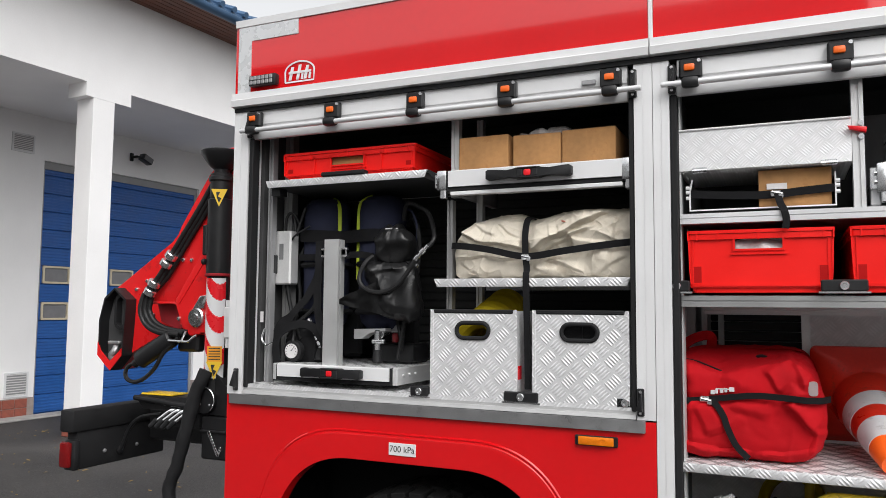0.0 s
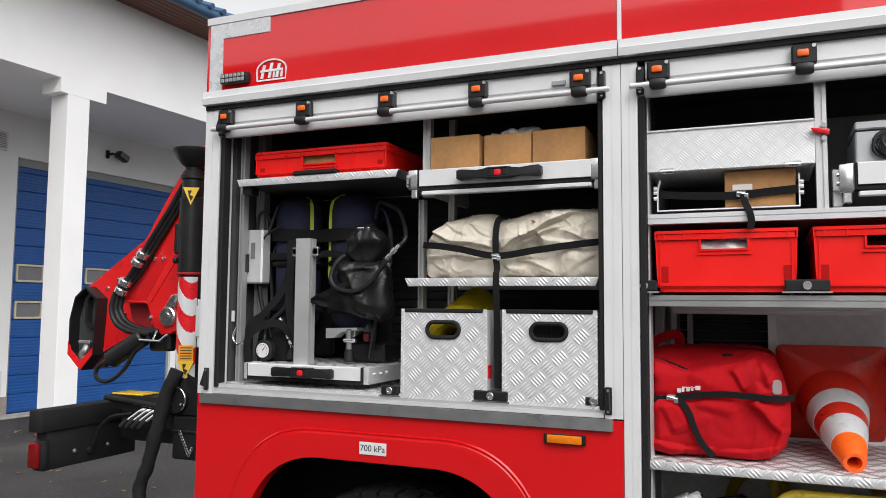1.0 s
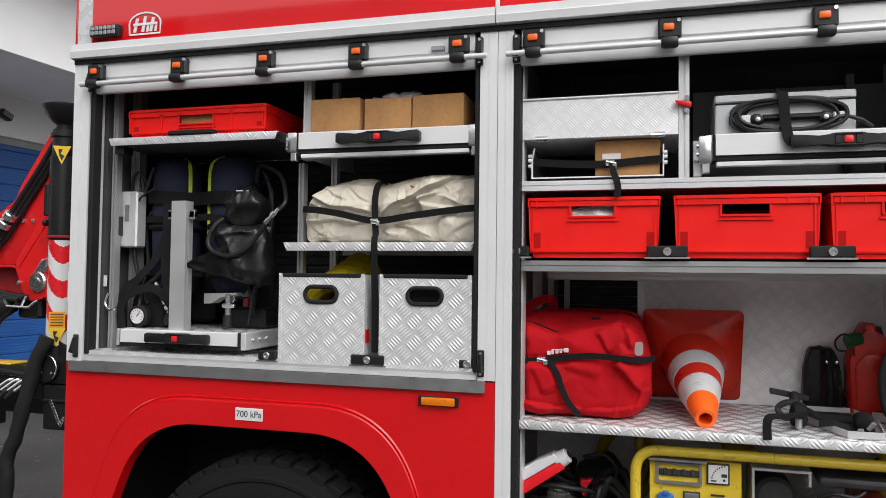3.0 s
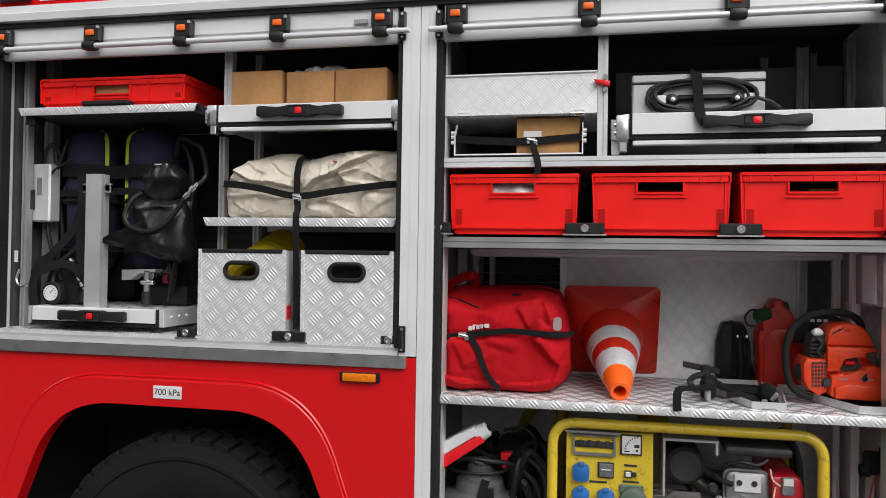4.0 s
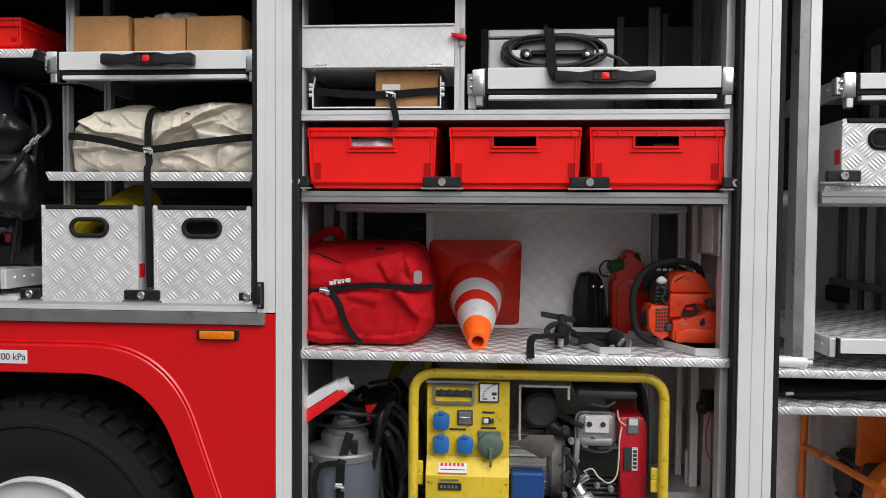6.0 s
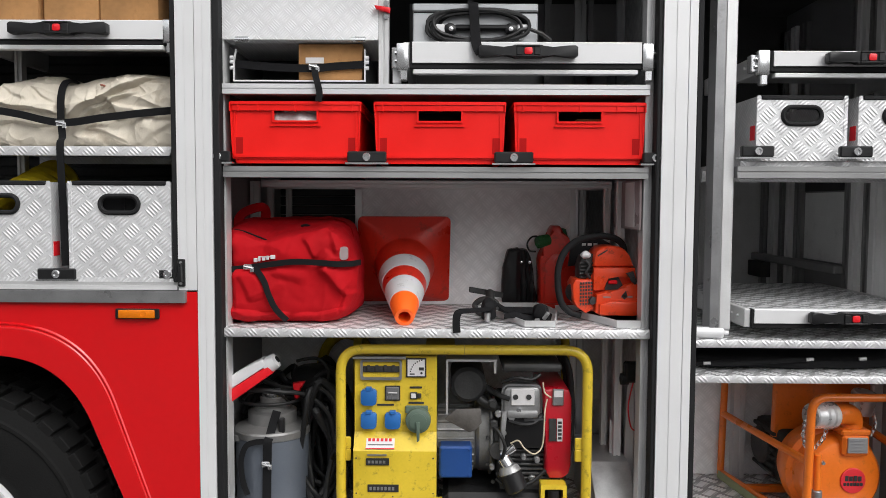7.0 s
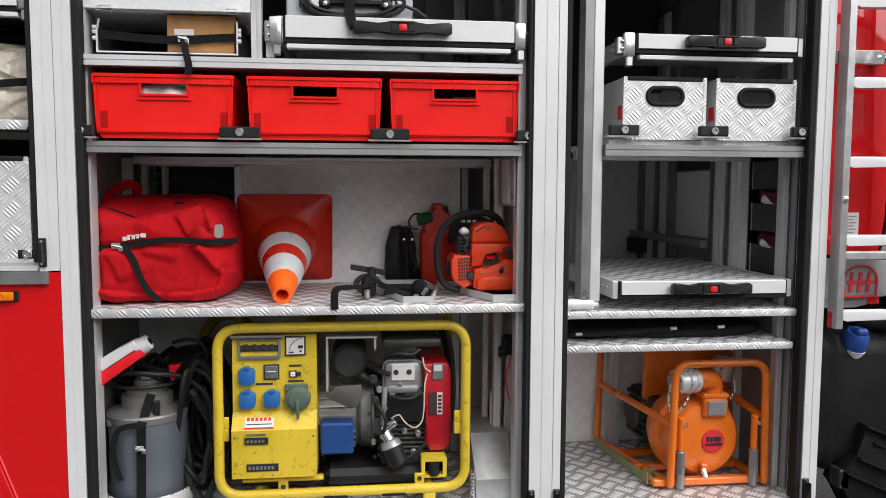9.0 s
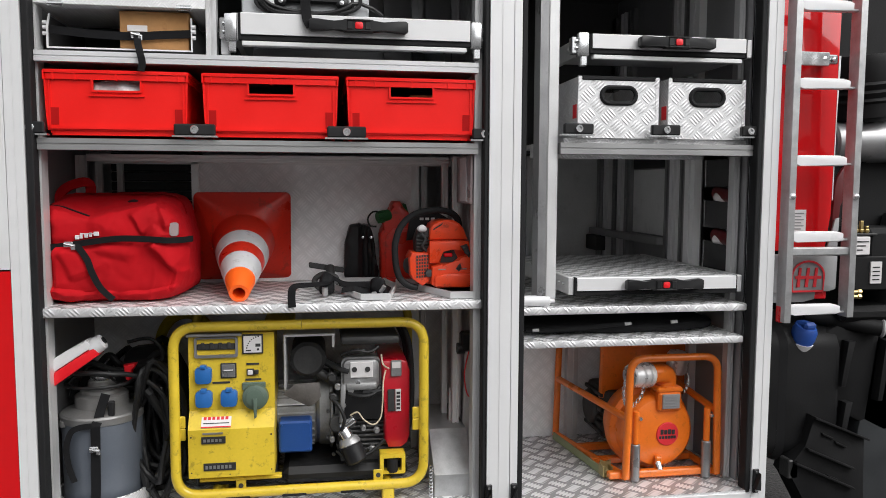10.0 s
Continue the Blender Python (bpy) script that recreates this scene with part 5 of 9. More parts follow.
def tool_box(x0, x1, y0, z0, z1, d, label, red=True):
    """An open tread plate box with an oval grip hole and a black edge strip."""
    t = thing("storage_box", label, "box", ((x0 + x1) / 2, y0 + d / 2, z0), "tread plate boxes")
    w, cx, hz = x1 - x0, (x0 + x1) / 2, z1 - (0.068 if z1 - z0 > 0.25 else 0.058)
    bm = B()
    ow, oh = (0.112, 0.046)
    oval = rrect(cx, hz, ow, oh, oh / 2 - 0.0005, 6)
    ring(bm, square_like(oval, cx, hz, x0, x1, z0, z1), oval, "y", y0, y0 + 0.003)
    part("front_panel", bm, TREAD, t)
    bm = B()
    prism(bm, [(x0, y0 + 0.003), (x0, y0 + d), (x1, y0 + d), (x1, y0 + 0.003), (x1 - 0.003, y0 + 0.003), (x1 - 0.003, y0 + d - 0.003), (x0 + 0.003, y0 + d - 0.003), (x0 + 0.003, y0 + 0.003)], "z", z0, z1)
    part("side_wall", bm, TREAD, t)
    bm = B()
    box(bm, x0 + 0.003, x1 - 0.003, y0 + 0.003, y0 + d - 0.003, z0, z0 + 0.004)
    part("floor", bm, TREAD, t)
    for x in (x0 + 0.001, x1 - 0.012):
        bm = B()
        box(bm, x, x + 0.011, y0 - 0.0015, y0, z0 + 0.002, z1 + 0.003)
        part("corner_fold", bm, TREAD, t)
    bm = B()
    box(bm, x0 + 0.014, x1 - 0.014, y0 - 0.004, y0 + 0.007, z1 - 0.010, z1 + 0.004, 0.003)
    part("edge_strip", bm, RUBBER, t, "black rubber edge strip")
    bm = B()
    path = [Vector((x, y0 - 0.001, z)) for x, z in rrect(cx, hz, ow + 0.006, oh + 0.006, oh / 2 + 0.0025, 6)]
    tube(bm, path, 0.0075, 8, closed=True)
    part("grip_trim", bm, RUBBER, t, "black rubber grip trim")
    if red:
        bm = B()
        sx = x1 if red > 0 else x0
        box(bm, sx - 0.0015, sx + 0.0015, y0 + 0.010, y0 + 0.045, z0 + 0.065, z0 + 0.11)
        part("red_mark", bm, BTN_R, t, "small red mark")
    return t


tool_box(-0.772, -0.452, 0.012, 1.386, 1.680, 0.42, "tall open tread plate box holding yellow hose", 1)
tool_box(-0.399, -0.081, 0.012, 1.386, 1.680, 0.42, "tall open tread plate box with a black pad inside", 0)
hb = thing("hose_bundle", "bundled yellow hose standing in a tread plate box", "hose", (-0.61, 0.2, 1.392))
for k in range(5):
    bm = B()
    tube(bm, spline([(-0.70 + 0.012 * k, 0.10 + 0.05 * k, 1.44), (-0.70, 0.10 + 0.05 * k, 1.58), (-0.63, 0.10 + 0.055 * k, 1.648 + 0.018 * k), (-0.55, 0.10 + 0.055 * k, 1.625 + 0.018 * k), (-0.51, 0.10 + 0.05 * k, 1.52), (-0.52, 0.10 + 0.05 * k, 1.44)]), 0.034, 10)
    part("loop", bm, YELLOW_H, hb)
bm = B()
box(bm, -0.33, -0.15, 0.05, 0.08, 1.56, 1.66, 0.01)
box(bm, -0.243, -0.239, 0.046, 0.05, 1.57, 1.66)
single("black_pad", bm, CLOTH_B, "black padded bag inside a tread plate box", "bag", base=(-0.24, 0.06, 1.392))

# folded tarpaulin with straps
bm = B()
n0, n1 = 320, 200
square = [(-1, 1 - 2 * q / 100) for q in range(100)] + [(-1 + 2 * q / 30, -1) for q in range(30)] + [(1, -1 + 2 * q / 20) for q in range(20)] + [(1 - 2 * q / 50, 1) for q in range(50)]
V = []
for i in range(n0 + 1):
    u = i / n0
    col = []
    x = -0.724 + 0.644 * u
    top = 2.024 + 0.012 * u - 0.085 * math.exp(-u / 0.08) - 0.016 * math.exp(-((u - 0.50) / 0.07) ** 2)
    zc, hz, yc = (1.792 + top) / 2, (top - 1.792) / 2, 0.29
    end = 1 - 0.28 * math.exp(-u / 0.012)
    for j in range(n1):
        c, s = Vector(square[j]).normalized()
        pw = 3.2 if s > 0 else 8.0
        k = (abs(c) ** pw + abs(s) ** pw) ** (-1 / pw)
        p = Vector((x, yc + 0.205 * c * k * end, zc + hz * s * k * end))
        q = Vector((p.x * 5 - p.z * 6, p.y * 7, p.z * 11 + p.x * 4)) + noise.noise_vector(p * 4) * 0.7
        r = Vector((p.x * 16 + p.z * 9, p.y * 18, p.z * 17 - p.x * 8)) + noise.noise_vector(p * 9) * 0.8
        f = noise.noise(p * 6) * 0.010 + noise.noise(p * 34) * 0.0022
        f += (ridge(q, 5.0) - 0.3) * 0.010 + (ridge(r, 6.0) - 0.3) * 0.0045
        belt = 1.866 + (0.15 if x < -0.434 else 0.115) * abs(x + 0.434)
        pinch = math.exp(-((p.z - belt) / 0.022) ** 2) * 0.014 + math.exp(-((x + 0.437) / 0.03) ** 2) * 0.012
        p.y -= f + (-pinch if c < 0 else 0)
        p.z += f * 0.5 * s - math.exp(-((x + 0.437) / 0.04) ** 2) * 0.012 * max(s, 0)
        col.append(bm.verts.new((p.x, p.y, max(p.z, 1.792))))
    V.append(col)
for i in range(n0):
    for j in range(n1):
        bm.faces.new((V[i][j], V[i + 1][j], V[i + 1][(j + 1) % n1], V[i][(j + 1) % n1]))
for col in (V[0], V[-1]):
    bm.faces.new(col)
fold(bm.verts, [(-0.432, 1.884, -0.326, 1.938, 0.018, 0.040), (-0.340, 1.930, -0.155, 2.020, 0.018, 0.046), (-0.42, 1.868, -0.209, 1.968, 0.016, 0.020), (-0.70, 1.952, -0.575, 1.914, 0.018, 0.028), (-0.590, 1.918, -0.450, 1.890, 0.016, 0.026), (-0.70, 1.925, -0.60, 1.893, 0.014, 0.014),
                (-0.70, 1.858, -0.60, 1.868, 0.016, 0.020), (-0.61, 1.868, -0.455, 1.856, 0.016, 0.018), (-0.293, 1.950, -0.273, 1.880, 0.018, 0.018), (-0.375, 1.852, -0.250, 1.820, 0.016, 0.018), (-0.16, 1.820, -0.130, 2.010, 0.022, 0.014), (-0.158, 1.904, -0.29, 1.935, 0.018, 0.014),
                (-0.20, 1.80, -0.10, 1.87, 0.020, 0.012), (-0.69, 1.845, -0.60, 1.80, 0.016, 0.014), (-0.56, 1.99, -0.46, 1.925, 0.018, 0.010), (-0.42, 1.83, -0.33, 1.795, 0.016, 0.014), (-0.64, 1.985, -0.55, 1.935, 0.018, 0.012)], 0.24)
tarp = thing("tarpaulin", "folded cream canvas tarpaulin strapped on a shelf", "tarpaulin", (-0.39, 0.29, 1.791))
part("canvas", bm, CANVAS, tarp)
for x, y, z, w in ((-0.655, 0.056, 1.948, 0.013), (-0.305, 0.052, 1.982, 0.007)):
    bm = B()
    lump(bm, blob(bm, x - w, x + w, y - 0.003, y + 0.02, z - 0.002, z + 0.003, 2.2, (10, 6)), 0.002, 60)
    part("stain", bm, CANVAS_S, tarp, "small rust-red stain")


def strap(pts, w, label, name="strap", up=(0, -1, 0), buckle=None, cat="strap", smooth=6):
    bm = B()
    path = spline(pts, smooth)
    ribbon(bm, path, w, 0.003, up)
    t = thing(name, label, cat, tuple(pts[0]))
    part("webbing", bm, WEB, t)
    if buckle:
        x, y, z = buckle
        bm = B()
        box(bm, x - 0.016, x + 0.012, y - 0.010, y - 0.003, z - 0.009, z + 0.010, 0.003)
        cyl(bm, (x - 0.013, y - 0.011, z + 0.004), (x + 0.016, y - 0.011, z - 0.003), 0.004, n=8)
        box(bm, x + 0.006, x + 0.019, y - 0.014, y - 0.008, z - 0.016, z + 0.002, 0.002)
        part("buckle", bm, CHROME, t, "bright metal buckle")
    return t


strap([(-0.735, 0.110, 1.914), (-0.70, 0.062, 1.909), (-0.64, 0.046, 1.903), (-0.56, 0.046, 1.890), (-0.436, 0.056, 1.866), (-0.30, 0.054, 1.882), (-0.18, 0.060, 1.897), (-0.070, 0.070, 1.908)], 0.023, "black webbing strap round the canvas tarpaulin", buckle=(-0.436, 0.060, 1.864))
strap([(-0.445, 0.20, 2.012), (-0.443, 0.11, 2.000), (-0.442, 0.072, 1.95), (-0.438, 0.060, 1.87), (-0.430, 0.050, 1.82), (-0.424, 0.022, 1.785), (-0.420, 0.024, 1.60), (-0.418, 0.026, 1.42)], 0.022, "black webbing strap hanging down beside the boxes", up=(0.1, -1, 0.05))

# breathing apparatus
up = thing("upright_stand", "aluminium upright standing on the low pull-out tray", "stand", (-1.195, 0.09, 1.468))
bm = B()
prism(bm, [(-1.250, 0.105), (-1.250, 0.06), (-1.187, 0.06), (-1.187, 0.072), (-1.193, 0.072), (-1.193, 0.080), (-1.187, 0.080), (-1.187, 0.105)], "z", 1.468, 1.948)
part("post", bm, SILL, up)
bm = B()
for z in (1.90, 1.905):
    for x in (-1.262, -1.170):
        box(bm, x - 0.012, x + 0.012, 0.07, 0.09, z - 0.02, z + 0.012, 0.003)
pieces("bolt", bm, CHROME, up)


def breathing_set(cx, lime, label):
    t = thing("breathing_apparatus", label, "apparatus", (cx, 0.28, 1.47), "breathing sets")
    bm = B()
    lathe(bm, [(0.02, 0.0), (0.062, 0.004), (0.086, 0.03), (0.095, 0.08), (0.097, 0.30), (0.097, 0.47), (0.090, 0.512), (0.070, 0.532), (0.03, 0.540)], (cx, 0.28, 1.60), (0, 0, 1), 28)
    lump(bm, bm.verts, 0.006, 14, cx)
    part("cylinder", bm, CLOTH_N, t, "navy cloth covered air cylinder")
    bm = B()
    e = Vector((0.089, -0.048, 0)) if lime > 0 else Vector((-0.078, -0.066, 0))
    ribbon(bm, spline([Vector((cx, 0.28, 2.138)) + e * 0.45, Vector((cx, 0.28, 2.110)) + e * 0.9, Vector((cx, 0.28, 2.05)) + e, Vector((cx, 0.28, 1.90)) + e, Vector((cx, 0.28, 1.80)) + e]), 0.014, 0.005, (0.6, -0.8, 0))
    part("piping", bm, LIME, t, "lime reflective piping")
    bm = B()
    tube(bm, [Vector((cx + 0.1 * math.cos(a), 0.28 + 0.1 * math.sin(a), 1.86)) for a in [radians(15 * k) for k in range(24)]], 0.012, 6, closed=True)
    tube(bm, [Vector((cx + 0.1 * math.cos(a), 0.28 + 0.1 * math.sin(a), 1.67)) for a in [radians(15 * k) for k in range(24)]], 0.012, 6, closed=True)
    box(bm, cx - 0.11, cx + 0.11, 0.38, 0.41, 1.48, 2.06, 0.02)
    part("harness", bm, CLOTH_B, t)
    bm = B()
    cyl(bm, (cx + 0.03, 0.27, 1.60), (cx + 0.03, 0.20, 1.585), 0.02, n=14, b=0.003)
    cyl(bm, (cx + 0.03, 0.19, 1.60), (cx + 0.03, 0.19, 1.52), 0.013, n=14, b=0.003)
    cyl(bm, (cx + 0.01, 0.185, 1.557), (cx + 0.065, 0.18, 1.557), 0.009, n=12, b=0.002)
    cyl(bm, (cx + 0.03, 0.19, 1.522), (cx + 0.03, 0.19, 1.475), 0.018, 0.021, n=14, m=1, b=0.003)
    part("valve", bm, [CHROME, BLACK], t, "chrome cylinder valve")
    bm = B()
    s = -lime
    tube(bm, spline([(cx + s * 0.10, 0.30, 2.02), (cx + s * 0.15, 0.25, 2.04), (cx + s * 0.19, 0.22, 1.96), (cx + s * 0.18, 0.22, 1.80), (cx + s * 0.12, 0.25, 1.66), (cx + s * 0.10, 0.25, 1.52)]), 0.009, 8)
    tube(bm, spline([(cx + s * 0.07, 0.25, 1.98), (cx + s * 0.10, 0.22, 1.86), (cx + s * 0.09, 0.22, 1.70), (cx + s * 0.13, 0.20, 1.56)]), 0.008, 8)
    part("hose", bm, HOSE, t)
    bm = B()
    cyl(bm, (cx + s * 0.185, 0.215, 1.86), (cx + s * 0.165, 0.215, 1.80), 0.013, n=10, b=0.003)
    cyl(bm, (cx + s * 0.165, 0.215, 1.80), (cx + s * 0.15, 0.215, 1.76), 0.010, n=10, b=0.003)
    part("coupling", bm, CHROME, t, "bright hose coupling")
    return t


breathing_set(-1.380, 1, "navy covered breathing set with harness on the tray")
breathing_set(-1.112, -1, "breathing set with lime piping behind a black mask bag")
for pts, w in ((((-1.485, 0.26, 1.975), (-1.45, 0.190, 1.978), (-1.38, 0.172, 1.976), (-1.30, 0.186, 1.972), (-1.24, 0.205, 1.970), (-1.12, 0.172, 1.972), (-1.01, 0.20, 1.968)), 0.05), (((-1.49, 0.215, 1.892), (-1.40, 0.168, 1.889), (-1.28, 0.172, 1.888), (-1.15, 0.166, 1.895), (-1.06, 0.19, 1.872), (-0.98, 0.18, 1.85)), 0.026)):
    strap(pts, w, "black belt round the two air cylinders", name="belt", up=(0, -1, 0), cat="belt")
mb = thing("mask_bag", "black coated fabric mask bag with a gathered neck", "bag", (-1.05, 0.16, 1.65))
bm = B()
vs = blob(bm, -1.075, -0.922, 0.125, 0.215, 1.855, 1.995, 3.4, (90, 60))
for v in vs:
    t = (v.co.z - 1.855) / 0.14
    v.co.x = -1.0 + (v.co.x + 1.0) * (0.8 + 0.2 * math.sin(min(1, max(0, t)) * 3.0))
    v.co.y -= 0.010 * math.sin(v.co.x * 210) * max(0, t - 0.55) + 0.012 * math.exp(-((t - 0.62) / 0.16) ** 2)
    v.co.z += 0.006 * math.sin(v.co.x * 160 + 1) * max(0, t - 0.8) * 4
crease(bm, vs, 0.020, 9, 2.2, (1.0, 1, 1.6))
part("neck", bm, LEATHER, mb, "gathered neck of the bag")
bm = B()
vs = blob(bm, -1.105, -0.912, 0.10, 0.24, 1.642, 1.868, 3.2, (100, 70))
for v in vs:
    t = (v.co.z - 1.642) / 0.226
    v.co.x += 0.03 * (1 - t) - 0.02 * (v.co.x < -1.0) * t
crease(bm, vs, 0.022, 5.5, 1.2, (1.6, 1, 0.8))
crease(bm, vs, 0.008, 14, 5.0, (1.6, 1, 0.7))
fold(vs, [(-1.10, 1.80, -0.93, 1.84, 0.02, 0.012), (-1.0, 1.66, -0.92, 1.80, 0.02, 0.010), (-1.07, 1.70, -1.02, 1.85, 0.015, 0.008)], 0.16)
part("bag", bm, LEATHER, mb)
bm = B()
n = 26
g = [[bm.verts.new((-1.214 + 0.245 * i / n, 0.075 + 0.035 * (i / n) ** 2 + 0.010 * noise.noise(Vector((i * 0.23, j * 0.2, 3))), 1.702 + 0.004 + (0.105 * (i / n) ** 0.9) * (j / 10) - (0.055 * (i / n)) * (1 - j / 10))) for j in range(11)] for i in range(n + 1)]
for i in range(n):
    for j in range(10):
        bm.faces.new((g[i][j], g[i + 1][j], g[i + 1][j + 1], g[i][j + 1]))
r = bmesh.ops.solidify(bm, geom=bm.faces[:], thickness=0.012)
part("flap", bm, LEATHER, mb)
bm = B()
tube(bm, spline([(-1.075, 0.13, 1.885), (-1.092, 0.10, 1.856), (-1.108, 0.085, 1.80), (-1.078, 0.078, 1.758), (-1.005, 0.074, 1.745), (-0.941, 0.076, 1.770), (-0.894, 0.08, 1.825), (-0.870, 0.082, 1.865)]), 0.0085, 8)
part("hose", bm, HOSE, mb, "black breathing hose")
bm = B()
e0, e1 = Vector((-0.872, 0.082, 1.862)), Vector((-0.818, 0.085, 1.918))
lathe(bm, [(0.008, 0), (0.010, 0.008), (0.010, 0.024), (0.007, 0.026), (0.007, 0.034), (0.011, 0.036), (0.011, 0.055), (0.007, 0.058), (0.006, 0.075)], e0, e1 - e0, 14)
part("coupling", bm, CHROME, mb, "bright hose coupling")
bm = B()
box(bm, -1.02, -0.965, 0.122, 0.128, 1.985, 1.990, 0.002)
part("label", bm, PAPER, mb)
for pts, r in ((((-0.83, 0.10, 1.91), (-0.81, 0.12, 1.95), (-0.86, 0.18, 2.04), (-0.915, 0.2, 2.078), (-0.966, 0.2, 2.090), (-0.99, 0.22, 2.03)), 0.0085), (((-0.93, 0.14, 1.86), (-0.96, 0.16, 1.81), (-0.942, 0.17, 1.715), (-0.97, 0.18, 1.60), (-0.995, 0.19, 1.49)), 0.006), (((-1.494, 0.2, 2.069), (-1.478, 0.19, 1.972), (-1.509, 0.18, 1.805), (-1.47, 0.17, 1.648), (-1.431, 0.16, 1.493)), 0.008), (((-1.437, 0.2, 2.098), (-1.463, 0.19, 2.012), (-1.490, 0.17, 1.90), (-1.490, 0.165, 1.76), (-1.455, 0.16, 1.63), (-1.42, 0.16, 1.56)), 0.007), (((-1.387, 0.16, 2.015), (-1.43, 0.15, 1.99), (-1.462, 0.15, 1.968), (-1.485, 0.16, 1.93)), 0.004), (((-1.52, 0.18, 1.96), (-1.51, 0.17, 2.05), (-1.485, 0.18, 2.075), (-1.46, 0.2, 2.02)), 0.006)):
    bm = B()
    tube(bm, spline(pts), r, 8)
    single("breathing_hose", bm, HOSE, "thin black hose among the breathing sets", "hose", base=pts[-1], group="breathing hoses")
bm = B()
ribbon(bm, spline([(-0.985, 0.235, 2.075), (-0.955, 0.225, 2.06), (-0.930, 0.22, 1.995), (-0.938, 0.22, 1.913)]), 0.008, 0.004, (0.2, -1, 0))
single("blue_strap", bm, CLOTH_N, "dark blue strap on the breathing set", "strap", base=(-0.94, 0.22, 1.91))
bm = B()
prism(bm, [(-1.19, 1.563), (-1.19, 1.602), (-1.05, 1.607), (-1.05, 1.596), (-1.118, 1.592), (-1.15, 1.565)], "y", 0.19, 0.24, bevel=0.003)
part("cylinder_clamp", bm, ALU_IN, TR, "dull metal cylinder clamp")
bm = B()
lathe(bm, [(0.012, 0), (0.014, 0.006), (0.014, 0.03), (0.008, 0.034)], (-1.01, 0.2, 1.555), (0, 0, 1), 12)
part("red_valve_knob", bm, DARKRED, TR, "dark red valve knob")
gg = thing("pressure_gauge", "round pressure gauge with a white dial on a hose", "gauge", (-1.43, 0.13, 1.47))
bm = B()
lathe(bm, [(0.036, 0.0), (0.042, -0.004), (0.042, -0.03), (0.034, -0.036)], (-1.435, 0.12, 1.512), (0, -1, 0), 24)
part("casing", bm, RUBBER, gg)
bm = B()
lathe(bm, [(0.029, 0), (0.029, 0.004)], (-1.435, 0.12, 1.512), (0, -1, 0), 24)
for k in range(10):
    a = radians(-30 + k * 27)
    box(bm, -1.435 + 0.023 * math.cos(a) - 0.0015, -1.435 + 0.023 * math.cos(a) + 0.0015, 0.1145, 0.117, 1.512 + 0.023 * math.sin(a) - 0.0015, 1.512 + 0.023 * math.sin(a) + 0.0015, m=1)
prism(bm, [(-1.437, 1.512), (-1.433, 1.512), (-1.420, 1.528)], "y", 0.114, 0.117, m=1)
part("dial", bm, [PAPER, INK], gg, "white dial")
bm = B()
tube(bm, spline([(-1.435, 0.13, 1.55), (-1.43, 0.15, 1.62), (-1.36, 0.17, 1.70), (-1.34, 0.18, 1.86), (-1.40, 0.2, 1.98)]), 0.008, 8)
part("hose", bm, HOSE, gg)
bm = B()
for k, pts in enumerate((((-1.53, 0.14, 1.45), (-1.52, 0.13, 1.58), (-1.45, 0.14, 1.66), (-1.37, 0.16, 1.76), (-1.33, 0.17, 1.9)), ((-1.50, 0.12, 1.42), (-1.50, 0.11, 1.55), (-1.46, 0.11, 1.60), (-1.36, 0.12, 1.62), (-1.31, 0.14, 1.56), (-1.28, 0.16, 1.49)), ((-1.33, 0.15, 1.95), (-1.33, 0.14, 1.75), (-1.31, 0.13, 1.62), (-1.27, 0.13, 1.55)))):
    ribbon(bm, spline(pts), 0.032, 0.006, (0.3, -1, 0))
lump(bm, bm.verts, 0.008, 16, 2)
single("shoulder_strap", bm, CLOTH_B, "tangled black padded shoulder straps hanging over the tray", "harness", base=(-1.4, 0.13, 1.42))
bm = B()
lump(bm, blob(bm, -1.54, -1.33, 0.16, 0.34, 1.39, 1.62, 2.4, (24, 16)), 0.03, 11, 7)
single("face_mask", bm, CLOTH_B, "black rubber face mask lying behind the straps", "mask", base=(-1.43, 0.25, 1.39))
bm = B()
tube(bm, spline([(-1.545, 0.09, 1.60), (-1.555, 0.085, 1.56), (-1.53, 0.08, 1.535), (-1.50, 0.08, 1.545)]), 0.004, 6)
single("wire_hook", bm, CHROME, "bright bent wire hook beside the straps", "hook", base=(-1.53, 0.08, 1.54))
bm = B()
for k in range(5):
    cyl(bm, (-1.37 + 0.012 * k, 0.14, 1.64 - 0.022 * k), (-1.362 + 0.012 * k, 0.14, 1.626 - 0.022 * k), 0.009, n=8)
single("hose_fittings", bm, CHROME, "bright hose fittings among the black straps", "fitting", base=(-1.45, 0.1, 1.53))
bm = B()
box(bm, -1.545, -1.466, 0.14, 0.20, 1.778, 1.998, 0.006)
box(bm, -1.556, -1.528, 0.115, 0.145, 1.822, 1.900, 0.004, m=1)
box(bm, -1.52, -1.50, 0.138, 0.141, 1.88, 1.945, m=2)
part("junction_box", bm, [WALLIN, BLACK, STEEL], TR, "grey wall box with a black plug")
bm = B()
box(bm, -1.566, -1.552, 0.085, 0.088, 1.625, 1.668)
part("note", bm, PAPER, TR)
bm = B()
box(bm, -1.15, -0.97, 0.27, 0.42, 1.469, 1.545, 0.008)
box(bm, -1.09, -1.03, 0.26, 0.30, 1.59, 1.62, 0.004, m=1)
part("cylinder_cradle", bm, [BLACK, STEEL], TR)

# ---- load of cabinet two ----
red_crate = crate(0.412, 0.58, 0.190)
red_crate.matrix_basis = pose(0.093, 0.036, 1.742)
tagged(red_crate, "red plastic stacking crate holding clear plastic wrap")
for x in (0.541, 0.974):
    tagged(copy_thing(red_crate, pose(x, 0.036, 1.742)), "red plastic stacking crate on the aluminium shelf")
bm = B()
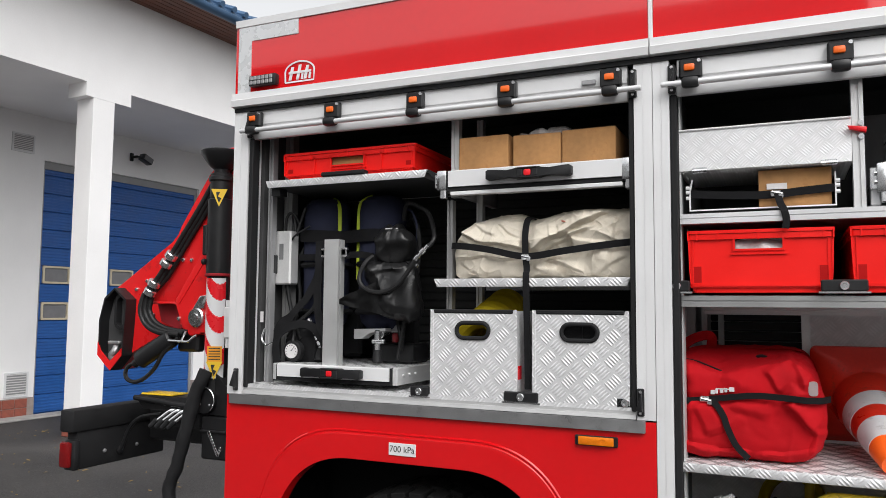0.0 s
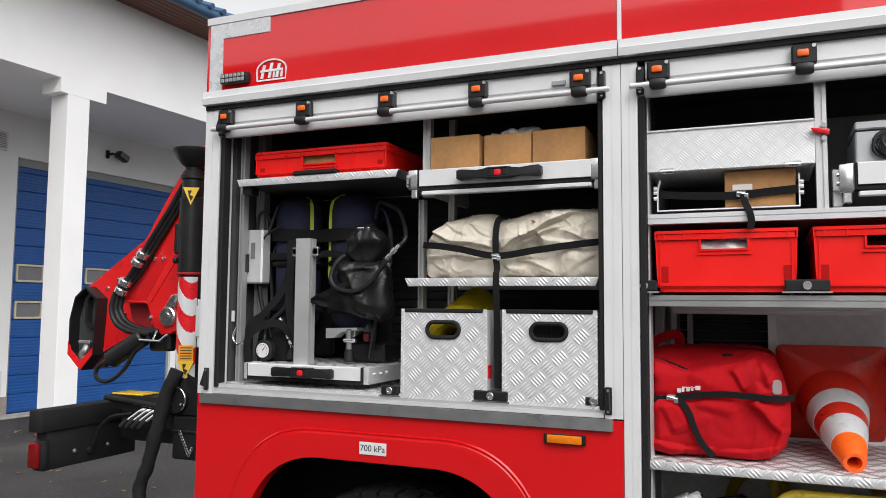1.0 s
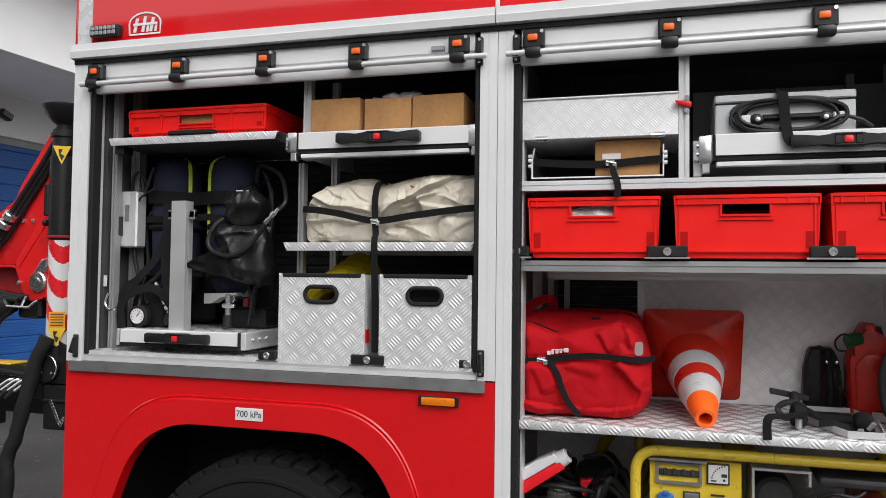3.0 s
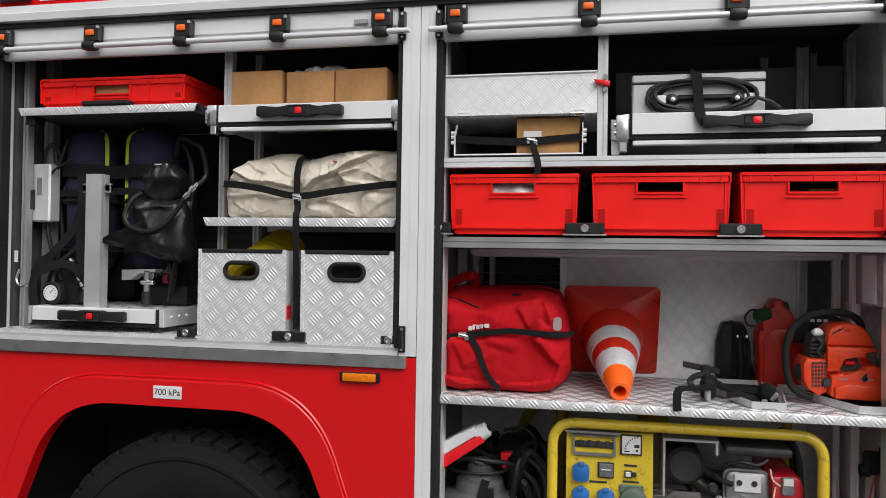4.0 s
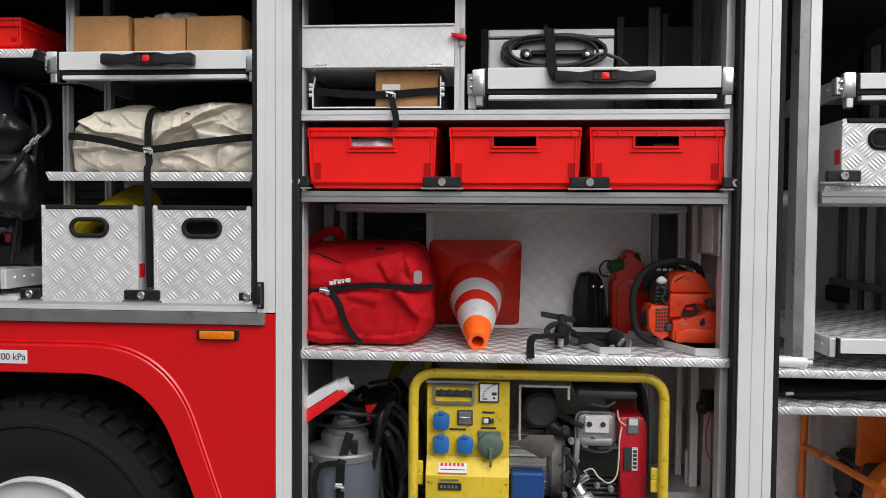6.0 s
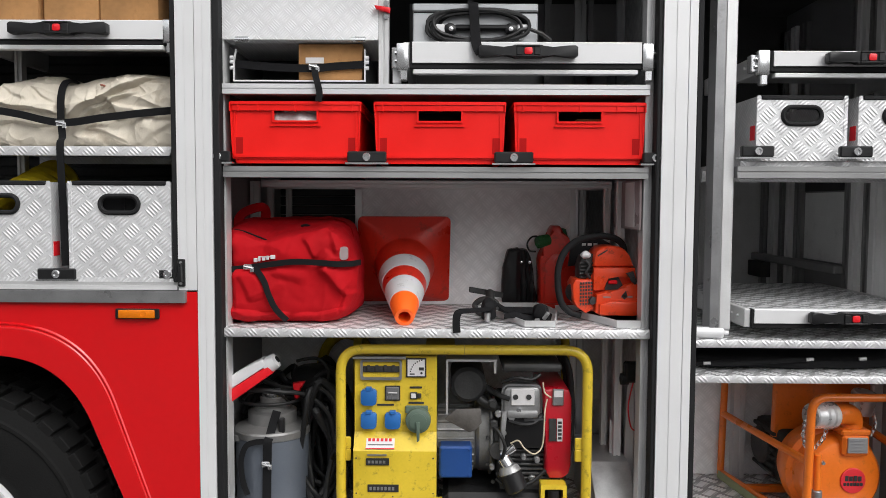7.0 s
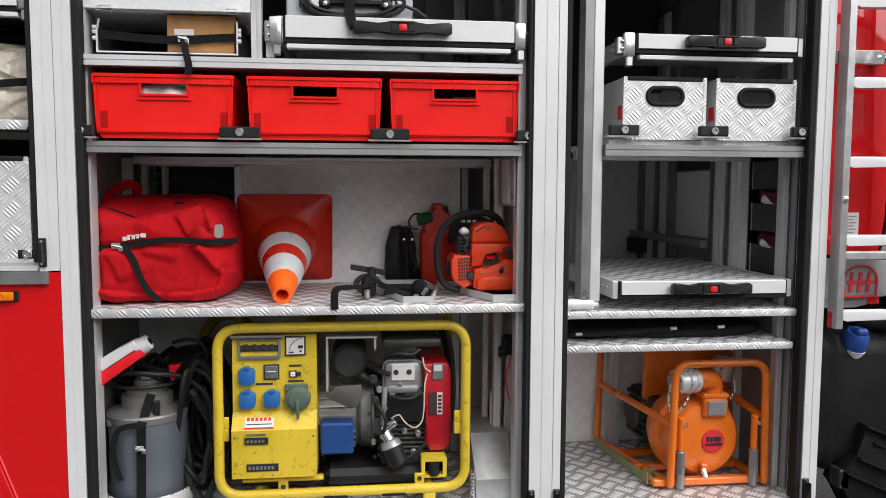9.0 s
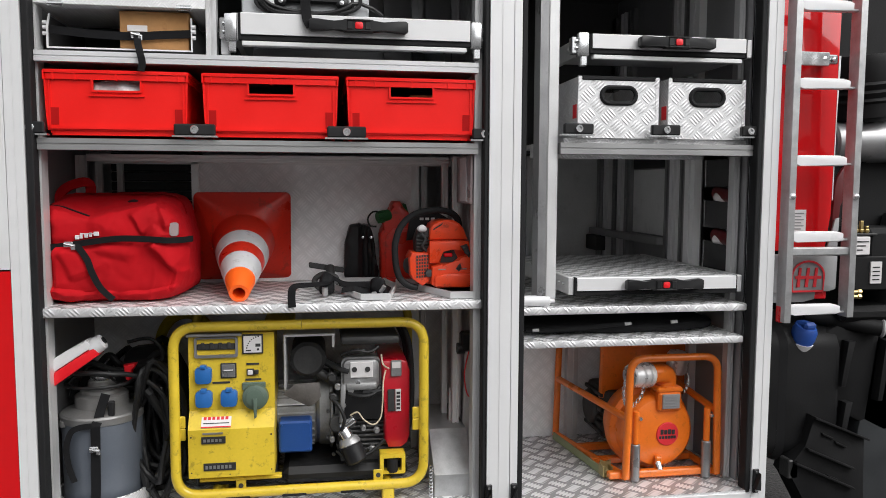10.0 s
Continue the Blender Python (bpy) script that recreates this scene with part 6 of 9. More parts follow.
lump(bm, blob(bm, 0.19, 0.41, 0.055, 0.20, 1.80, 1.915, 3, (44, 30)), 0.012, 24, 4)
lump(bm, bm.verts, 0.004, 70, 2)
single("plastic_wrap", bm, PLASTIC_C, "crumpled clear plastic wrap inside a red crate", "wrap", base=(0.3, 0.14, 1.76))
bm = B()
box(bm, 1.18, 1.27, 0.10, 0.25, 1.80, 1.888, 0.003)
single("cardboard_box", bm, CARD, "small brown carton inside a red crate", "box", base=(1.22, 0.17, 1.80))

fl = thing("drop_front", "tread plate drop front closed by a red lever", "panel", (0.31, 0.06, 2.113))
bm = B()
box(bm, 0.070, 0.556, 0.05, 0.054, 2.123, 2.251)
box(bm, 0.070, 0.556, 0.045, 0.060, 2.248, 2.255, 0.002)
box(bm, 0.070, 0.556, 0.054, 0.40, 2.122, 2.128)
part("plate", bm, FINE, fl)
bm = B()
for x in (0.135, 0.495):
    box(bm, x - 0.022, x + 0.022, 0.044, 0.052, 2.114, 2.132, 0.003)
    cyl(bm, (x - 0.022, 0.044, 2.121), (x + 0.022, 0.044, 2.121), 0.005, n=8)
pieces("hinge", bm, CHROME, fl, "bright hinges")
bm = B()
prism(bm, [(0.545, 2.224), (0.55, 2.212), (0.592, 2.200), (0.595, 2.216), (0.57, 2.220)], "y", 0.03, 0.046, bevel=0.003)
part("lever", bm, BTN_R, fl, "red locking lever")
bm = B()
for z in (2.192, 2.232):
    cyl(bm, (0.580, 0.042, z), (0.580, 0.05, z), 0.008, n=10)
pieces("screw", bm, CHROME, fl)
op_ = thing("open_compartment", "thin aluminium tray open at the front under the drop front", "tray", (0.31, 0.2, 1.986))
bm = B()
for x0, x1, z0, z1 in ((0.10, 0.514, 1.998, 2.002), (0.10, 0.104, 2.002, 2.06), (0.510, 0.514, 2.002, 2.06)):
    box(bm, x0, x1, 0.07, 0.078, z0, z1)
prism(bm, [(0.100, 2.06), (0.104, 2.06), (0.112, 2.098), (0.108, 2.098)], "y", 0.07, 0.078)
prism(bm, [(0.510, 2.06), (0.514, 2.06), (0.514, 2.098), (0.510, 2.098)], "y", 0.07, 0.078)
for x in (0.096, 0.518):
    for z in (2.04, 2.058, 2.072):
        cyl(bm, (x - 0.006, 0.074, z), (x + 0.006, 0.074, z), 0.006, n=8)
part("tray", bm, ALU_W, op_)
# dark inner faces put the shade inside the aluminium tray into colour
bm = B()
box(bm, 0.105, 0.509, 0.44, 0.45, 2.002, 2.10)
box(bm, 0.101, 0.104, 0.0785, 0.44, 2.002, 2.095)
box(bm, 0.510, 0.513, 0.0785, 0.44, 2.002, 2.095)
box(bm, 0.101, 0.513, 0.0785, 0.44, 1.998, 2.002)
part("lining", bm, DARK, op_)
bm = B()
box(bm, 0.302, 0.503, 0.085, 0.28, 2.003, 2.117, 0.003, seg=2)
lump(bm, bm.verts, 0.002, 30)
cb = thing("cardboard_box", "brown cardboard box strapped in an open tray", "box", (0.4, 0.18, 2.003), "cardboard boxes")
part("carton", bm, CARD, cb)
bm = B()
box(bm, 0.325, 0.382, 0.081, 0.0845, 2.056, 2.074)
part("label", bm, PAPER, cb, "white paper label")
strap([(0.515, 0.074, 2.052), (0.42, 0.076, 2.046), (0.36, 0.074, 2.040), (0.30, 0.076, 2.040), (0.20, 0.085, 2.046), (0.10, 0.085, 2.055)], 0.024, "black webbing strap across a carton", buckle=(0.352, 0.074, 2.042))
strap([(0.355, 0.066, 2.040), (0.362, 0.048, 2.010), (0.372, 0.022, 1.985), (0.378, 0.02, 1.955), (0.374, 0.02, 1.93)], 0.02, "loose end of a black strap hanging over the shelf beam", up=(0.1, -1, 0.1))
bm = B()
lump(bm, blob(bm, 0.18, 0.42, 0.35, 0.55, 2.20, 2.29, 3, (18, 12)), 0.008, 12)
single("blue_bundle", bm, BLUE_B, "dark blue cloth bundle behind the drop front", "bundle", base=(0.3, 0.45, 2.11))

CASE = material("pale_case_metal", (0.50, 0.515, 0.53), 0.4, 0.2, 0.1, 6, 0.05, 200)
case = thing("metal_case", "pale metal equipment case on the wide pull-out tray", "case", (0.856, 0.18, 2.106))
bm = B()
box(bm, 0.662, 1.048, 0.06, 0.30, 2.106, 2.208, 0.004)
part("body", bm, CASE, case)
bm = B()
box(bm, 0.661, 1.049, 0.057, 0.30, 2.212, 2.236, 0.004)
part("lid", bm, CASE, case)
bm = B()
box(bm, 0.664, 1.046, 0.062, 0.298, 2.207, 2.213)
part("lid_seal", bm, RUBBER, case)
bm = B()
for x in (0.745, 1.0):
    box(bm, x - 0.016, x + 0.016, 0.035, 0.062, 2.14, 2.168, 0.003)
pieces("cable_holder", bm, WHITE, case, "white cable holders")
bm = B()
box(bm, 0.79, 0.96, 0.035, 0.055, 2.150, 2.168, 0.006)
for x in (0.778, 0.965):
    lump(bm, blob(bm, x - 0.02, x + 0.02, 0.03, 0.056, 2.135, 2.172, 2.2, (12, 8)), 0.002, 40)
part("case_handle", bm, BLACK, case, "black case handle")
bm = B()
for x in (0.78, 0.963):
    lathe(bm, [(0.008, 0), (0.007, 0.005), (0.002, 0.006)], (x, 0.032, 2.152), (0, -1, 0), 12)
pieces("knob", bm, CHROME, case)
bm = B()
pts = []
for k in range(6 * 28):
    a = 2 * math.pi * k / 28
    r = 1.0 + 0.10 * math.sin(k * 0.37) + 0.05 * math.sin(k * 0.113)
    pts.append(Vector((0.865 + 0.142 * r * math.copysign(abs(math.cos(a)) ** 0.8, math.cos(a)), 0.045 - 0.012 * math.sin(k * 0.05) + 0.006 * math.cos(k * 0.21), 2.163 + 0.047 * r * math.copysign(abs(math.sin(a)) ** 0.8, math.sin(a)))))
pts += [Vector((1.02, 0.04, 2.155)), Vector((1.06, 0.045, 2.142)), Vector((1.09, 0.06, 2.125))]
tube(bm, pts, 0.006, 7)
single("cable_coil", bm, HOSE, "coiled black cable on the front of the metal case", "cable", base=(0.865, 0.04, 2.106))
strap([(0.845, 0.12, 2.239), (0.845, 0.06, 2.239), (0.848, 0.036, 2.228), (0.850, 0.028, 2.20), (0.853, 0.022, 2.15), (0.858, 0.010, 2.10), (0.87, -0.002, 2.072)], 0.03, "black rubber strap over the metal case", up=(0.15, -1, 0))

# bag
def bag_top(x):
    """The height of the front top edge of the bag."""
    pts = ((0.03, 1.532), (0.068, 1.538), (0.178, 1.500), (0.25, 1.520), (0.336, 1.540), (0.386, 1.552), (0.42, 1.535), (0.48, 1.505))
    for (xa, za), (xb, zb) in zip(pts, pts[1:]):
        if x <= xb:
            f = max(0, (x - xa) / (xb - xa))
            return za + (zb - za) * f * f * (3 - 2 * f)
    return pts[-1][1]


bm = B()
vs = cushion(bm, 0.036, 0.472, 0.115, 0.50, 1.226, 1.566, 7.0, 96)
for v in vs:
    f = (v.co.z - 1.226) / 0.340
    near = max(0, 1 - (v.co.y - 0.115) / 0.16)
    top = bag_top(v.co.x)
    v.co.z += f * f * near * (top - 1.566)
    over = min(1, max(0, (v.co.z - top + 0.012) / 0.012)) * (v.co.y < 0.28)
    v.co.y += near * (0.030 * f * f - 0.012 * math.sin(f * 3.1) + 0.010 * math.exp(-((v.co.z - 1.405 - 0.05 * v.co.x) / 0.016) ** 2)) + 0.03 * over
    v.co.x -= 0.045 * max(0, 0.3 - f) / 0.3 * max(0, (v.co.x - 0.34) / 0.13) * near + 0.030 * max(0, f - 0.55) / 0.45 * max(0, (v.co.x - 0.34) / 0.13)
    v.co.y -= 0.020 * math.exp(-((f - 0.10) / 0.10) ** 2) * near * max(0, (0.20 - v.co.x) / 0.16)
fold(vs, [(0.178, 1.496, 0.050, 1.534, 0.022, 0.018), (0.385, 1.550, 0.165, 1.488, 0.026, 0.020), (0.074, 1.530, 0.092, 1.25, 0.030, 0.020), (0.385, 1.56, 0.408, 1.450, 0.030, 0.018), (0.412, 1.445, 0.375, 1.47, 0.026, 0.008),
          (0.35, 1.400, 0.442, 1.320, 0.034, 0.026), (0.445, 1.34, 0.425, 1.262, 0.026, 0.016), (0.165, 1.266, 0.060, 1.280, 0.020, 0.018), (0.26, 1.258, 0.10, 1.264, 0.018, 0.012), (0.44, 1.278, 0.27, 1.254, 0.018, 0.012),
          (0.30, 1.505, 0.35, 1.44, 0.028, 0.012), (0.455, 1.50, 0.40, 1.545, 0.024, 0.014), (0.10, 1.40, 0.14, 1.30, 0.030, 0.012), (0.20, 1.395, 0.32, 1.36, 0.04, 0.010)], 0.30)
crease(bm, vs, 0.008, 5.0, 1.3, (0.7, 1, 1.4))
crease(bm, vs, 0.003, 12, 4.1, (1.5, 1, 0.8))
lump(bm, vs, 0.0015, 45, 2)
for v in vs:
    v.co.z = max(v.co.z, 1.230)
    v.co.x = max(v.co.x, 0.034)
bag = thing("duffel_bag", "soft red nylon equipment bag strapped on the shelf", "bag", (0.26, 0.33, 1.229))
part("body", bm, REDCLOTH, bag)
bm = B()
ribbon(bm, spline([(0.045, 0.31, 1.525), (0.050, 0.305, 1.565), (0.078, 0.30, 1.590), (0.125, 0.30, 1.604), (0.138, 0.32, 1.590), (0.132, 0.34, 1.555)]), 0.032, 0.006, (0.1, -1, 0.5))
part("grab_loop", bm, REDCLOTH, bag, "red grab loop")
bm = B()
tube(bm, spline([(0.055, 0.165, 1.532), (0.10, 0.16, 1.526), (0.14, 0.155, 1.512), (0.180, 0.152, 1.497)]), 0.003, 6)
part("zip", bm, CLOTH_B, bag, "black zip")
bm = B()
lump(bm, blob(bm, 0.275, 0.345, 0.21, 0.26, 1.530, 1.549, 2.5, (16, 10)), 0.006, 20)
part("trim", bm, CLOTH_B, bag, "black trim")
bm = B()
for k, w in enumerate((0.012, 0.008, 0.010, 0.008, 0.015)):
    box(bm, 0.150 + k * 0.0135, 0.150 + k * 0.0135 + w, 0.100, 0.106, 1.428 + k * 0.0026, 1.441 + k * 0.0026, 0.001)
box(bm, 0.165, 0.205, 0.100, 0.106, 1.444, 1.447)
part("print", bm, PAPER, bag, "white print bars")
bm = B()
prism(bm, rrect(0.438, 1.457, 0.026, 0.042, 0.009), "y", 0.112, 0.130)
part("patch", bm, POCKET, bag, "pale oval patch")
strap([(0.030, 0.125, 1.396), (0.060, 0.108, 1.402), (0.126, 0.100, 1.410), (0.165, 0.098, 1.416), (0.274, 0.096, 1.430), (0.36, 0.092, 1.428), (0.42, 0.090, 1.424), (0.462, 0.112, 1.424), (0.486, 0.17, 1.424)], 0.019, "black webbing strap round the red bag", buckle=(0.135, 0.098, 1.412))
strap([(0.148, 0.094, 1.414), (0.165, 0.090, 1.40), (0.187, 0.088, 1.365), (0.200, 0.088, 1.325), (0.222, 0.092, 1.278), (0.256, 0.10, 1.240)], 0.019, "hanging end of the strap on the red bag", up=(0.25, -1, 0))

# traffic cone, lying with its foot upright
tip, foot = Vector((0.636, 0.085, 1.255)), Vector((0.611, 0.52, 1.398))
ax = (tip - foot)
L = ax.length
ax.normalize()
cone = thing("traffic_cone", "orange and white traffic cone lying on its side", "cone", (0.61, 0.4, 1.229))
bm = B()
rr = lambda h: 0.118 - (0.118 - 0.030) * h / L
prof = [(0.124, 0.0), (0.120, 0.012), (rr(0.05), 0.05), (rr(0.31 * L), 0.31 * L), (rr(0.31 * L) + 0.0015, 0.312 * L), (rr(0.46 * L) + 0.0015, 0.46 * L), (rr(0.46 * L), 0.462 * L), (rr(0.59 * L), 0.59 * L), (rr(0.59 * L) + 0.0015, 0.592 * L), (rr(0.785 * L) + 0.0015, 0.785 * L), (rr(0.785 * L), 0.787 * L), (0.033, L - 0.008), (0.030, L), (0.020, L), (0.021, L - 0.12)]
mats = [0, 0, 0, 1, 1, 1, 0, 0, 1, 1, 2, 2, 2, 2]
lathe(bm, prof, foot, ax, 40, mats=mats, cap=False)
part("body", bm, [CONE_R, CONE_W, ORANGE_F], cone)
bm = B()
a_, b_, d_ = frame_of(ax)
w = 0.172
rows = [(w, 0.0, 0.02), (w, 0.010, 0.02), (w - 0.006, 0.014, 0.02), (0.138, 0.040, 0.06), (0.118, 0.062, 0.115), (0.108, 0.074, 0.107)]
L0 = []
for hw, h, r in rows:
    L0.append([bm.verts.new(foot - ax * 0.03 + ax * h + a_ * x + b_ * z) for x, z in rrect(0, 0, 2 * hw, 2 * hw, r, 8)])
for q in range(len(L0) - 1):
    n = len(L0[q])
    for k in range(n):
        bm.faces.new((L0[q][k], L0[q][(k + 1) % n], L0[q + 1][(k + 1) % n], L0[q + 1][k]))
bm.faces.new(L0[0])
part("base", bm, CONE_R, cone, "square red base rising like a shallow pyramid")

# chainsaw
saw = thing("chainsaw", "orange chainsaw with a black wrap handle in a shallow tray", "chainsaw", (1.29, 0.25, 1.235))
bm = B()
prism(bm, [(1.200, 1.275), (1.196, 1.362), (1.252, 1.366), (1.255, 1.43), (1.264, 1.455), (1.285, 1.468), (1.330, 1.470), (1.362, 1.446), (1.376, 1.41), (1.385, 1.365), (1.396, 1.33), (1.398, 1.285), (1.372, 1.256), (1.226, 1.260)], "y", 0.20, 0.315, bevel=0.012)
part("casing", bm, SAW, saw)
# cylinder cover: a domed cap above a flat shoulder
bm = B()
prism(bm, [(1.248, 1.412), (1.251, 1.448), (1.258, 1.464), (1.276, 1.477), (1.300, 1.480), (1.332, 1.479), (1.352, 1.469), (1.368, 1.450), (1.383, 1.412)], "y", 0.186, 0.320, bevel=0.010)
tc = part("top_cover", bm, SAW, saw, "rounded orange cylinder cover")
bm = B()
for k in range(3):
    prism(bm, [(1.262 + 0.01 * k, 1.445 + 0.006 * k), (1.274 + 0.01 * k, 1.455 + 0.006 * k), (1.272 + 0.01 * k, 1.458 + 0.006 * k), (1.260 + 0.01 * k, 1.449 + 0.006 * k)], "y", 0.1845, 0.188)
pieces("slit", bm, CAST_D, tc, "narrow dark slits")
bm = B()
prism(bm, [(1.246, 1.332), (1.247, 1.409), (1.384, 1.409), (1.390, 1.372), (1.384, 1.362), (1.352, 1.384), (1.334, 1.381), (1.290, 1.379), (1.285, 1.334)], "y", 0.176, 0.20, bevel=0.006)
prism(bm, [(1.178, 1.352), (1.188, 1.371), (1.244, 1.368), (1.249, 1.272), (1.224, 1.256), (1.192, 1.278), (1.180, 1.30)], "y", 0.178, 0.30, bevel=0.008)
prism(bm, [(1.252, 1.262), (1.254, 1.322), (1.287, 1.331), (1.331, 1.333), (1.350, 1.352), (1.384, 1.362), (1.401, 1.338), (1.404, 1.286), (1.436, 1.278), (1.438, 1.267), (1.378, 1.250), (1.272, 1.250)], "y", 0.160, 0.20, bevel=0.009)
prism(bm, [(1.262, 1.256), (1.262, 1.290), (1.300, 1.302), (1.384, 1.298), (1.398, 1.282), (1.430, 1.275), (1.375, 1.252)], "y", 0.148, 0.165, bevel=0.006)
pieces("cover", bm, SAW, saw, "orange saw covers")
bm = B()
prism(bm, [(1.205, 1.366), (1.203, 1.410), (1.214, 1.445), (1.255, 1.452), (1.255, 1.366)], "y", 0.215, 0.30, bevel=0.008)
for k in range(5):
    box(bm, 1.206, 1.250, 0.205, 0.217, 1.372 + k * 0.012, 1.377 + k * 0.012, 0.001)
tube(bm, spline([(1.240, 0.20, 1.372), (1.225, 0.195, 1.392), (1.236, 0.195, 1.415), (1.222, 0.20, 1.432)]), 0.005, 8)
pieces("engine_bay", bm, CAST_D, saw)
bm = B()
for i in range(5):
    for j in range(7):
        box(bm, 1.202 + i * 0.0088, 1.2078 + i * 0.0088, 0.1755, 0.179, 1.284 + j * 0.0115 + i * 0.0006, 1.2915 + j * 0.0115 + i * 0.0006)
prism(bm, [(1.287, 1.377), (1.332, 1.379), (1.348, 1.350), (1.330, 1.335), (1.287, 1.333)], "y", 0.196, 0.1995)
prism(bm, [(1.352, 1.392), (1.374, 1.399), (1.386, 1.365), (1.380, 1.352), (1.368, 1.372)], "y", 0.158, 0.18, bevel=0.003)
prism(bm, [(1.336, 1.318), (1.350, 1.336), (1.356, 1.316), (1.345, 1.306)], "y", 0.1585, 0.161)
lathe(bm, [(0.010, 0), (0.009, 0.005), (0.002, 0.006)], (1.372, 0.157, 1.374), (0, -1, 0), 14)
pieces("vent", bm, CAST_D, saw, "dark vents")
bm = B()
for z in (1.312, 1.313):
    box(bm, 1.275 if z < 1.3125 else 1.335, 1.300 if z < 1.3125 else 1.372, 0.1585, 0.1605, z, z + 0.004)
part("mark", bm, POCKET, saw, "faint pale marks")
bm = B()
box(bm, 1.298, 1.328, 0.186, 0.197, 1.354, 1.367, 0.003)
part("trigger", bm, BTN_R, saw, "red switch")
bm = B()
tube(bm, spline([(1.21, 0.20, 1.248), (1.178, 0.20, 1.256), (1.150, 0.20, 1.280), (1.138, 0.20, 1.312), (1.132, 0.20, 1.360), (1.134, 0.20, 1.408), (1.155, 0.205, 1.461), (1.200, 0.21, 1.499), (1.264, 0.215, 1.513), (1.315, 0.22, 1.508), (1.346, 0.225, 1.490), (1.358, 0.23, 1.462), (1.36, 0.24, 1.43)]), 0.0112, 14)
part("wrap_handle", bm, RUBBER, saw, "black wrap handle")
bm = B()
prism(bm, [(1.185, 1.40), (1.195, 1.475), (1.225, 1.495), (1.30, 1.500), (1.335, 1.480), (1.335, 1.42)], "y", 0.322, 0.345, bevel=0.008)
gd = part("hand_guard", bm, RUBBER, saw, "black guard behind the handle")
bm = B()
for x in (1.232, 1.252, 1.272):
    box(bm, x, x + 0.014, 0.3195, 0.3225, 1.474, 1.483, 0.001)
part("mark", bm, PAPER, gd, "pale marks on the guard")
bm = B()
lump(bm, blob(bm, 1.205, 1.240, 0.195, 0.225, 1.440, 1.462, 2.3, (14, 10)), 0.006, 45)
part("choke_knob", bm, WHITE, saw, "white knob")
bm = B()
lathe(bm, [(0.014, 0), (0.012, 0.008), (0.002, 0.01)], (1.245, 0.176, 1.300), (0.1, -1, 0), 16)
lathe(bm, [(0.030, 0), (0.026, 0.008), (0.010, 0.012), (0.002, 0.013)], (1.183, 0.225, 1.322), (-1, -0.5, 0), 20)
pieces("fuel_cap", bm, CAST_D, saw)
saw.location.x += 0.010
st2 = thing("shallow_tray", "shallow aluminium tray under the chainsaw", "tray", (1.3, 0.25, 1.229))
bm = B()
prism(bm, [(1.165, 0.42), (1.438, 0.42), (1.438, 0.06), (1.310, 0.06)], "z", 1.229, 1.233)
for x0, x1, y0, y1 in ((1.31, 1.436, 0.06, 0.0635), (1.4345, 1.438, 0.0635, 0.42), (1.165, 1.438, 0.4165, 0.42)):
    box(bm, x0, x1, y0, y1, 1.233, 1.252)
prism(bm, [(1.165, 0.42), (1.169, 0.42), (1.314, 0.0635), (1.31, 0.06)], "z", 1.233, 1.252)
part("tray", bm, ALU_IN, st2)
bm = B()
prism(bm, [(1.20, 0.39), (1.42, 0.39), (1.42, 0.085), (1.325, 0.085)], "z", 1.234, 1.239)
part("mat", bm, RUBBER, st2)

# small strapped tray with dark tools
st3 = thing("shallow_tray", "small bent aluminium tray with black straps", "tray", (1.03, 0.25, 1.229))
rim_pts = [(0.938, 0.50), (1.122, 0.50), (1.155, 0.30), (1.113, 0.06), (1.019, 0.06), (0.941, 0.30)]
bm = B()
prism(bm, rim_pts, "z", 1.229, 1.233)
for (xa, ya), (xb, yb) in zip(rim_pts, rim_pts[1:] + rim_pts[:1]):
    d = Vector((xb - xa, yb - ya, 0)).normalized()
    n_ = Vector((-d.y, d.x, 0)) * 0.002
    prism(bm, [(xa - n_.x, ya - n_.y), (xb - n_.x, yb - n_.y), (xb + n_.x, yb + n_.y), (xa + n_.x, ya + n_.y)], "z", 1.233, 1.250)
part("tray", bm, ALU_IN, st3)
bm = B()
prism(bm, [(0.955, 0.48), (1.108, 0.48), (1.138, 0.30), (1.10, 0.075), (1.028, 0.075), (0.958, 0.30)], "z", 1.2335, 1.237)
part("mat", bm, RUBBER, st3, "black rubber mat")
strap([(0.803, 0.024, 1.216), (0.801, 0.026, 1.245), (0.804, 0.032, 1.272), (0.818, 0.045, 1.281), (0.86, 0.08, 1.279), (0.905, 0.14, 1.276), (0.935, 0.18, 1.285), (0.975, 0.20, 1.262), (1.015, 0.20, 1.262), (1.06, 0.20, 1.255)], 0.024, "short black strap end lying over the shelf edge", up=(0, -0.6, 1))
bm = B()
lump(bm, blob(bm, 0.885, 0.935, 0.15, 0.24, 1.232, 1.300, 3.0, (20, 14)), 0.010, 26, 1)
ribbon(bm, spline([(0.935, 0.20, 1.290), (0.97, 0.24, 1.262), (1.01, 0.25, 1.256), (1.05, 0.22, 1.262), (1.085, 0.19, 1.256)]), 0.026, 0.003, (0, -0.6, 1))
ribbon(bm, spline([(0.96, 0.15, 1.250), (1.00, 0.14, 1.256), (1.04, 0.15, 1.244), (1.075, 0.16, 1.252)]), 0.026, 0.003, (0, -0.6, 1))
lump(bm, blob(bm, 1.055, 1.105, 0.12, 0.18, 1.236, 1.290, 2.6, (18, 12)), 0.010, 28, 3)
cyl(bm, (0.905, 0.15, 1.232), (0.905, 0.15, 1.262), 0.010, n=10, m=1, b=0.002)
cyl(bm, (1.085, 0.118, 1.246), (1.10, 0.112, 1.268), 0.007, n=8, m=1, b=0.001)
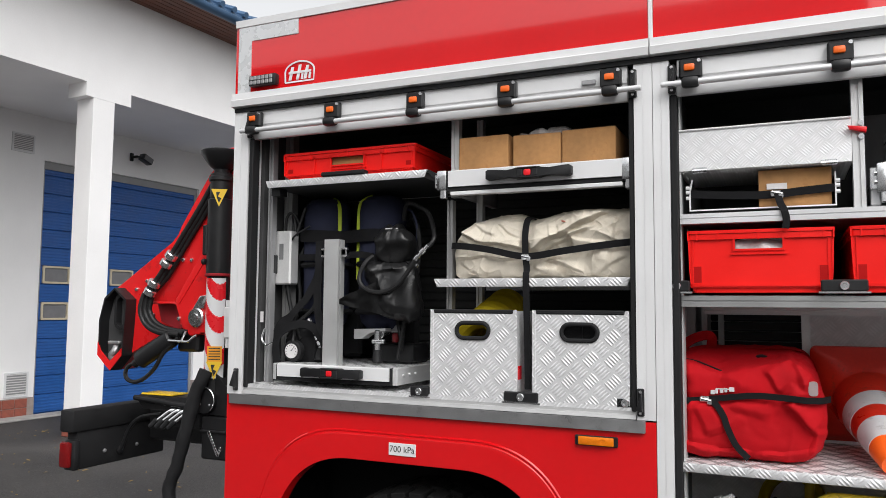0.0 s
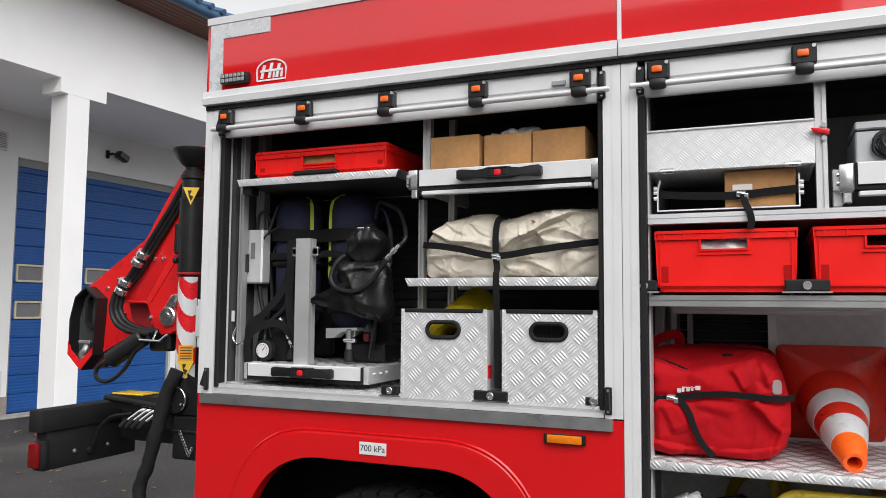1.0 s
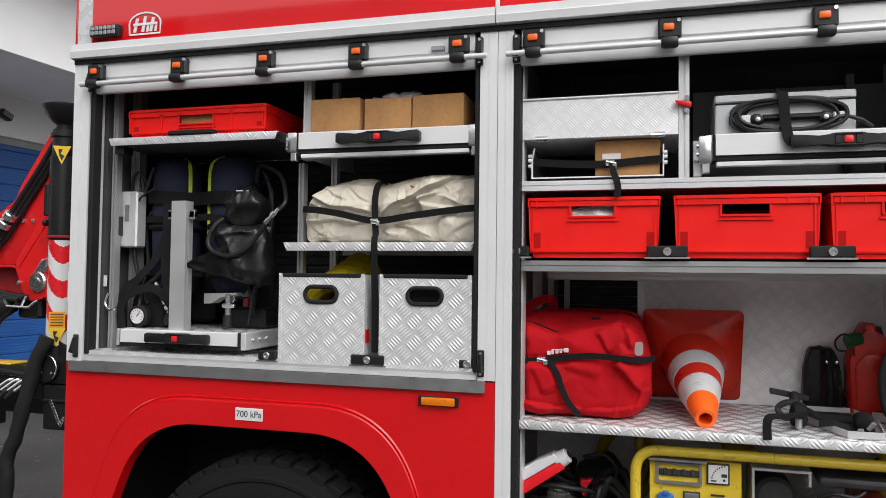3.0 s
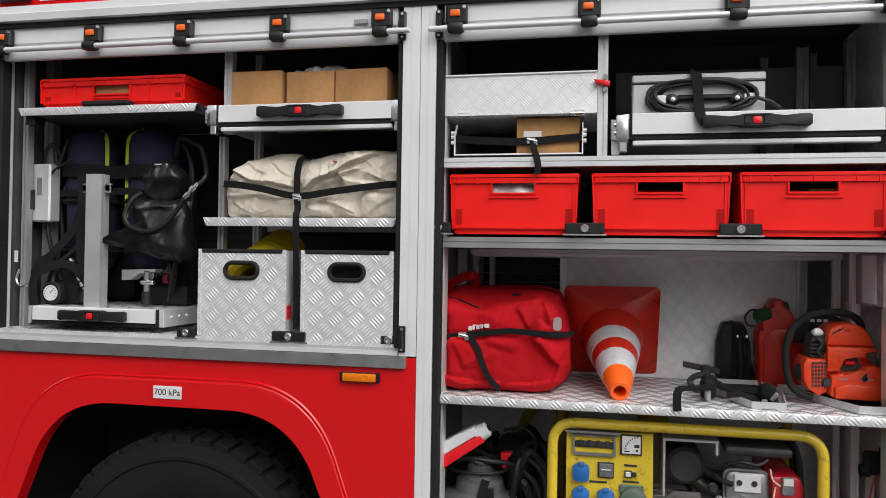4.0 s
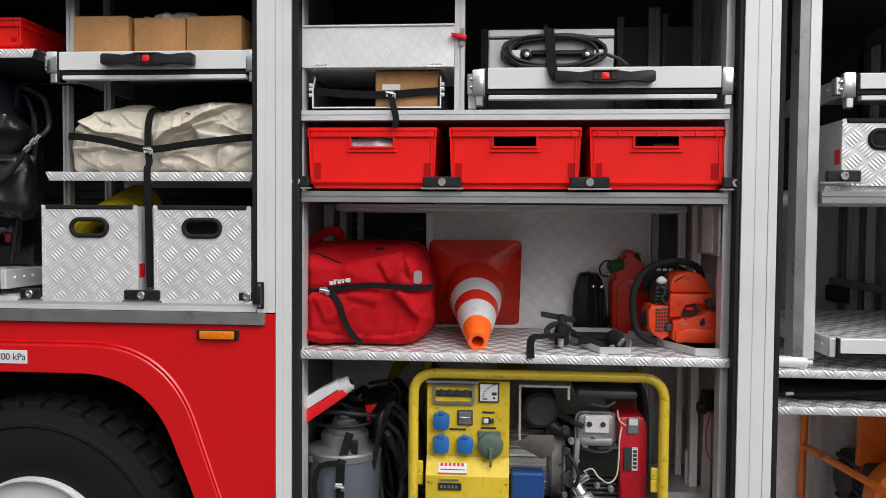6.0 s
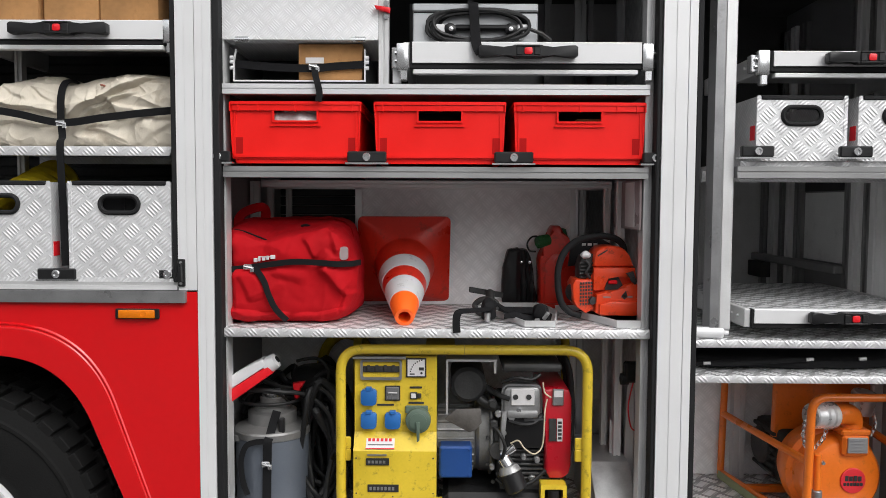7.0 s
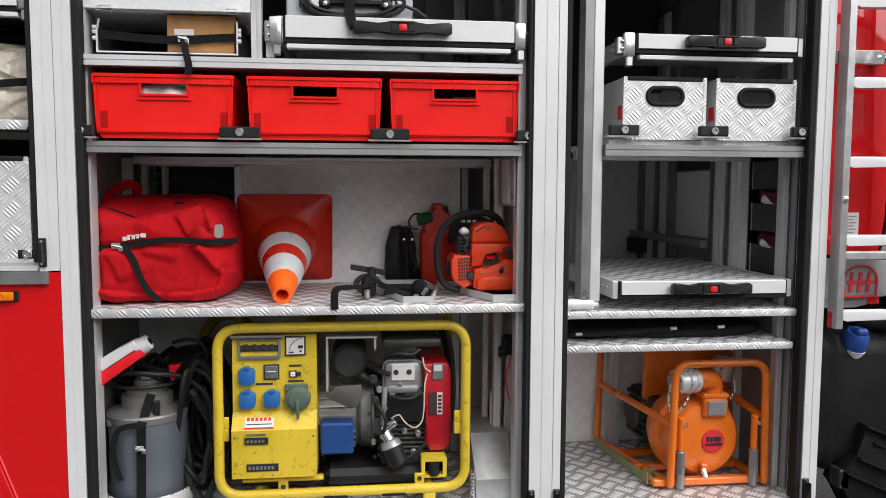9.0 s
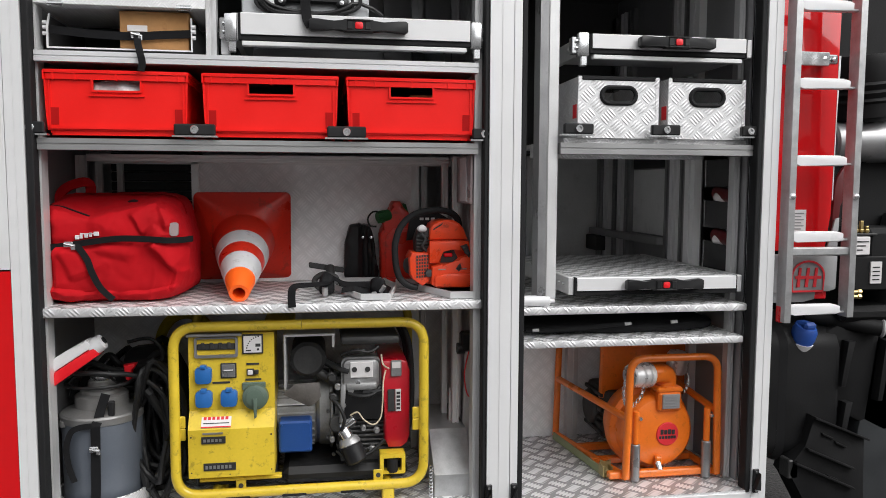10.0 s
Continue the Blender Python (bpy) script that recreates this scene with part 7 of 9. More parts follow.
cyl(bm, (1.058, 0.118, 1.242), (1.072, 0.112, 1.244), 0.006, n=8, m=1, b=0.001)
single("tool_pouch", bm, [CLOTH_B, CAST], "black straps and pouches with bright buckles in the small tray", "pouch", base=(1.02, 0.2, 1.233))
bm = B()
vs = box(bm, 0.850, 0.975, 0.36, 0.372, 1.292, 1.312, 0.003)
for v in vs:
    v.co.z += (0.91 - v.co.x) * 0.20
    v.co.y += (v.co.x - 0.85) * 0.3
tube(bm, spline([(0.870, 0.33, 1.262), (0.90, 0.32, 1.285), (0.945, 0.32, 1.272), (0.935, 0.31, 1.245), (0.89, 0.31, 1.236)], closed=True), 0.010, 10, closed=True)
cyl(bm, (0.925, 0.33, 1.262), (0.925, 0.38, 1.305), 0.016, n=12, b=0.003)
box(bm, 0.885, 0.945, 0.30, 0.34, 1.232, 1.246, 0.003)
single("lashing_tool", bm, CAST_D, "dark metal lashing tool lying behind the tray", "tool", base=(0.91, 0.34, 1.229))
jug = thing("blade_cover", "black saw cover standing against the back panel", "cover", (1.05, 0.56, 1.229))
bm = B()
vs = blob(bm, 0.976, 1.118, 0.535, 0.594, 1.230, 1.452, 5.0, (64, 40))
for v in vs:
    f = (v.co.z - 1.23) / 0.222
    v.co.x += 0.022 * f * f * max(0, (1.03 - v.co.x) / 0.055) - 0.030 * f * max(0, (v.co.x - 1.06) / 0.05)
    v.co.z -= 0.012 * f * max(0, (v.co.x - 1.03) / 0.08)
    if v.co.y < 0.56 and v.co.x > 1.035:
        v.co.y += 0.005 * math.cos(v.co.x * 2 * math.pi / 0.0165) - 0.012
crease(bm, vs, 0.006, 14, 2.2, (1.6, 1, 0.5))
part("shell", bm, BLACK, jug)
bm = B()
for x in (1.050, 1.082):
    lathe(bm, [(0.006, 0), (0.005, 0.003), (0.001, 0.004)], (x, 0.521, 1.400), (0, -1, 0), 10)
pieces("rivet", bm, CHROME, jug)
can = thing("fuel_can", "red plastic fuel can with a green spout", "can", (1.20, 0.5, 1.229))
bm = B()
prism(bm, [(1.118, 1.23), (1.112, 1.41), (1.118, 1.432), (1.138, 1.455), (1.150, 1.480), (1.154, 1.522), (1.164, 1.538), (1.188, 1.538), (1.200, 1.522), (1.207, 1.49), (1.222, 1.455), (1.255, 1.435), (1.264, 1.40), (1.262, 1.23)], "y", 0.475, 0.585, bevel=0.014)
body = part("body", bm, CONE_R, can)
bm = B()
prism(bm, [(1.130, 1.25), (1.130, 1.40), (1.160, 1.435), (1.215, 1.435), (1.245, 1.40), (1.245, 1.25)], "y", 0.468, 0.48, bevel=0.006)
part("side_panel", bm, CONE_R, body)
bm = B()
cyl(bm, (1.102, 0.47, 1.478), (1.150, 0.49, 1.486), 0.022, n=18, b=0.004)
for k in range(10):
    a = k * 0.628
    cyl(bm, (1.104, 0.47 + 0.0215 * math.cos(a), 1.478 + 0.0215 * math.sin(a)), (1.130, 0.48 + 0.0215 * math.cos(a), 1.482 + 0.0215 * math.sin(a)), 0.0028, n=5)
part("cap", bm, GREEN, can, "ribbed green cap")
bm = B()
lathe(bm, [(0.022, 0.0), (0.024, 0.03), (0.018, 0.05), (0.014, 0.075), (0.004, 0.08)], (1.208, 0.50, 1.450), (-0.12, 0, 1), 18)
part("spout", bm, GREEN, can, "green spout")
bm = B()
tube(bm, spline([(1.102, 0.465, 1.500), (1.082, 0.46, 1.497), (1.066, 0.46, 1.474), (1.074, 0.46, 1.448), (1.098, 0.46, 1.444)]), 0.0035, 6)
part("loop", bm, HOSE, can)

# generator
gen = thing("generator", "yellow framed petrol generator with a socket panel", "generator", (0.825, 0.33, 0.545))
gl, gr, gb, gt = 0.429, 1.228, 0.600, 1.148
for y in (0.10, 0.56):
    bm = B()
    tube(bm, bend([((gl + gr) / 2, y, gt), (gl, y, gt), (gl, y, gb), (gr, y, gb), (gr, y, gt), ((gl + gr) / 2 + 0.001, y, gt)], 0.075, 7), 0.0165, 14)
    part("frame_loop", bm, YELLOW, gen, "yellow tubular frame")
bm = B()
for x in (gl + 0.12, gr - 0.12):
    tube(bm, [(x, 0.10, gb), (x, 0.56, gb)], 0.014, 10)
    box(bm, x - 0.02, x + 0.02, 0.09, 0.57, 0.546, 0.590, 0.004)
box(bm, 0.50, 0.76, 0.100, 0.13, 0.640, 0.652, 0.003)
for x, z in ((0.63, 0.612), (1.075, 0.622)):
    box(bm, x - 0.016, x + 0.016, 0.098, 0.104, z - 0.012, z + 0.03, 0.002)
    lathe(bm, [(0.008, 0), (0.008, 0.002)], (x, 0.098, z + 0.012), (0, -1, 0), 12, m=1)
for z in (0.80, 0.84):
    box(bm, gr - 0.038, gr - 0.012, 0.100, 0.106, z - 0.02, z + 0.02, 0.003)
    box(bm, gl + 0.012, gl + 0.032, 0.100, 0.106, z - 0.02, z + 0.02, 0.003)
ring(bm, rrect(1.125, 0.665, 0.085, 0.07, 0.004), rrect(1.125, 0.662, 0.060, 0.045, 0.004), "y", 0.11, 0.16)
box(bm, 0.70, 0.80, 0.20, 0.40, 1.118, 1.138, 0.003)
pieces("bracket", bm, [YELLOW, CAST_D], gen)
bm = B()
cyl(bm, (1.125, 0.12, 0.636), (1.125, 0.12, 0.68), 0.018, n=14)
for x in (0.62, 0.80, 0.99):
    box(bm, x - 0.04, x + 0.04, 0.086, 0.12, 0.582, 0.596, 0.003)
pieces("rubber_mount", bm, RUBBER, gen)
# control panel
bm = B()
prism(bm, [(0.118, 1.122), (0.118, 0.872), (0.072, 0.822), (0.068, 0.667), (0.30, 0.667), (0.30, 1.122)], "x", 0.472, 0.740, bevel=0.003)
pan = part("control_box", bm, YELLOW, gen, "yellow control box")
bm = B()
box(bm, 0.468, 0.640, 0.094, 0.118, 1.116, 1.124, 0.002)
ring(bm, rrect(0.559, 1.078, 0.135, 0.066, 0.008), rrect(0.559, 1.080, 0.120, 0.052, 0.006), "y", 0.108, 0.117)
box(bm, 0.50, 0.618, 0.111, 0.117, 1.070, 1.090, 0.002, m=1)
for k in range(4):
    box(bm, 0.512 + k * 0.027, 0.524 + k * 0.027, 0.106, 0.112, 1.074, 1.094, 0.002, m=1)
part("breaker_window", bm, [STEEL, CAST_D], pan, "grey breaker window")
bm = B()
box(bm, 0.640, 0.706, 0.110, 0.117, 1.054, 1.118, 0.002)
box(bm, 0.645, 0.701, 0.1075, 0.110, 1.059, 1.113, m=1)
for k in range(8):
    a = radians(100 + k * 10)
    box(bm, 0.698 + 0.045 * math.cos(a) - 0.001, 0.698 + 0.045 * math.cos(a) + 0.003, 0.1065, 0.1075, 1.066 + 0.045 * math.sin(a) - 0.001, 1.066 + 0.045 * math.sin(a) + 0.003)
box(bm, 0.682, 0.698, 0.1065, 0.1075, 1.078, 1.088)
lathe(bm, [(0.004, 0), (0.004, 0.001)], (0.690, 0.1075, 1.069), (0, -1, 0), 10)
box(bm, 0.652, 0.668, 0.1065, 0.1075, 1.064, 1.068)
part("meter", bm, [CAST_D, PAPER], pan, "white dial meter in a black frame")
for x, z in ((0.519, 0.990), (0.519, 0.913), (0.597, 0.913)):
    bm = B()
    prism(bm, rrect(x, z, 0.050, 0.052, 0.010, 5), "y", 0.096, 0.117, bevel=0.003)
    box(bm, x - 0.026, x + 0.026, 0.108, 0.117, z - 0.012, z + 0.020, 0.002)
    box(bm, x - 0.010, x + 0.010, 0.092, 0.112, z + 0.022, z + 0.034, 0.002)
    sk = part("socket", bm, BLUE_P, pan, "blue socket with a closed flap")
bm = B()
box(bm, 0.571, 0.621, 0.112, 0.117, 0.976, 1.026, 0.002)
box(bm, 0.575, 0.617, 0.108, 0.113, 0.980, 1.022, 0.002, m=1)
box(bm, 0.581, 0.611, 0.104, 0.109, 1.002, 1.005, 0.001, m=2)
box(bm, 0.653, 0.677, 0.108, 0.117, 0.983, 1.005, 0.002)
box(bm, 0.656, 0.672, 0.105, 0.109, 0.986, 1.002, 0.002, m=2)
box(bm, 0.677, 0.690, 0.106, 0.117, 0.987, 1.001, 0.002)
for x0, x1, z in ((0.545, 0.600, 0.962), (0.648, 0.698, 0.969), (0.652, 0.692, 1.020)):
    box(bm, x0, x1, 0.1155, 0.118, z - 0.003, z + 0.003)
pieces("switch", bm, [CAST_D, STEEL, PAPER], pan)
bm = B()
lathe(bm, [(0.040, 0.0), (0.042, 0.006), (0.040, 0.026), (0.030, 0.030), (0.012, 0.032)], (0.680, 0.117, 0.915), (0, -1, 0), 32)
box(bm, 0.638, 0.712, 0.108, 0.117, 0.935, 0.961, 0.003)
lathe(bm, [(0.028, 0.0), (0.028, 0.004), (0.022, 0.005)], (0.680, 0.087, 0.915), (0, -1, 0), 24)
prism(bm, [(0.673, 0.915), (0.687, 0.915), (0.685, 0.855), (0.677, 0.850)], "y", 0.074, 0.084, bevel=0.003)
part("large_socket", bm, GREEN_P, pan, "grey-green round socket with a lever")
# stickers and plates on the slanted and lower fronts
bm = B()
sl = Matrix.Translation((0.558, 0.0905, 0.842)) @ pose(0, 0, 0, 42.6, 0, 0)
vs = box(bm, -0.046, 0.046, -0.022, 0.022, -0.001, 0.0015)
vs += box(bm, -0.046, 0.046, -0.022, -0.018, 0.0015, 0.0022, m=1)
for k in range(6):
    vs += box(bm, -0.040 + k * 0.0135, -0.031 + k * 0.0135, 0.006, 0.017, 0.0015, 0.0022, m=1)
vs += box(bm, -0.040, 0.040, -0.008, -0.005, 0.0015, 0.0022, m=2)
for v in set(vs):
    v.co = sl @ v.co
part("sticker", bm, [PAPER, INK_R, INK], pan, "white sticker with red marks")
bm = B()
for x0, x1, z0, z1 in ((0.514, 0.588, 0.778, 0.800), (0.519, 0.619, 0.690, 0.714)):
    box(bm, x0, x1, 0.066, 0.0705, z0, z1)
    n = int((x1 - x0) / 0.012) - 1
    for k in range(n):
        box(bm, x0 + 0.006 + k * 0.012, x0 + 0.014 + k * 0.012, 0.0652, 0.066, z0 + 0.006, z1 - 0.007, m=1)
box(bm, 0.518, 0.58, 0.0665, 0.071, 0.808, 0.813, m=1)
for x, z in ((0.482, 0.80), (0.482, 0.685), (0.730, 0.80), (0.730, 0.685), (0.60, 0.675)):
    lathe(bm, [(0.003, 0), (0.002, 0.002)], (x, 0.0695, z), (0, -1, 0), 8, m=2)
pieces("name_plate", bm, [INK, STEEL, CAST_D], pan, "black name plates")
# alternator and engine
bm = B()
cyl(bm, (0.72, 0.33, 0.79), (0.96, 0.33, 0.79), 0.108, n=32, b=0.01)
lathe(bm, [(0.09, 0), (0.122, 0.006), (0.132, 0.016), (0.134, 0.05), (0.145, 0.053), (0.145, 0.06), (0.12, 0.068)], (0.868, 0.33, 0.81), (1, 0, 0), 36)
part("alternator", bm, material("dull_cast_housing", (0.24, 0.24, 0.235), 0.5, 0.5, 0.3, 16, 0.4, 140), gen, "cast aluminium alternator")
fin0 = None
for k in range(13):
    ang = radians(-30 + k * 15)
    if fin0 is None:
        bm = B()
        box(bm, 0.742, 0.866, -0.0035, 0.0035, 0.104, 0.115, 0.001)
        for v in bm.verts:
            v.co = Matrix.Translation((0, 0.33, 0.79)) @ Matrix.Rotation(ang, 4, "X") @ v.co
        fin0 = part("fin", bm, CAST, gen)
    else:
        share(fin0, gen, Matrix.Translation((0, 0, 0.245)) @ Matrix.Rotation(radians(k * 15), 4, "X") @ Matrix.Translation((0, 0, -0.245)))
bm = B()
box(bm, 0.748, 0.858, 0.16, 0.25, 0.702, 0.809, 0.006)
for x in (0.758, 0.848):
    for z in (0.712, 0.799):
        lathe(bm, [(0.004, 0), (0.003, 0.003)], (x, 0.16, z), (0, -1, 0), 8)
part("terminal_box", bm, BLUE_B, gen, "blue terminal box")
bm = B()
for x0, x1, z0, z1 in ((0.770, 0.936, 1.104, 1.112), (0.770, 0.777, 0.93, 1.104), (0.926, 0.934, 1.066, 1.104)):
    box(bm, x0, x1, 0.12, 0.30, z0, z1, 0.001)
part("heat_shield", bm, SILL, gen, "bent aluminium heat shield")
bm = B()
prism(bm, [(0.765, 0.908), (0.804, 0.942), (0.884, 0.945), (0.889, 0.897), (0.868, 0.872), (0.848, 0.864)], "y", 0.14, 0.146, bevel=0.002)
part("deflector", bm, material("heat_browned_plate", (0.15, 0.138, 0.128), 0.5, 0.5, 0.4, 16, 0.1, 140), gen, "heat-browned deflector plate")
bm = B()
cyl(bm, (0.846, 0.20, 1.008), (0.846, 0.45, 1.008), 0.060, n=32, b=0.012)
tube(bm, spline([(0.862, 0.24, 0.975), (0.90, 0.225, 0.945), (0.945, 0.215, 0.928), (0.985, 0.22, 0.925)]), 0.017, 12)
tube(bm, spline([(0.90, 0.26, 0.99), (0.93, 0.25, 0.975), (0.965, 0.24, 0.965)]), 0.013, 10)
part("silencer", bm, CAST_D, gen, "sooty round silencer")
bm = B()
box(bm, 0.95, 1.12, 0.18, 0.46, 0.82, 0.94, 0.015, seg=2)
box(bm, 0.94, 1.15, 0.20, 0.46, 0.67, 0.80, 0.02, seg=2)
box(bm, 0.955, 1.15, 0.12, 0.40, 1.07, 1.10, 0.012, seg=2)
pieces("engine_block", bm, CAST_D, gen, "black engine block")
bm = B()
box(bm, 0.960, 1.098, 0.160, 0.185, 0.805, 0.922, 0.006, seg=2)
part("cylinder_shroud", bm, BLACK, gen, "plain black cylinder shroud")
bm = B()
prism(bm, [(0.948, 0.80), (0.955, 0.93), (0.975, 0.935), (0.968, 0.87), (0.962, 0.80)], "y", 0.150, 0.20, bevel=0.006)
cyl(bm, (0.988, 0.165, 0.908), (0.988, 0.148, 0.908), 0.010, n=6, b=0.001)
pieces("cylinder_head", bm, CAST, gen, "cast cylinder head edge")
bm = B()
for k in range(7):
    box(bm, 0.97, 1.14, 0.185, 0.205, 0.690 + k * 0.016, 0.698 + k * 0.016, 0.002)
box(bm, 0.955, 1.14, 0.175, 0.205, 0.80, 0.835, 0.006)
prism(bm, [(0.955, 0.64), (1.15, 0.64), (1.16, 0.70), (0.95, 0.70)], "y", 0.19, 0.44)
cyl(bm, (0.945, 0.20, 0.79), (0.945, 0.17, 0.79), 0.03, n=14, b=0.004)
for k in range(8):
    lathe(bm, [(0.007, 0), (0.006, 0.006)], (0.93 + 0.02 * math.sin(k * 2.3), 0.195, 0.68 + 0.03 * k), (0, -1, 0), 8)
part("crankcase", bm, material("dull_crankcase_alloy", (0.11, 0.11, 0.11), 0.5, 0.6, 0.4, 22, 0.5, 140), gen, "ribbed cast crankcase")
bm = B()
prism(bm, rrect(1.024, 0.962, 0.125, 0.105, 0.022), "y", 0.155, 0.24, bevel=0.012)
ring(bm, rrect(1.024, 0.962, 0.136, 0.114, 0.024), rrect(1.024, 0.962, 0.120, 0.098, 0.018), "y", 0.172, 0.184)
box(bm, 0.972, 1.076, 0.146, 0.158, 0.910, 0.936, 0.008, seg=2)
part("valve_cover", bm, CAST, gen, "bright cast valve cover")
bm = B()
box(bm, 0.985, 1.063, 0.148, 0.154, 0.952, 1.008, 0.004)
for x in (1.000, 1.044):
    lathe(bm, [(0.009, 0), (0.009, 0.003)], (x, 0.148, 0.982), (0, -1, 0), 10, m=1)
part("air_filter_label", bm, [PAPER, CAST_D], gen)
bm = B()
prism(bm, [(1.088, 1.008), (1.160, 1.012), (1.178, 1.004), (1.187, 0.975), (1.187, 0.75), (1.180, 0.722), (1.160, 0.706), (1.115, 0.706), (1.100, 0.735), (1.098, 0.90)], "y", 0.15, 0.46, bevel=0.010)
shr = part("shroud", bm, ENG_R, gen, "red engine fan shroud")
bm = B()
box(bm, 1.122, 1.158, 0.140, 0.150, 0.955, 1.010, 0.003)
box(bm, 1.126, 1.154, 0.137, 0.141, 0.985, 1.006, m=1)
box(bm, 1.112, 1.135, 0.144, 0.151, 0.835, 0.91, m=2)
box(bm, 1.138, 1.156, 0.144, 0.151, 0.835, 0.91, m=1)
for k in range(5):
    box(bm, 1.141, 1.153, 0.1425, 0.144, 0.842 + k * 0.013, 0.850 + k * 0.013, m=2)
pieces("switch_plate", bm, [STEEL, PAPER, CAST_D], shr, "plates with unreadable print")
bm = B()
tube(bm, spline([(1.105, 0.15, 0.975), (1.095, 0.13, 0.94), (1.092, 0.125, 0.87), (1.085, 0.125, 0.82), (1.06, 0.12, 0.80), (1.03, 0.13, 0.815), (1.01, 0.14, 0.838), (0.985, 0.15, 0.825)]), 0.0026, 8)
tube(bm, spline([(1.09, 0.15, 1.03), (1.095, 0.135, 1.0), (1.115, 0.13, 0.985)]), 0.0028, 8)
pieces("fuel_line", bm, BEIGE, gen, "pale fuel line")
bm = B()
cyl(bm, (0.983, 0.14, 0.732), (1.008, 0.128, 0.672), 0.037, n=24, b=0.006)
tube(bm, spline([(1.098, 0.135, 0.912), (1.06, 0.135, 0.908), (1.03, 0.14, 0.904)]), 0.008, 8)
cyl(bm, (0.985, 0.139, 0.728), (0.976, 0.144, 0.752), 0.038, 0.032, n=24, b=0.004, m=1)
pieces("oil_filter", bm, [BLACK, CAST], gen, "black oil filter")
bm = B()
cyl(bm, (0.955, 0.15, 0.785), (1.0, 0.145, 0.815), 0.014, n=12, b=0.002)
cyl(bm, (0.978, 0.14, 0.75), (0.96, 0.15, 0.778), 0.022, n=14, b=0.003)
lathe(bm, [(0.010, 0), (0.008, 0.008)], (1.012, 0.155, 0.935), (0, -1, 0), 8)
pieces("fitting", bm, CHROME, gen)
bm = B()
tube(bm, spline([(1.165, 0.30, 1.12), (1.195, 0.28, 1.05), (1.205, 0.27, 0.95), (1.205, 0.27, 0.82), (1.19, 0.28, 0.70)]), 0.011, 8)
tube(bm, spline([(1.15, 0.33, 1.12), (1.185, 0.31, 1.05), (1.193, 0.30, 0.95), (1.193, 0.30, 0.84)]), 0.011, 8)
box(bm, 0.76, 1.18, 0.14, 0.50, 0.60, 0.655, 0.02)
box(bm, 0.48, 0.74, 0.14, 0.50, 0.61, 0.684, 0.01)
pieces("hose", bm, HOSE, gen)

for pts, r in ((((0.93, 0.15, 0.88), (0.95, 0.13, 0.86), (0.965, 0.125, 0.82), (0.955, 0.13, 0.78)), 0.006), (((0.98, 0.15, 0.90), (1.02, 0.13, 0.895), (1.06, 0.13, 0.90), (1.085, 0.14, 0.92)), 0.007), (((0.93, 0.18, 0.99), (0.95, 0.15, 0.985), (0.98, 0.15, 0.975)), 0.009), (((0.94, 0.16, 0.70), (0.98, 0.13, 0.685), (1.05, 0.13, 0.70), (1.10, 0.14, 0.74)), 0.006), (((1.08, 0.14, 1.06), (1.05, 0.13, 1.045), (1.0, 0.13, 1.05), (0.955, 0.15, 1.03)), 0.006)):
    bm = B()
    tube(bm, spline(pts), r, 8)
    part("engine_pipe", bm, HOSE, gen, "black engine pipe")
for x, z, r in ((0.925, 0.955, 0.016), (0.945, 0.92, 0.012), (0.93, 0.885, 0.014), (0.965, 0.858, 0.010), (0.99, 0.79, 0.013), (1.03, 0.775, 0.010), (1.075, 0.765, 0.011), (0.925, 0.74, 0.010), (1.06, 0.70, 0.012)):
    bm = B()
    lathe(bm, [(r, 0), (r, 0.010), (r * 0.7, 0.014), (r * 0.7, 0.022)], (x, 0.175, z), (0, -1, 0), 12)
    part("engine_fitting", bm, CAST_D if r > 0.0125 else CAST, gen)

# vacuum cleaner, hand lamp, hose
vac = thing("wet_vacuum", "grey drum wet vacuum with a cast lid and strap", "vacuum", (0.172, 0.25, 0.545))
bm = B()
lathe(bm, [(0.118, 0.0), (0.122, 0.01), (0.124, 0.283), (0.122, 0.288)], (0.172, 0.25, 0.545), (0, 0, 1), 40)
part("drum", bm, VAC, vac)
bm = B()
lathe(bm, [(0.124, 0.284), (0.128, 0.286), (0.129, 0.306), (0.124, 0.312), (0.092, 0.321), (0.083, 0.326), (0.082, 0.363), (0.077, 0.365), (0.066, 0.370), (0.064, 0.381), (0.05, 0.387), (0.042, 0.389), (0.042, 0.407), (0.036, 0.411)], (0.172, 0.25, 0.545), (0, 0, 1), 40)
cyl(bm, (0.075, 0.18, 0.82), (0.075, 0.18, 0.84), 0.016, n=12, b=0.002)
part("lid", bm, material("dull_vacuum_lid", (0.25, 0.247, 0.243), 0.42, 0.5, 0.2, 14, 0.3, 120), vac, "cast aluminium lid")
bm = B()
lathe(bm, [(0.036, 0.40), (0.036, 0.425), (0.030, 0.43)], (0.172, 0.25, 0.545), (0, 0, 1), 24)
part("collar", bm, CHROME, vac)
bm = B()
tube(bm, [Vector((0.168 + 0.105 * math.cos(a), 0.25 + 0.09 * math.sin(a), 0.950 + 0.004 * math.sin(a))) for a in [radians(12 * k) for k in range(30)]], 0.006, 8, closed=True)
tube(bm, spline([(0.09, 0.2, 0.96), (0.12, 0.17, 0.985), (0.17, 0.165, 0.99), (0.215, 0.18, 0.975), (0.235, 0.20, 0.95)]), 0.004, 8)
pieces("carry_ring", bm, HOSE, vac, "black carry ring")
bm = B()
box(bm, 0.215, 0.235, 0.145, 0.165, 0.835, 0.905, 0.004)
part("clasp", bm, BLACK, vac)
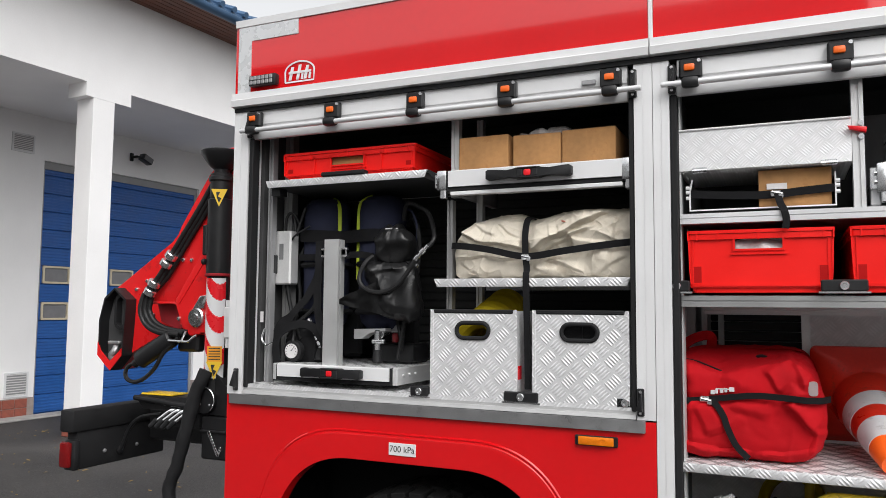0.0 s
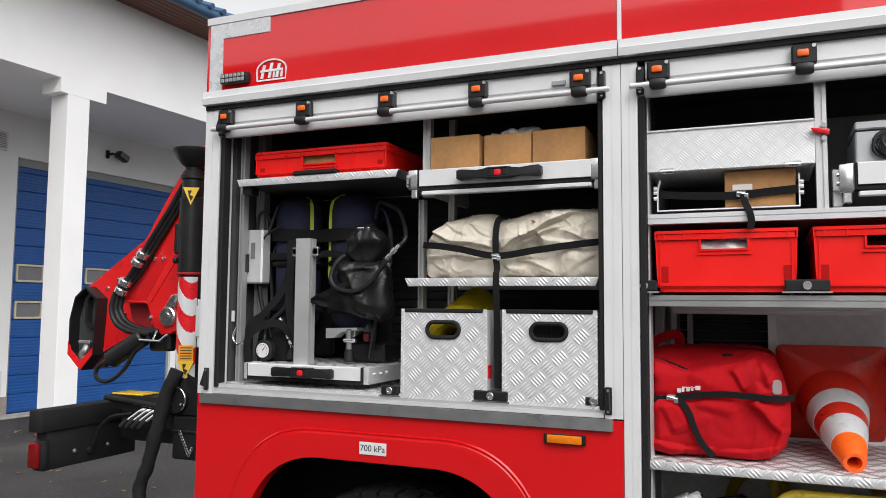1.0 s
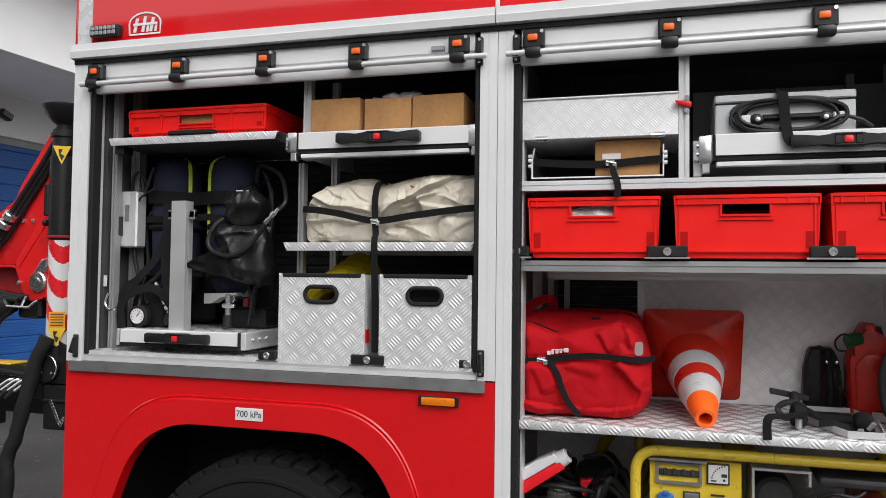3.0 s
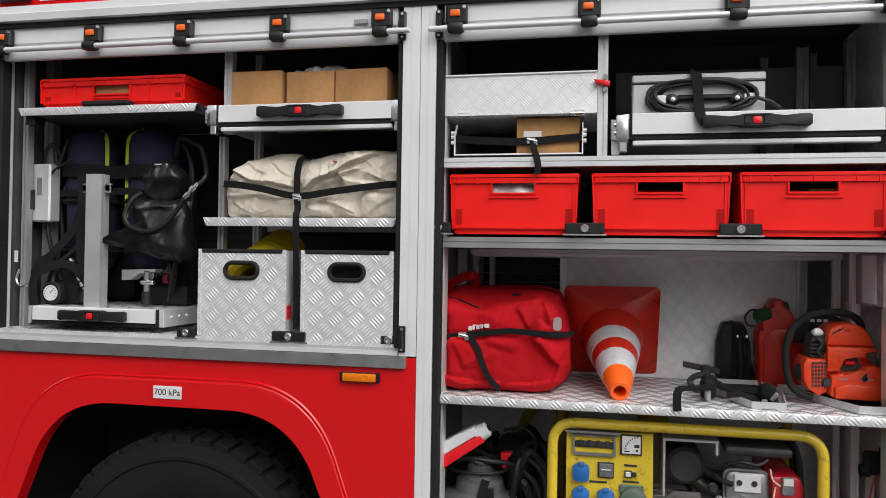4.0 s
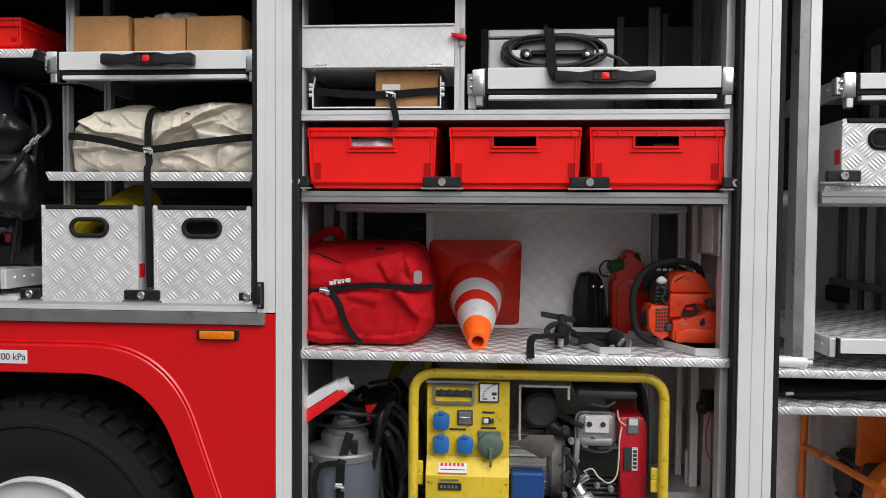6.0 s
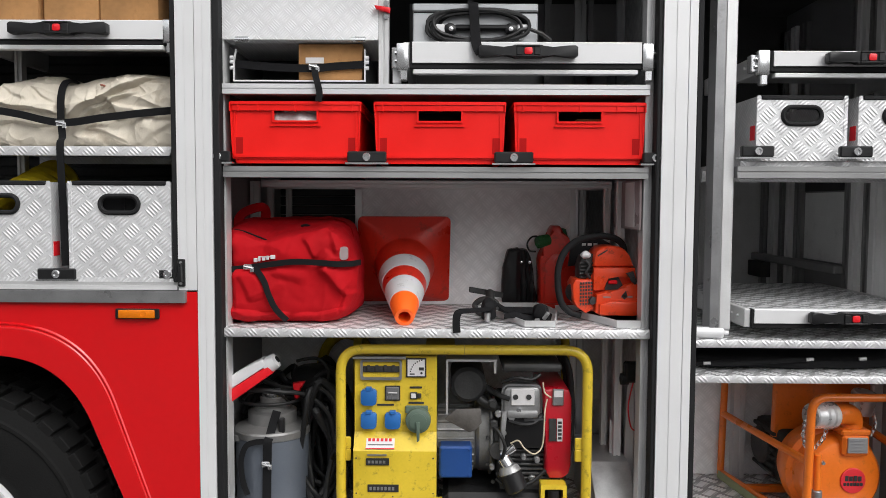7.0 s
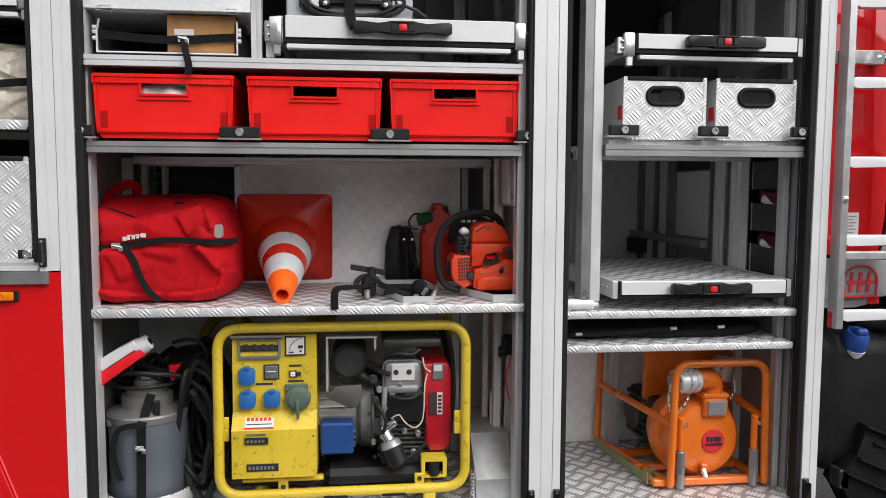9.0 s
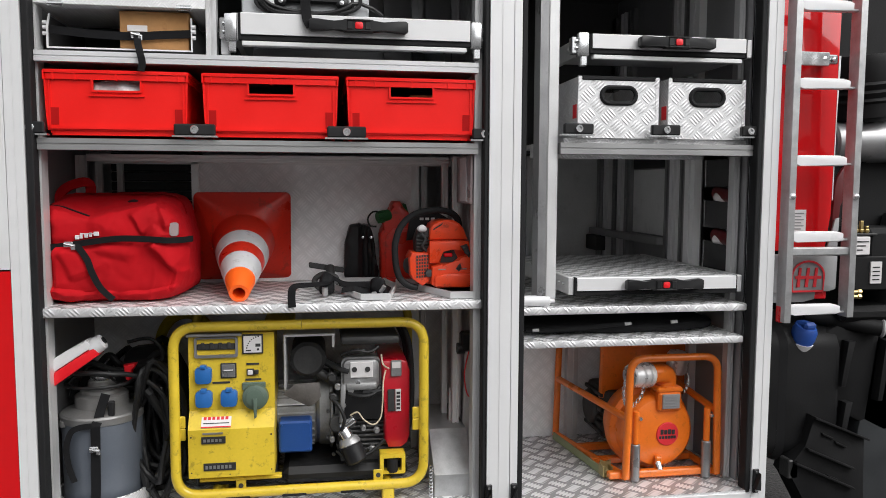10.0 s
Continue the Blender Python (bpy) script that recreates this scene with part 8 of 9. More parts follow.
strap([(0.206, 0.168, 0.925), (0.196, 0.152, 0.885), (0.190, 0.128, 0.85), (0.187, 0.113, 0.835), (0.184, 0.119, 0.79), (0.182, 0.121, 0.72), (0.178, 0.122, 0.60), (0.176, 0.096, 0.592), (0.174, 0.094, 0.55)], 0.028, "black strap down the vacuum drum", up=(0.1, -1, 0), buckle=(0.182, 0.117, 0.762))
strap([(0.176, 0.112, 0.838), (0.145, 0.110, 0.836), (0.118, 0.108, 0.825), (0.102, 0.112, 0.79), (0.097, 0.118, 0.75), (0.102, 0.124, 0.70), (0.116, 0.124, 0.655)], 0.018, "loose black strap end on the drum", up=(0.1, -1, 0))
vt = thing("round_tray", "tread plate holder round the drum's foot", "holder", (0.172, 0.25, 0.545))
bm = B()
lathe(bm, [(0.145, 0.0), (0.148, 0.05), (0.145, 0.052), (0.138, 0.05), (0.138, 0.0)], (0.172, 0.25, 0.545), (0, 0, 1), 40)
part("band", bm, TREAD, vt)
for k, pts in enumerate((((0.07, 0.18, 0.99), (0.14, 0.15, 1.0), (0.22, 0.15, 0.995), (0.30, 0.2, 0.97), (0.37, 0.22, 0.90), (0.39, 0.22, 0.80)),)):
    bm = B()
    tube(bm, spline(pts), 0.008, 8)
    single("cable", bm, HOSE, "black cable lying over the vacuum drum", "cable", base=pts[-1], group="cables over the drum")
hl = thing("hand_lamp", "red and white hand lamp lying askew", "lamp", (0.12, 0.14, 1.0))
bm = B()
d = Vector((0.83, -0.05, 0.56)).normalized()
o = Vector((0.055, 0.13, 1.0))
q = Vector((-0.56, 0, 0.83))
prism(bm, [((o + d * a + q * b).x, (o + d * a + q * b).z) for a, b in ((-0.01, -0.034), (0.165, -0.030), (0.172, 0.0), (-0.01, 0.002))], "y", 0.09, 0.16, bevel=0.006)
part("red_half", bm, BTN_R, hl, "red lower shell")
bm = B()
prism(bm, [((o + d * a + q * b).x, (o + d * a + q * b).z) for a, b in ((-0.01, 0.003), (0.172, 0.001), (0.16, 0.03), (0.10, 0.036), (-0.01, 0.040))], "y", 0.092, 0.158, bevel=0.006)
part("white_half", bm, WHITE, hl, "grey-white upper shell")
bm = B()
e = o + d * 0.165 + Vector((0, -0.005, 0.003))
lathe(bm, [(0.026, -0.01), (0.027, 0.01), (0.024, 0.03), (0.014, 0.034)], e - Vector((0, 0, 0.004)), d, 20)
lathe(bm, [(0.013, 0.030), (0.011, 0.037)], e - Vector((0, 0, 0.004)), d, 14, m=1)
part("cap", bm, [WHITE, BLACK], hl, "white cap")
cbn = thing("cable_bundle", "hanging bundle of black cable loops", "cable", (0.335, 0.3, 0.55))
for k in range(16):
    bm = B()
    r = 0.088 + 0.022 * math.sin(k * 1.9)
    c = Vector((0.338 + 0.018 * math.sin(k * 2.1), 0.20 + 0.022 * k, 0.775 + 0.03 * math.cos(k * 1.3)))
    tube(bm, [c + Vector((r * 0.66 * math.cos(a) + 0.012 * math.sin(3 * a + k), 0.03 * math.sin(a * 2 + k), 2.2 * r * math.sin(a))) for a in [radians(15 * q) for q in range(24)]], 0.0095 + 0.002 * (k % 3), 8, closed=True)
    part("cable_loop", bm, HOSE, cbn)
for k in range(9):
    bm = B()
    y, z = 0.34 + 0.03 * k, 0.97 - 0.03 * (k % 4)
    tube(bm, spline([(0.05, y, z - 0.10), (0.10 + 0.01 * k, y - 0.02, z + 0.02), (0.19, y - 0.03, z - 0.01 * (k % 3)), (0.28, y, z - 0.03), (0.36, y, z - 0.16), (0.385, y, z - 0.30), (0.34, y, 0.56)]), 0.011, 8)
    part("cable_run", bm, HOSE, cbn)
bm = B()
tube(bm, [Vector((0.375 + 0.10 * math.cos(a), 0.66, 0.97 + 0.13 * math.sin(a))) for a in [radians(12 * k) for k in range(30)]], 0.02, 8, closed=True)
single("yellow_reel", bm, YELLOW_H, "dull yellow hose ring hanging at the back", "hose", base=(0.375, 0.66, 0.84))
bm = B()
lump(bm, blob(bm, 0.205, 0.38, 0.30, 0.5, 0.93, 1.03, 2.4, (20, 12)), 0.02, 12, 5)
tube(bm, spline([(0.25, 0.28, 1.07), (0.32, 0.28, 1.08), (0.36, 0.28, 1.04), (0.35, 0.28, 0.995), (0.31, 0.28, 1.0)]), 0.006, 8)
single("black_hose", bm, HOSE, "black rubber hose heaped over the vacuum", "hose", base=(0.3, 0.4, 0.94))
bm = B()
prism(bm, [(0.243, 1.0), (0.285, 1.005), (0.275, 0.985), (0.262, 0.98), (0.265, 0.945), (0.25, 0.95)], "y", 0.24, 0.27, bevel=0.005)
single("red_clamp", bm, BTN_R, "small red plastic clamp on the black hose", "clamp", base=(0.262, 0.255, 0.95))
wb = thing("white_box", "pale sheet metal cover box on the cabinet floor", "box", (1.35, 0.2, 0.545))
bm = B()
prism(bm, [(0.10, 0.545), (0.10, 0.62), (0.24, 0.735), (0.55, 0.735), (0.55, 0.545)], "x", 1.265, 1.40, bevel=0.003)
part("cover", bm, GALV, wb)
bm = B()
for q in range(9):
    tube(bm, [Vector((1.252 + 0.006 * math.sin(a), 0.09, 0.545 + 0.010 + q * 0.012 + 0.008 * math.cos(a))) for a in [radians(45 * k) for k in range(8)]], 0.0022, 6, closed=True)
single("chain", bm, CHROME, "short bright chain hanging beside the generator", "chain", base=(1.252, 0.09, 0.545))

# ---- load of cabinet three ----
tool_box(1.728, 2.010, 0.05, 1.756, 1.954, 0.40, "low open tread plate box with an oval grip", -1)
tool_box(2.042, 2.322, 0.05, 1.756, 1.954, 0.40, "low open tread plate box beside its twin", -1)
bm = B()
lump(bm, blob(bm, 1.56, 2.32, 0.12, 0.55, 1.080, 1.122, 5, (60, 20)), 0.012, 7)
tube(bm, spline([(1.58, 0.11, 1.105), (1.70, 0.10, 1.108), (1.85, 0.10, 1.118), (1.95, 0.11, 1.122)]), 0.008, 8)
for x, z in ((1.60, 1.108), (1.93, 1.122), (2.10, 1.125)):
    cyl(bm, (x, 0.10, z), (x + 0.022, 0.097, z + 0.002), 0.006, n=8, m=1)
single("folded_stretcher", bm, [CLOTH_B, CAST], "flat dark folded gear between two shelves", "gear", base=(1.9, 0.3, 1.085))
CAST_B = material("polished_cast_coupling", (0.72, 0.72, 0.72), 0.32, 0.55, 0.2, 25, 0.25, 160)
pump = thing("pump_unit", "orange motor pump in a tubular carrying frame", "pump", (2.1, 0.35, 0.545))
for y, x0, x1, zt in ((0.125, 1.957, 2.305, 0.992), (0.62, 1.855, 2.26, 0.97)):
    bm = B()
    s = 0.02
    tube(bm, bend([(x0, y, 0.56), (x0 + 0.01, y, zt), (x1 - 0.01, y, zt), (x1, y, 0.56)], 0.055, 7), 0.0135, 14)
    part("frame_loop", bm, PUMP_O, pump, "orange tubular frame")
bm = B()
for (xa, ya, za), (xb, yb, zb) in (((1.957, 0.125, 0.565), (1.855, 0.62, 0.565)), ((2.305, 0.125, 0.565), (2.26, 0.62, 0.565)), ((1.964, 0.125, 0.775), (1.860, 0.62, 0.80)), ((2.300, 0.125, 0.79), (2.255, 0.62, 0.86))):
    tube(bm, [(xa, ya, za), (xb, yb, zb)], 0.0135, 10)
for y in (0.15, 0.30, 0.45):
    box(bm, 1.88 + 0.06 * (0.5 - y), 2.30, y - 0.015, y + 0.015, 0.553, 0.578, 0.004)
pieces("frame_bar", bm, PUMP_O, pump)
for x in (1.996, 2.267):
    bm = B()
    cyl(bm, (x, 0.135, 0.545), (x, 0.135, 0.68), 0.017, n=14, b=0.003)
    cyl(bm, (x, 0.135, 0.68), (x, 0.135, 0.80), 0.012, n=12, m=1, b=0.002)
    lathe(bm, [(0.008, 0), (0.006, 0.006)], (x + 0.012, 0.124, 0.775), (0, -1, 0), 10, m=2)
    part("fold_leg", bm, [STEEL, PUMP_O, CHROME], pump, "folding leg with a grey sleeve")
bm = B()
lathe(bm, [(0.03, -0.004), (0.10, -0.001), (0.122, 0.004), (0.134, 0.016), (0.140, 0.04), (0.142, 0.072), (0.160, 0.082), (0.164, 0.10), (0.162, 0.125), (0.138, 0.19), (0.08, 0.20)], (2.108, 0.178, 0.702), (-0.05, 1, 0), 48)
vol = part("volute", bm, PUMP_O, pump, "round orange pump housing")
bm = B()
tube(bm, spline([(2.138, 0.21, 0.855), (2.142, 0.21, 0.893), (2.128, 0.20, 0.914), (2.095, 0.185, 0.923), (2.055, 0.173, 0.923)]), 0.036, 18)
box(bm, 2.086, 2.186, 0.16, 0.28, 0.853, 0.873, 0.006)
box(bm, 2.091, 2.181, 0.158, 0.24, 0.785, 0.855, 0.008)
pieces("outlet", bm, PUMP_O, pump, "curved orange outlet")
bm = B()
box(bm, 2.104, 2.170, 0.152, 0.158, 0.797, 0.850, 0.002)
for k in range(4):
    box(bm, 2.110, 2.162 - 0.008 * (k % 2), 0.1505, 0.1522, 0.805 + k * 0.011, 0.809 + k * 0.011, m=1)
part("type_plate", bm, [GREYIN, STEEL], pump, "small metal type plate")
bm = B()
dd = Vector((-1, -0.35, 0.05))
lathe(bm, [(0.038, 0.0), (0.044, 0.006), (0.046, 0.016), (0.046, 0.026), (0.040, 0.030), (0.044, 0.036), (0.044, 0.052), (0.038, 0.056), (0.042, 0.062), (0.041, 0.076), (0.041, 0.092), (0.036, 0.096), (0.032, 0.07)], (2.062, 0.175, 0.921), dd, 24)
lathe(bm, [(0.035, 0.0), (0.040, 0.02), (0.040, 0.05), (0.044, 0.07), (0.038, 0.08)], (2.238, 0.33, 0.885), (0.1, -0.15, 1), 24)
pieces("coupling", bm, CAST_B, pump, "bright cast hose coupling")
bm = B()
for side, pts in enumerate((((1.965, 0.165, 0.90), (1.955, 0.155, 0.86), (1.96, 0.15, 0.825)), ((2.035, 0.155, 0.90), (2.02, 0.15, 0.85), (1.99, 0.15, 0.815)), ((2.275, 0.31, 0.885), (2.275, 0.30, 0.85), (2.26, 0.30, 0.815)))):
    for k, p in enumerate(spline(pts, 5)):
        a = Vector((0.006, 0, 0)) if k % 2 else Vector((0, 0.006, 0))
        tube(bm, [p + a * math.cos(q) + Vector((0, 0, 0.008)) * math.sin(q) for q in [radians(60 * j) for j in range(6)]], 0.0018, 5, closed=True)
pieces("chain", bm, CHROME, pump, "thin bright chains")
bm = B()
lathe(bm, [(0.043, 0.0), (0.043, 0.012), (0.041, 0.0135)], (2.134, 0.183, 0.698), (0.05, -1, 0), 32)
for k, h in enumerate((0.018, 0.016, 0.018, 0.016)):
    box(bm, 2.106 + k * 0.0145, 2.117 + k * 0.0145, 0.1665, 0.170, 0.698, 0.698 + h, m=1)
for k in range(6):
    box(bm, 2.101 + k * 0.0112, 2.109 + k * 0.0112, 0.1665, 0.170, 0.682, 0.692, m=1)
part("badge", bm, [INK_R, INK], pump, "round red badge with dark marks")
bm = B()
prism(bm, [(1.974, 0.766), (1.978, 1.0), (1.99, 1.045), (2.29, 1.045), (2.325, 0.99), (2.325, 0.766)], "y", 0.42, 0.46, bevel=0.01)
cyl(bm, (2.08, 0.38, 0.99), (2.10, 0.30, 1.0), 0.012, n=10)
part("fuel_tank", bm, PUMP_O, pump, "orange fuel tank")
bm = B()
box(bm, 1.985, 2.25, 0.40, 0.62, 0.60, 0.80, 0.02, seg=2)
for k in range(6):
    box(bm, 1.970, 1.985, 0.42, 0.60, 0.62 + k * 0.03, 0.635 + k * 0.03, 0.003)
cyl(bm, (1.955, 0.52, 0.71), (1.99, 0.52, 0.71), 0.07, n=24, b=0.01)
pieces("motor", bm, CAST_D, pump, "dark motor")
bm = B()
cyl(bm, (2.095, 0.162, 0.60), (2.095, 0.140, 0.575), 0.011, n=10, b=0.002)
box(bm, 2.085, 2.11, 0.155, 0.18, 0.57, 0.62, 0.004, m=1)
part("drain_plug", bm, [CHROME, PUMP_O], pump)
bm = B()
prism(bm, [(1.842, 0.62), (1.874, 0.62), (1.916, 0.215), (1.896, 0.215)], "z", 0.544, 0.556)
prism(bm, [(1.842, 0.62), (1.846, 0.62), (1.900, 0.215), (1.896, 0.215)], "z", 0.556, 0.575)
box(bm, 1.895, 1.935, 0.18, 0.215, 0.543, 0.552, 0.002, m=1)
prism(bm, [(1.895, 0.552), (1.895, 0.60), (1.912, 0.592), (1.935, 0.598), (1.935, 0.552)], "y", 0.208, 0.215, m=1)
box(bm, 1.890, 1.897, 0.17, 0.215, 0.548, 0.59, 0.002, m=1)
box(bm, 1.925, 1.931, 0.175, 0.208, 0.552, 0.585, 0.002, m=1)
cyl(bm, (1.905, 0.20, 0.575), (1.905, 0.165, 0.572), 0.008, n=8, m=1, b=0.002)
single("floor_guide", bm, [material("dull_green_strip", (0.28, 0.30, 0.16), 0.6), material("dull_brass", (0.42, 0.34, 0.16), 0.4, 0.7)], "dull green guide strip with a brass stop", "guide", base=(1.9, 0.3, 0.543))

# ---- behind the third cabinet: ladder, tank, cab ----
lad = thing("ladder", "aluminium ladder with white rung grips on the truck's side", "ladder", (2.64, 0.0, 1.13))
for x in (2.447, 2.683):
    bm = B()
    prism(bm, [(x, -0.03), (x + 0.023, -0.03), (x + 0.023, -0.026), (x + 0.004, -0.026), (x + 0.004, 0.016), (x + 0.023, 0.016), (x + 0.023, 0.02), (x, 0.02)], "z", 1.135 if x < 2.6 else 1.15, 2.75, bevel=0.001)
    part("rail", bm, GALV, lad)
for z in (1.177, 1.428, 1.686, 1.943, 2.200, 2.457):
    bm = B()
    prism(bm, [(2.466, z - 0.014), (2.466, z + 0.012), (2.485, z + 0.017), (2.648, z + 0.016), (2.662, z + 0.011), (2.662, z - 0.013), (2.645, z - 0.017), (2.49, z - 0.018)], "y", -0.022, 0.008, bevel=0.004)
    for k in range(3):
        box(bm, 2.49, 2.64, -0.018 + k * 0.008, -0.014 + k * 0.008, z + 0.015, z + 0.0185, 0.001)
    rg = part("rung", bm, WHITE, lad, "white grooved rung")
    bm = B()
    box(bm, 2.660, 2.692, -0.014, 0.014, z - 0.014, z - 0.007, 0.002)
    part("rung_end", bm, ALU, rg)
bm = B()
box(bm, 2.462, 2.688, -0.022, 0.012, 1.364, 1.392, 0.004)
part("cross_bar", bm, GALV, lad)
bm = B()
box(bm, 2.4455, 2.4655, -0.008, 0.021, 1.132, 1.190, 0.003)
part("end_mark", bm, BTN_R, lad, "red end mark")
bm = B()
for z in (2.035,):
    box(bm, 2.44, 2.612, 0.022, 0.040, z - 0.026, z + 0.020, 0.003)
    box(bm, 2.608, 2.650, 0.030, 0.10, z - 0.018, z + 0.014, 0.005)
    for x in (2.593, 2.630):
        lathe(bm, [(0.010, 0), (0.009, 0.006), (0.003, 0.007)], (x, 0.028, z - 0.003), (0, -1, 0), 6)
for x in (2.458, 2.694):
    lathe(bm, [(0.012, 0), (0.010, 0.006), (0.004, 0.008)], (x, -0.03, 1.565), (0, -1, 0), 10)
pieces("clamp", bm, CHROME, lad, "bright ladder clamp")
bm = B()
prism(bm, [(2.422, 1.37), (2.422, 2.60), (2.710, 2.60), (2.700, 1.86), (2.697, 1.50), (2.680, 1.37)], "y", 0.10, 0.13, bevel=0.003)
part("side_panel", bm, RED, TR, "red panel behind the ladder")
bm = B()
prism(bm, [(2.709, 2.058), (2.709, 2.02), (2.7035, 1.86), (2.702, 1.55), (2.699, 1.55), (2.7015, 2.058)], "y", 0.0985, 0.10)
part("panel_edge", bm, WHITE, TR, "white edge of the red panel")
bm = B()
prism(bm, [(2.708, 1.40), (2.716, 1.60), (2.725, 1.632), (2.745, 1.664), (2.80, 1.70), (2.80, 1.575), (2.748, 1.555), (2.737, 1.53), (2.733, 1.40)], "y", 0.108, 0.125, bevel=0.003)
part("stay_plate", bm, DARKRED, TR, "dull red rounded plate")
bm = B()
prism(bm, [(2.684, 1.36), (2.716, 1.484), (2.732, 1.488), (2.729, 1.36)], "y", 0.098, 0.107, bevel=0.002)
part("stay_gusset", bm, GREYIN, TR, "grey gusset plate")
bm = B()
box(bm, 2.535, 2.597, 0.094, 0.099, 1.425, 1.517)
for k in range(7):
    box(bm, 2.545, 2.588 - 0.01 * (k % 2), 0.0928, 0.0942, 1.436 + k * 0.011, 1.440 + k * 0.011, m=1)
part("notice", bm, [PAPER, STEEL], TR, "white notice with unreadable print")
bm = B()
prism(bm, [(2.43, 1.222), (2.43, 1.362), (2.715, 1.352), (2.713, 1.234), (2.694, 1.232), (2.692, 1.226)], "y", 0.075, 0.092, bevel=0.003)
prism(bm, [(2.43, 1.185), (2.43, 1.24), (2.65, 1.24), (2.642, 1.196), (2.60, 1.186)], "y", 0.0935, 0.10, bevel=0.002)
box(bm, 2.643, 2.690, 0.0935, 0.105, 1.196, 1.240, 0.003, m=1)
fl2 = part("mud_flap", bm, [GREYIN, BTN_R], TR, "grey flap with a red arched badge")
bm = B()
cx, cz = 2.600, 1.278
arc = [Vector((cx - 0.06, 0.072, cz - 0.05))] + [Vector((cx + 0.062 * math.cos(a), 0.072, cz + 0.005 + 0.052 * math.sin(a))) for a in [radians(180 - 15 * k) for k in range(13)]] + [Vector((cx + 0.06, 0.072, cz - 0.05))]
sweep(bm, arc + [arc[0]], [(-0.0035, -0.001), (0.0035, -0.001), (0.0035, 0.001), (-0.0035, 0.001)], up=(0, 1, 0))
for dx in (-0.032, 0.0, 0.032):
    prism(bm, [(cx + dx - 0.012, cz - 0.035), (cx + dx, cz - 0.035), (cx + dx + 0.006, cz + 0.034), (cx + dx - 0.004, cz + 0.034)], "y", 0.071, 0.074)
box(bm, cx - 0.05, cx + 0.05, 0.069, 0.0705, cz - 0.006, cz + 0.005)
part("badge", bm, INK_R, fl2, "red arched badge")
DARKTANK = material("black_tank_paint", (0.009, 0.009, 0.0095), 0.6, 0, 0.3, 10, 0.2, 120, spec=0.2)
CABGREY = material("dark_grey_cab_plastic", (0.035, 0.038, 0.041), 0.55, 0, 0.2, 8, 0.15, 160)
tank = thing("fuel_tank", "dark steel fuel tank with a blue cap", "tank", (2.6, 0.4, 0.55))
bm = B()
prism(bm, rrect(0.45, 0.83, 0.62, 0.50, 0.08, 5), "x", 2.43, 2.79, bevel=0.01)
part("body", bm, DARKTANK, tank)
bm = B()
for x in (2.56,):
    for k in range(1):
        sweep(bm, [Vector((x, y, z)) for y, z in rrect(0.45, 0.83, 0.632, 0.512, 0.085, 5)], [(-0.014, -0.002), (0.014, -0.002), (0.014, 0.002), (-0.014, 0.002)], closed=True)
part("strap", bm, BLACK, tank)
bm = B()
lathe(bm, [(0.040, -0.02), (0.044, 0.0), (0.044, 0.030), (0.036, 0.044), (0.01, 0.049)], (2.650, 0.16, 1.045), (0.1, -0.35, 1), 20)
box(bm, 2.630, 2.678, 0.115, 0.19, 1.076, 1.104, 0.009)
part("cap", bm, BLUE_CAP, tank, "faded blue filler cap")
bm = B()
lathe(bm, [(0.036, -0.045), (0.044, -0.018)], (2.650, 0.16, 1.045), (0.1, -0.35, 1), 20)
part("neck", bm, PAPER, tank, "pale filler neck")
# dark gear between body and cab
bm = B()
box(bm, 2.80, 3.5, 0.30, 2.3, 0.55, 2.7)
box(bm, 2.78, 3.3, 0.12, 0.5, 1.10, 1.16, 0.02)
box(bm, 2.85, 3.4, 0.10, 0.4, 1.22, 1.45, 0.02)
box(bm, 2.43, 2.80, 0.62, 2.3, 0.5, 2.6)
pieces("chassis_gear", bm, DARKTANK, TR, "dark gear between body and cab")
bm = B()
prism(bm, [(2.72, 0.80), (2.74, 1.06), (2.86, 1.12), (3.4, 1.12), (3.4, 0.66), (3.0, 0.66)], "y", 0.16, 0.30, bevel=0.02)
part("mudguard", bm, DARKTANK, TR, "black plastic mudguard")
for k, (x, z0, z1) in enumerate(((2.80, 0.86, 1.03), (2.955, 0.80, 1.03), (2.80, 0.62, 0.80))):
    bm = B()
    prism(bm, [(x - 0.012, z0), (x + 0.008, z0), (x + 0.04, z1), (x + 0.012, z1)], "y", 0.12, 0.165, bevel=0.004)
    part("mudguard_rib", bm, DARKTANK, TR)
bm = B()
prism(bm, [(2.667, 0.762), (2.880, 0.671), (2.895, 0.26), (2.70, 0.33), (2.60, 0.53), (2.575, 0.548), (2.591, 0.600), (2.645, 0.650)], "y", 0.10, 0.20, bevel=0.006)
stp = part("step_box", bm, DARKTANK, TR, "black plastic step panel")
for xa, za, xb, zb in ((2.640, 0.648, 2.832, 0.564), (2.592, 0.598, 2.836, 0.488), (2.662, 0.764, 2.884, 0.672)):
    bm = B()
    prism(bm, [(xa, za), (xb, zb), (xb, zb - 0.008), (xa, za - 0.008)], "y", 0.078, 0.104, bevel=0.002)
    part("step_edge", bm, DARKTANK, stp)
for xa, za in ((2.70, 0.70), (2.755, 0.665), (2.73, 0.54)):
    bm = B()
    prism(bm, [(xa, za), (xa + 0.045, za - 0.02), (xa + 0.047, za - 0.028), (xa + 0.002, za - 0.008)], "y", 0.090, 0.102, bevel=0.002)
    part("step_stud", bm, DARKTANK, stp)
bm = B()
cyl(bm, (2.70, 0.24, 1.115), (2.945, 0.12, 1.075), 0.030, n=18, b=0.006)
cyl(bm, (2.938, 0.123, 1.076), (2.952, 0.116, 1.074), 0.034, n=18, b=0.006, m=1)
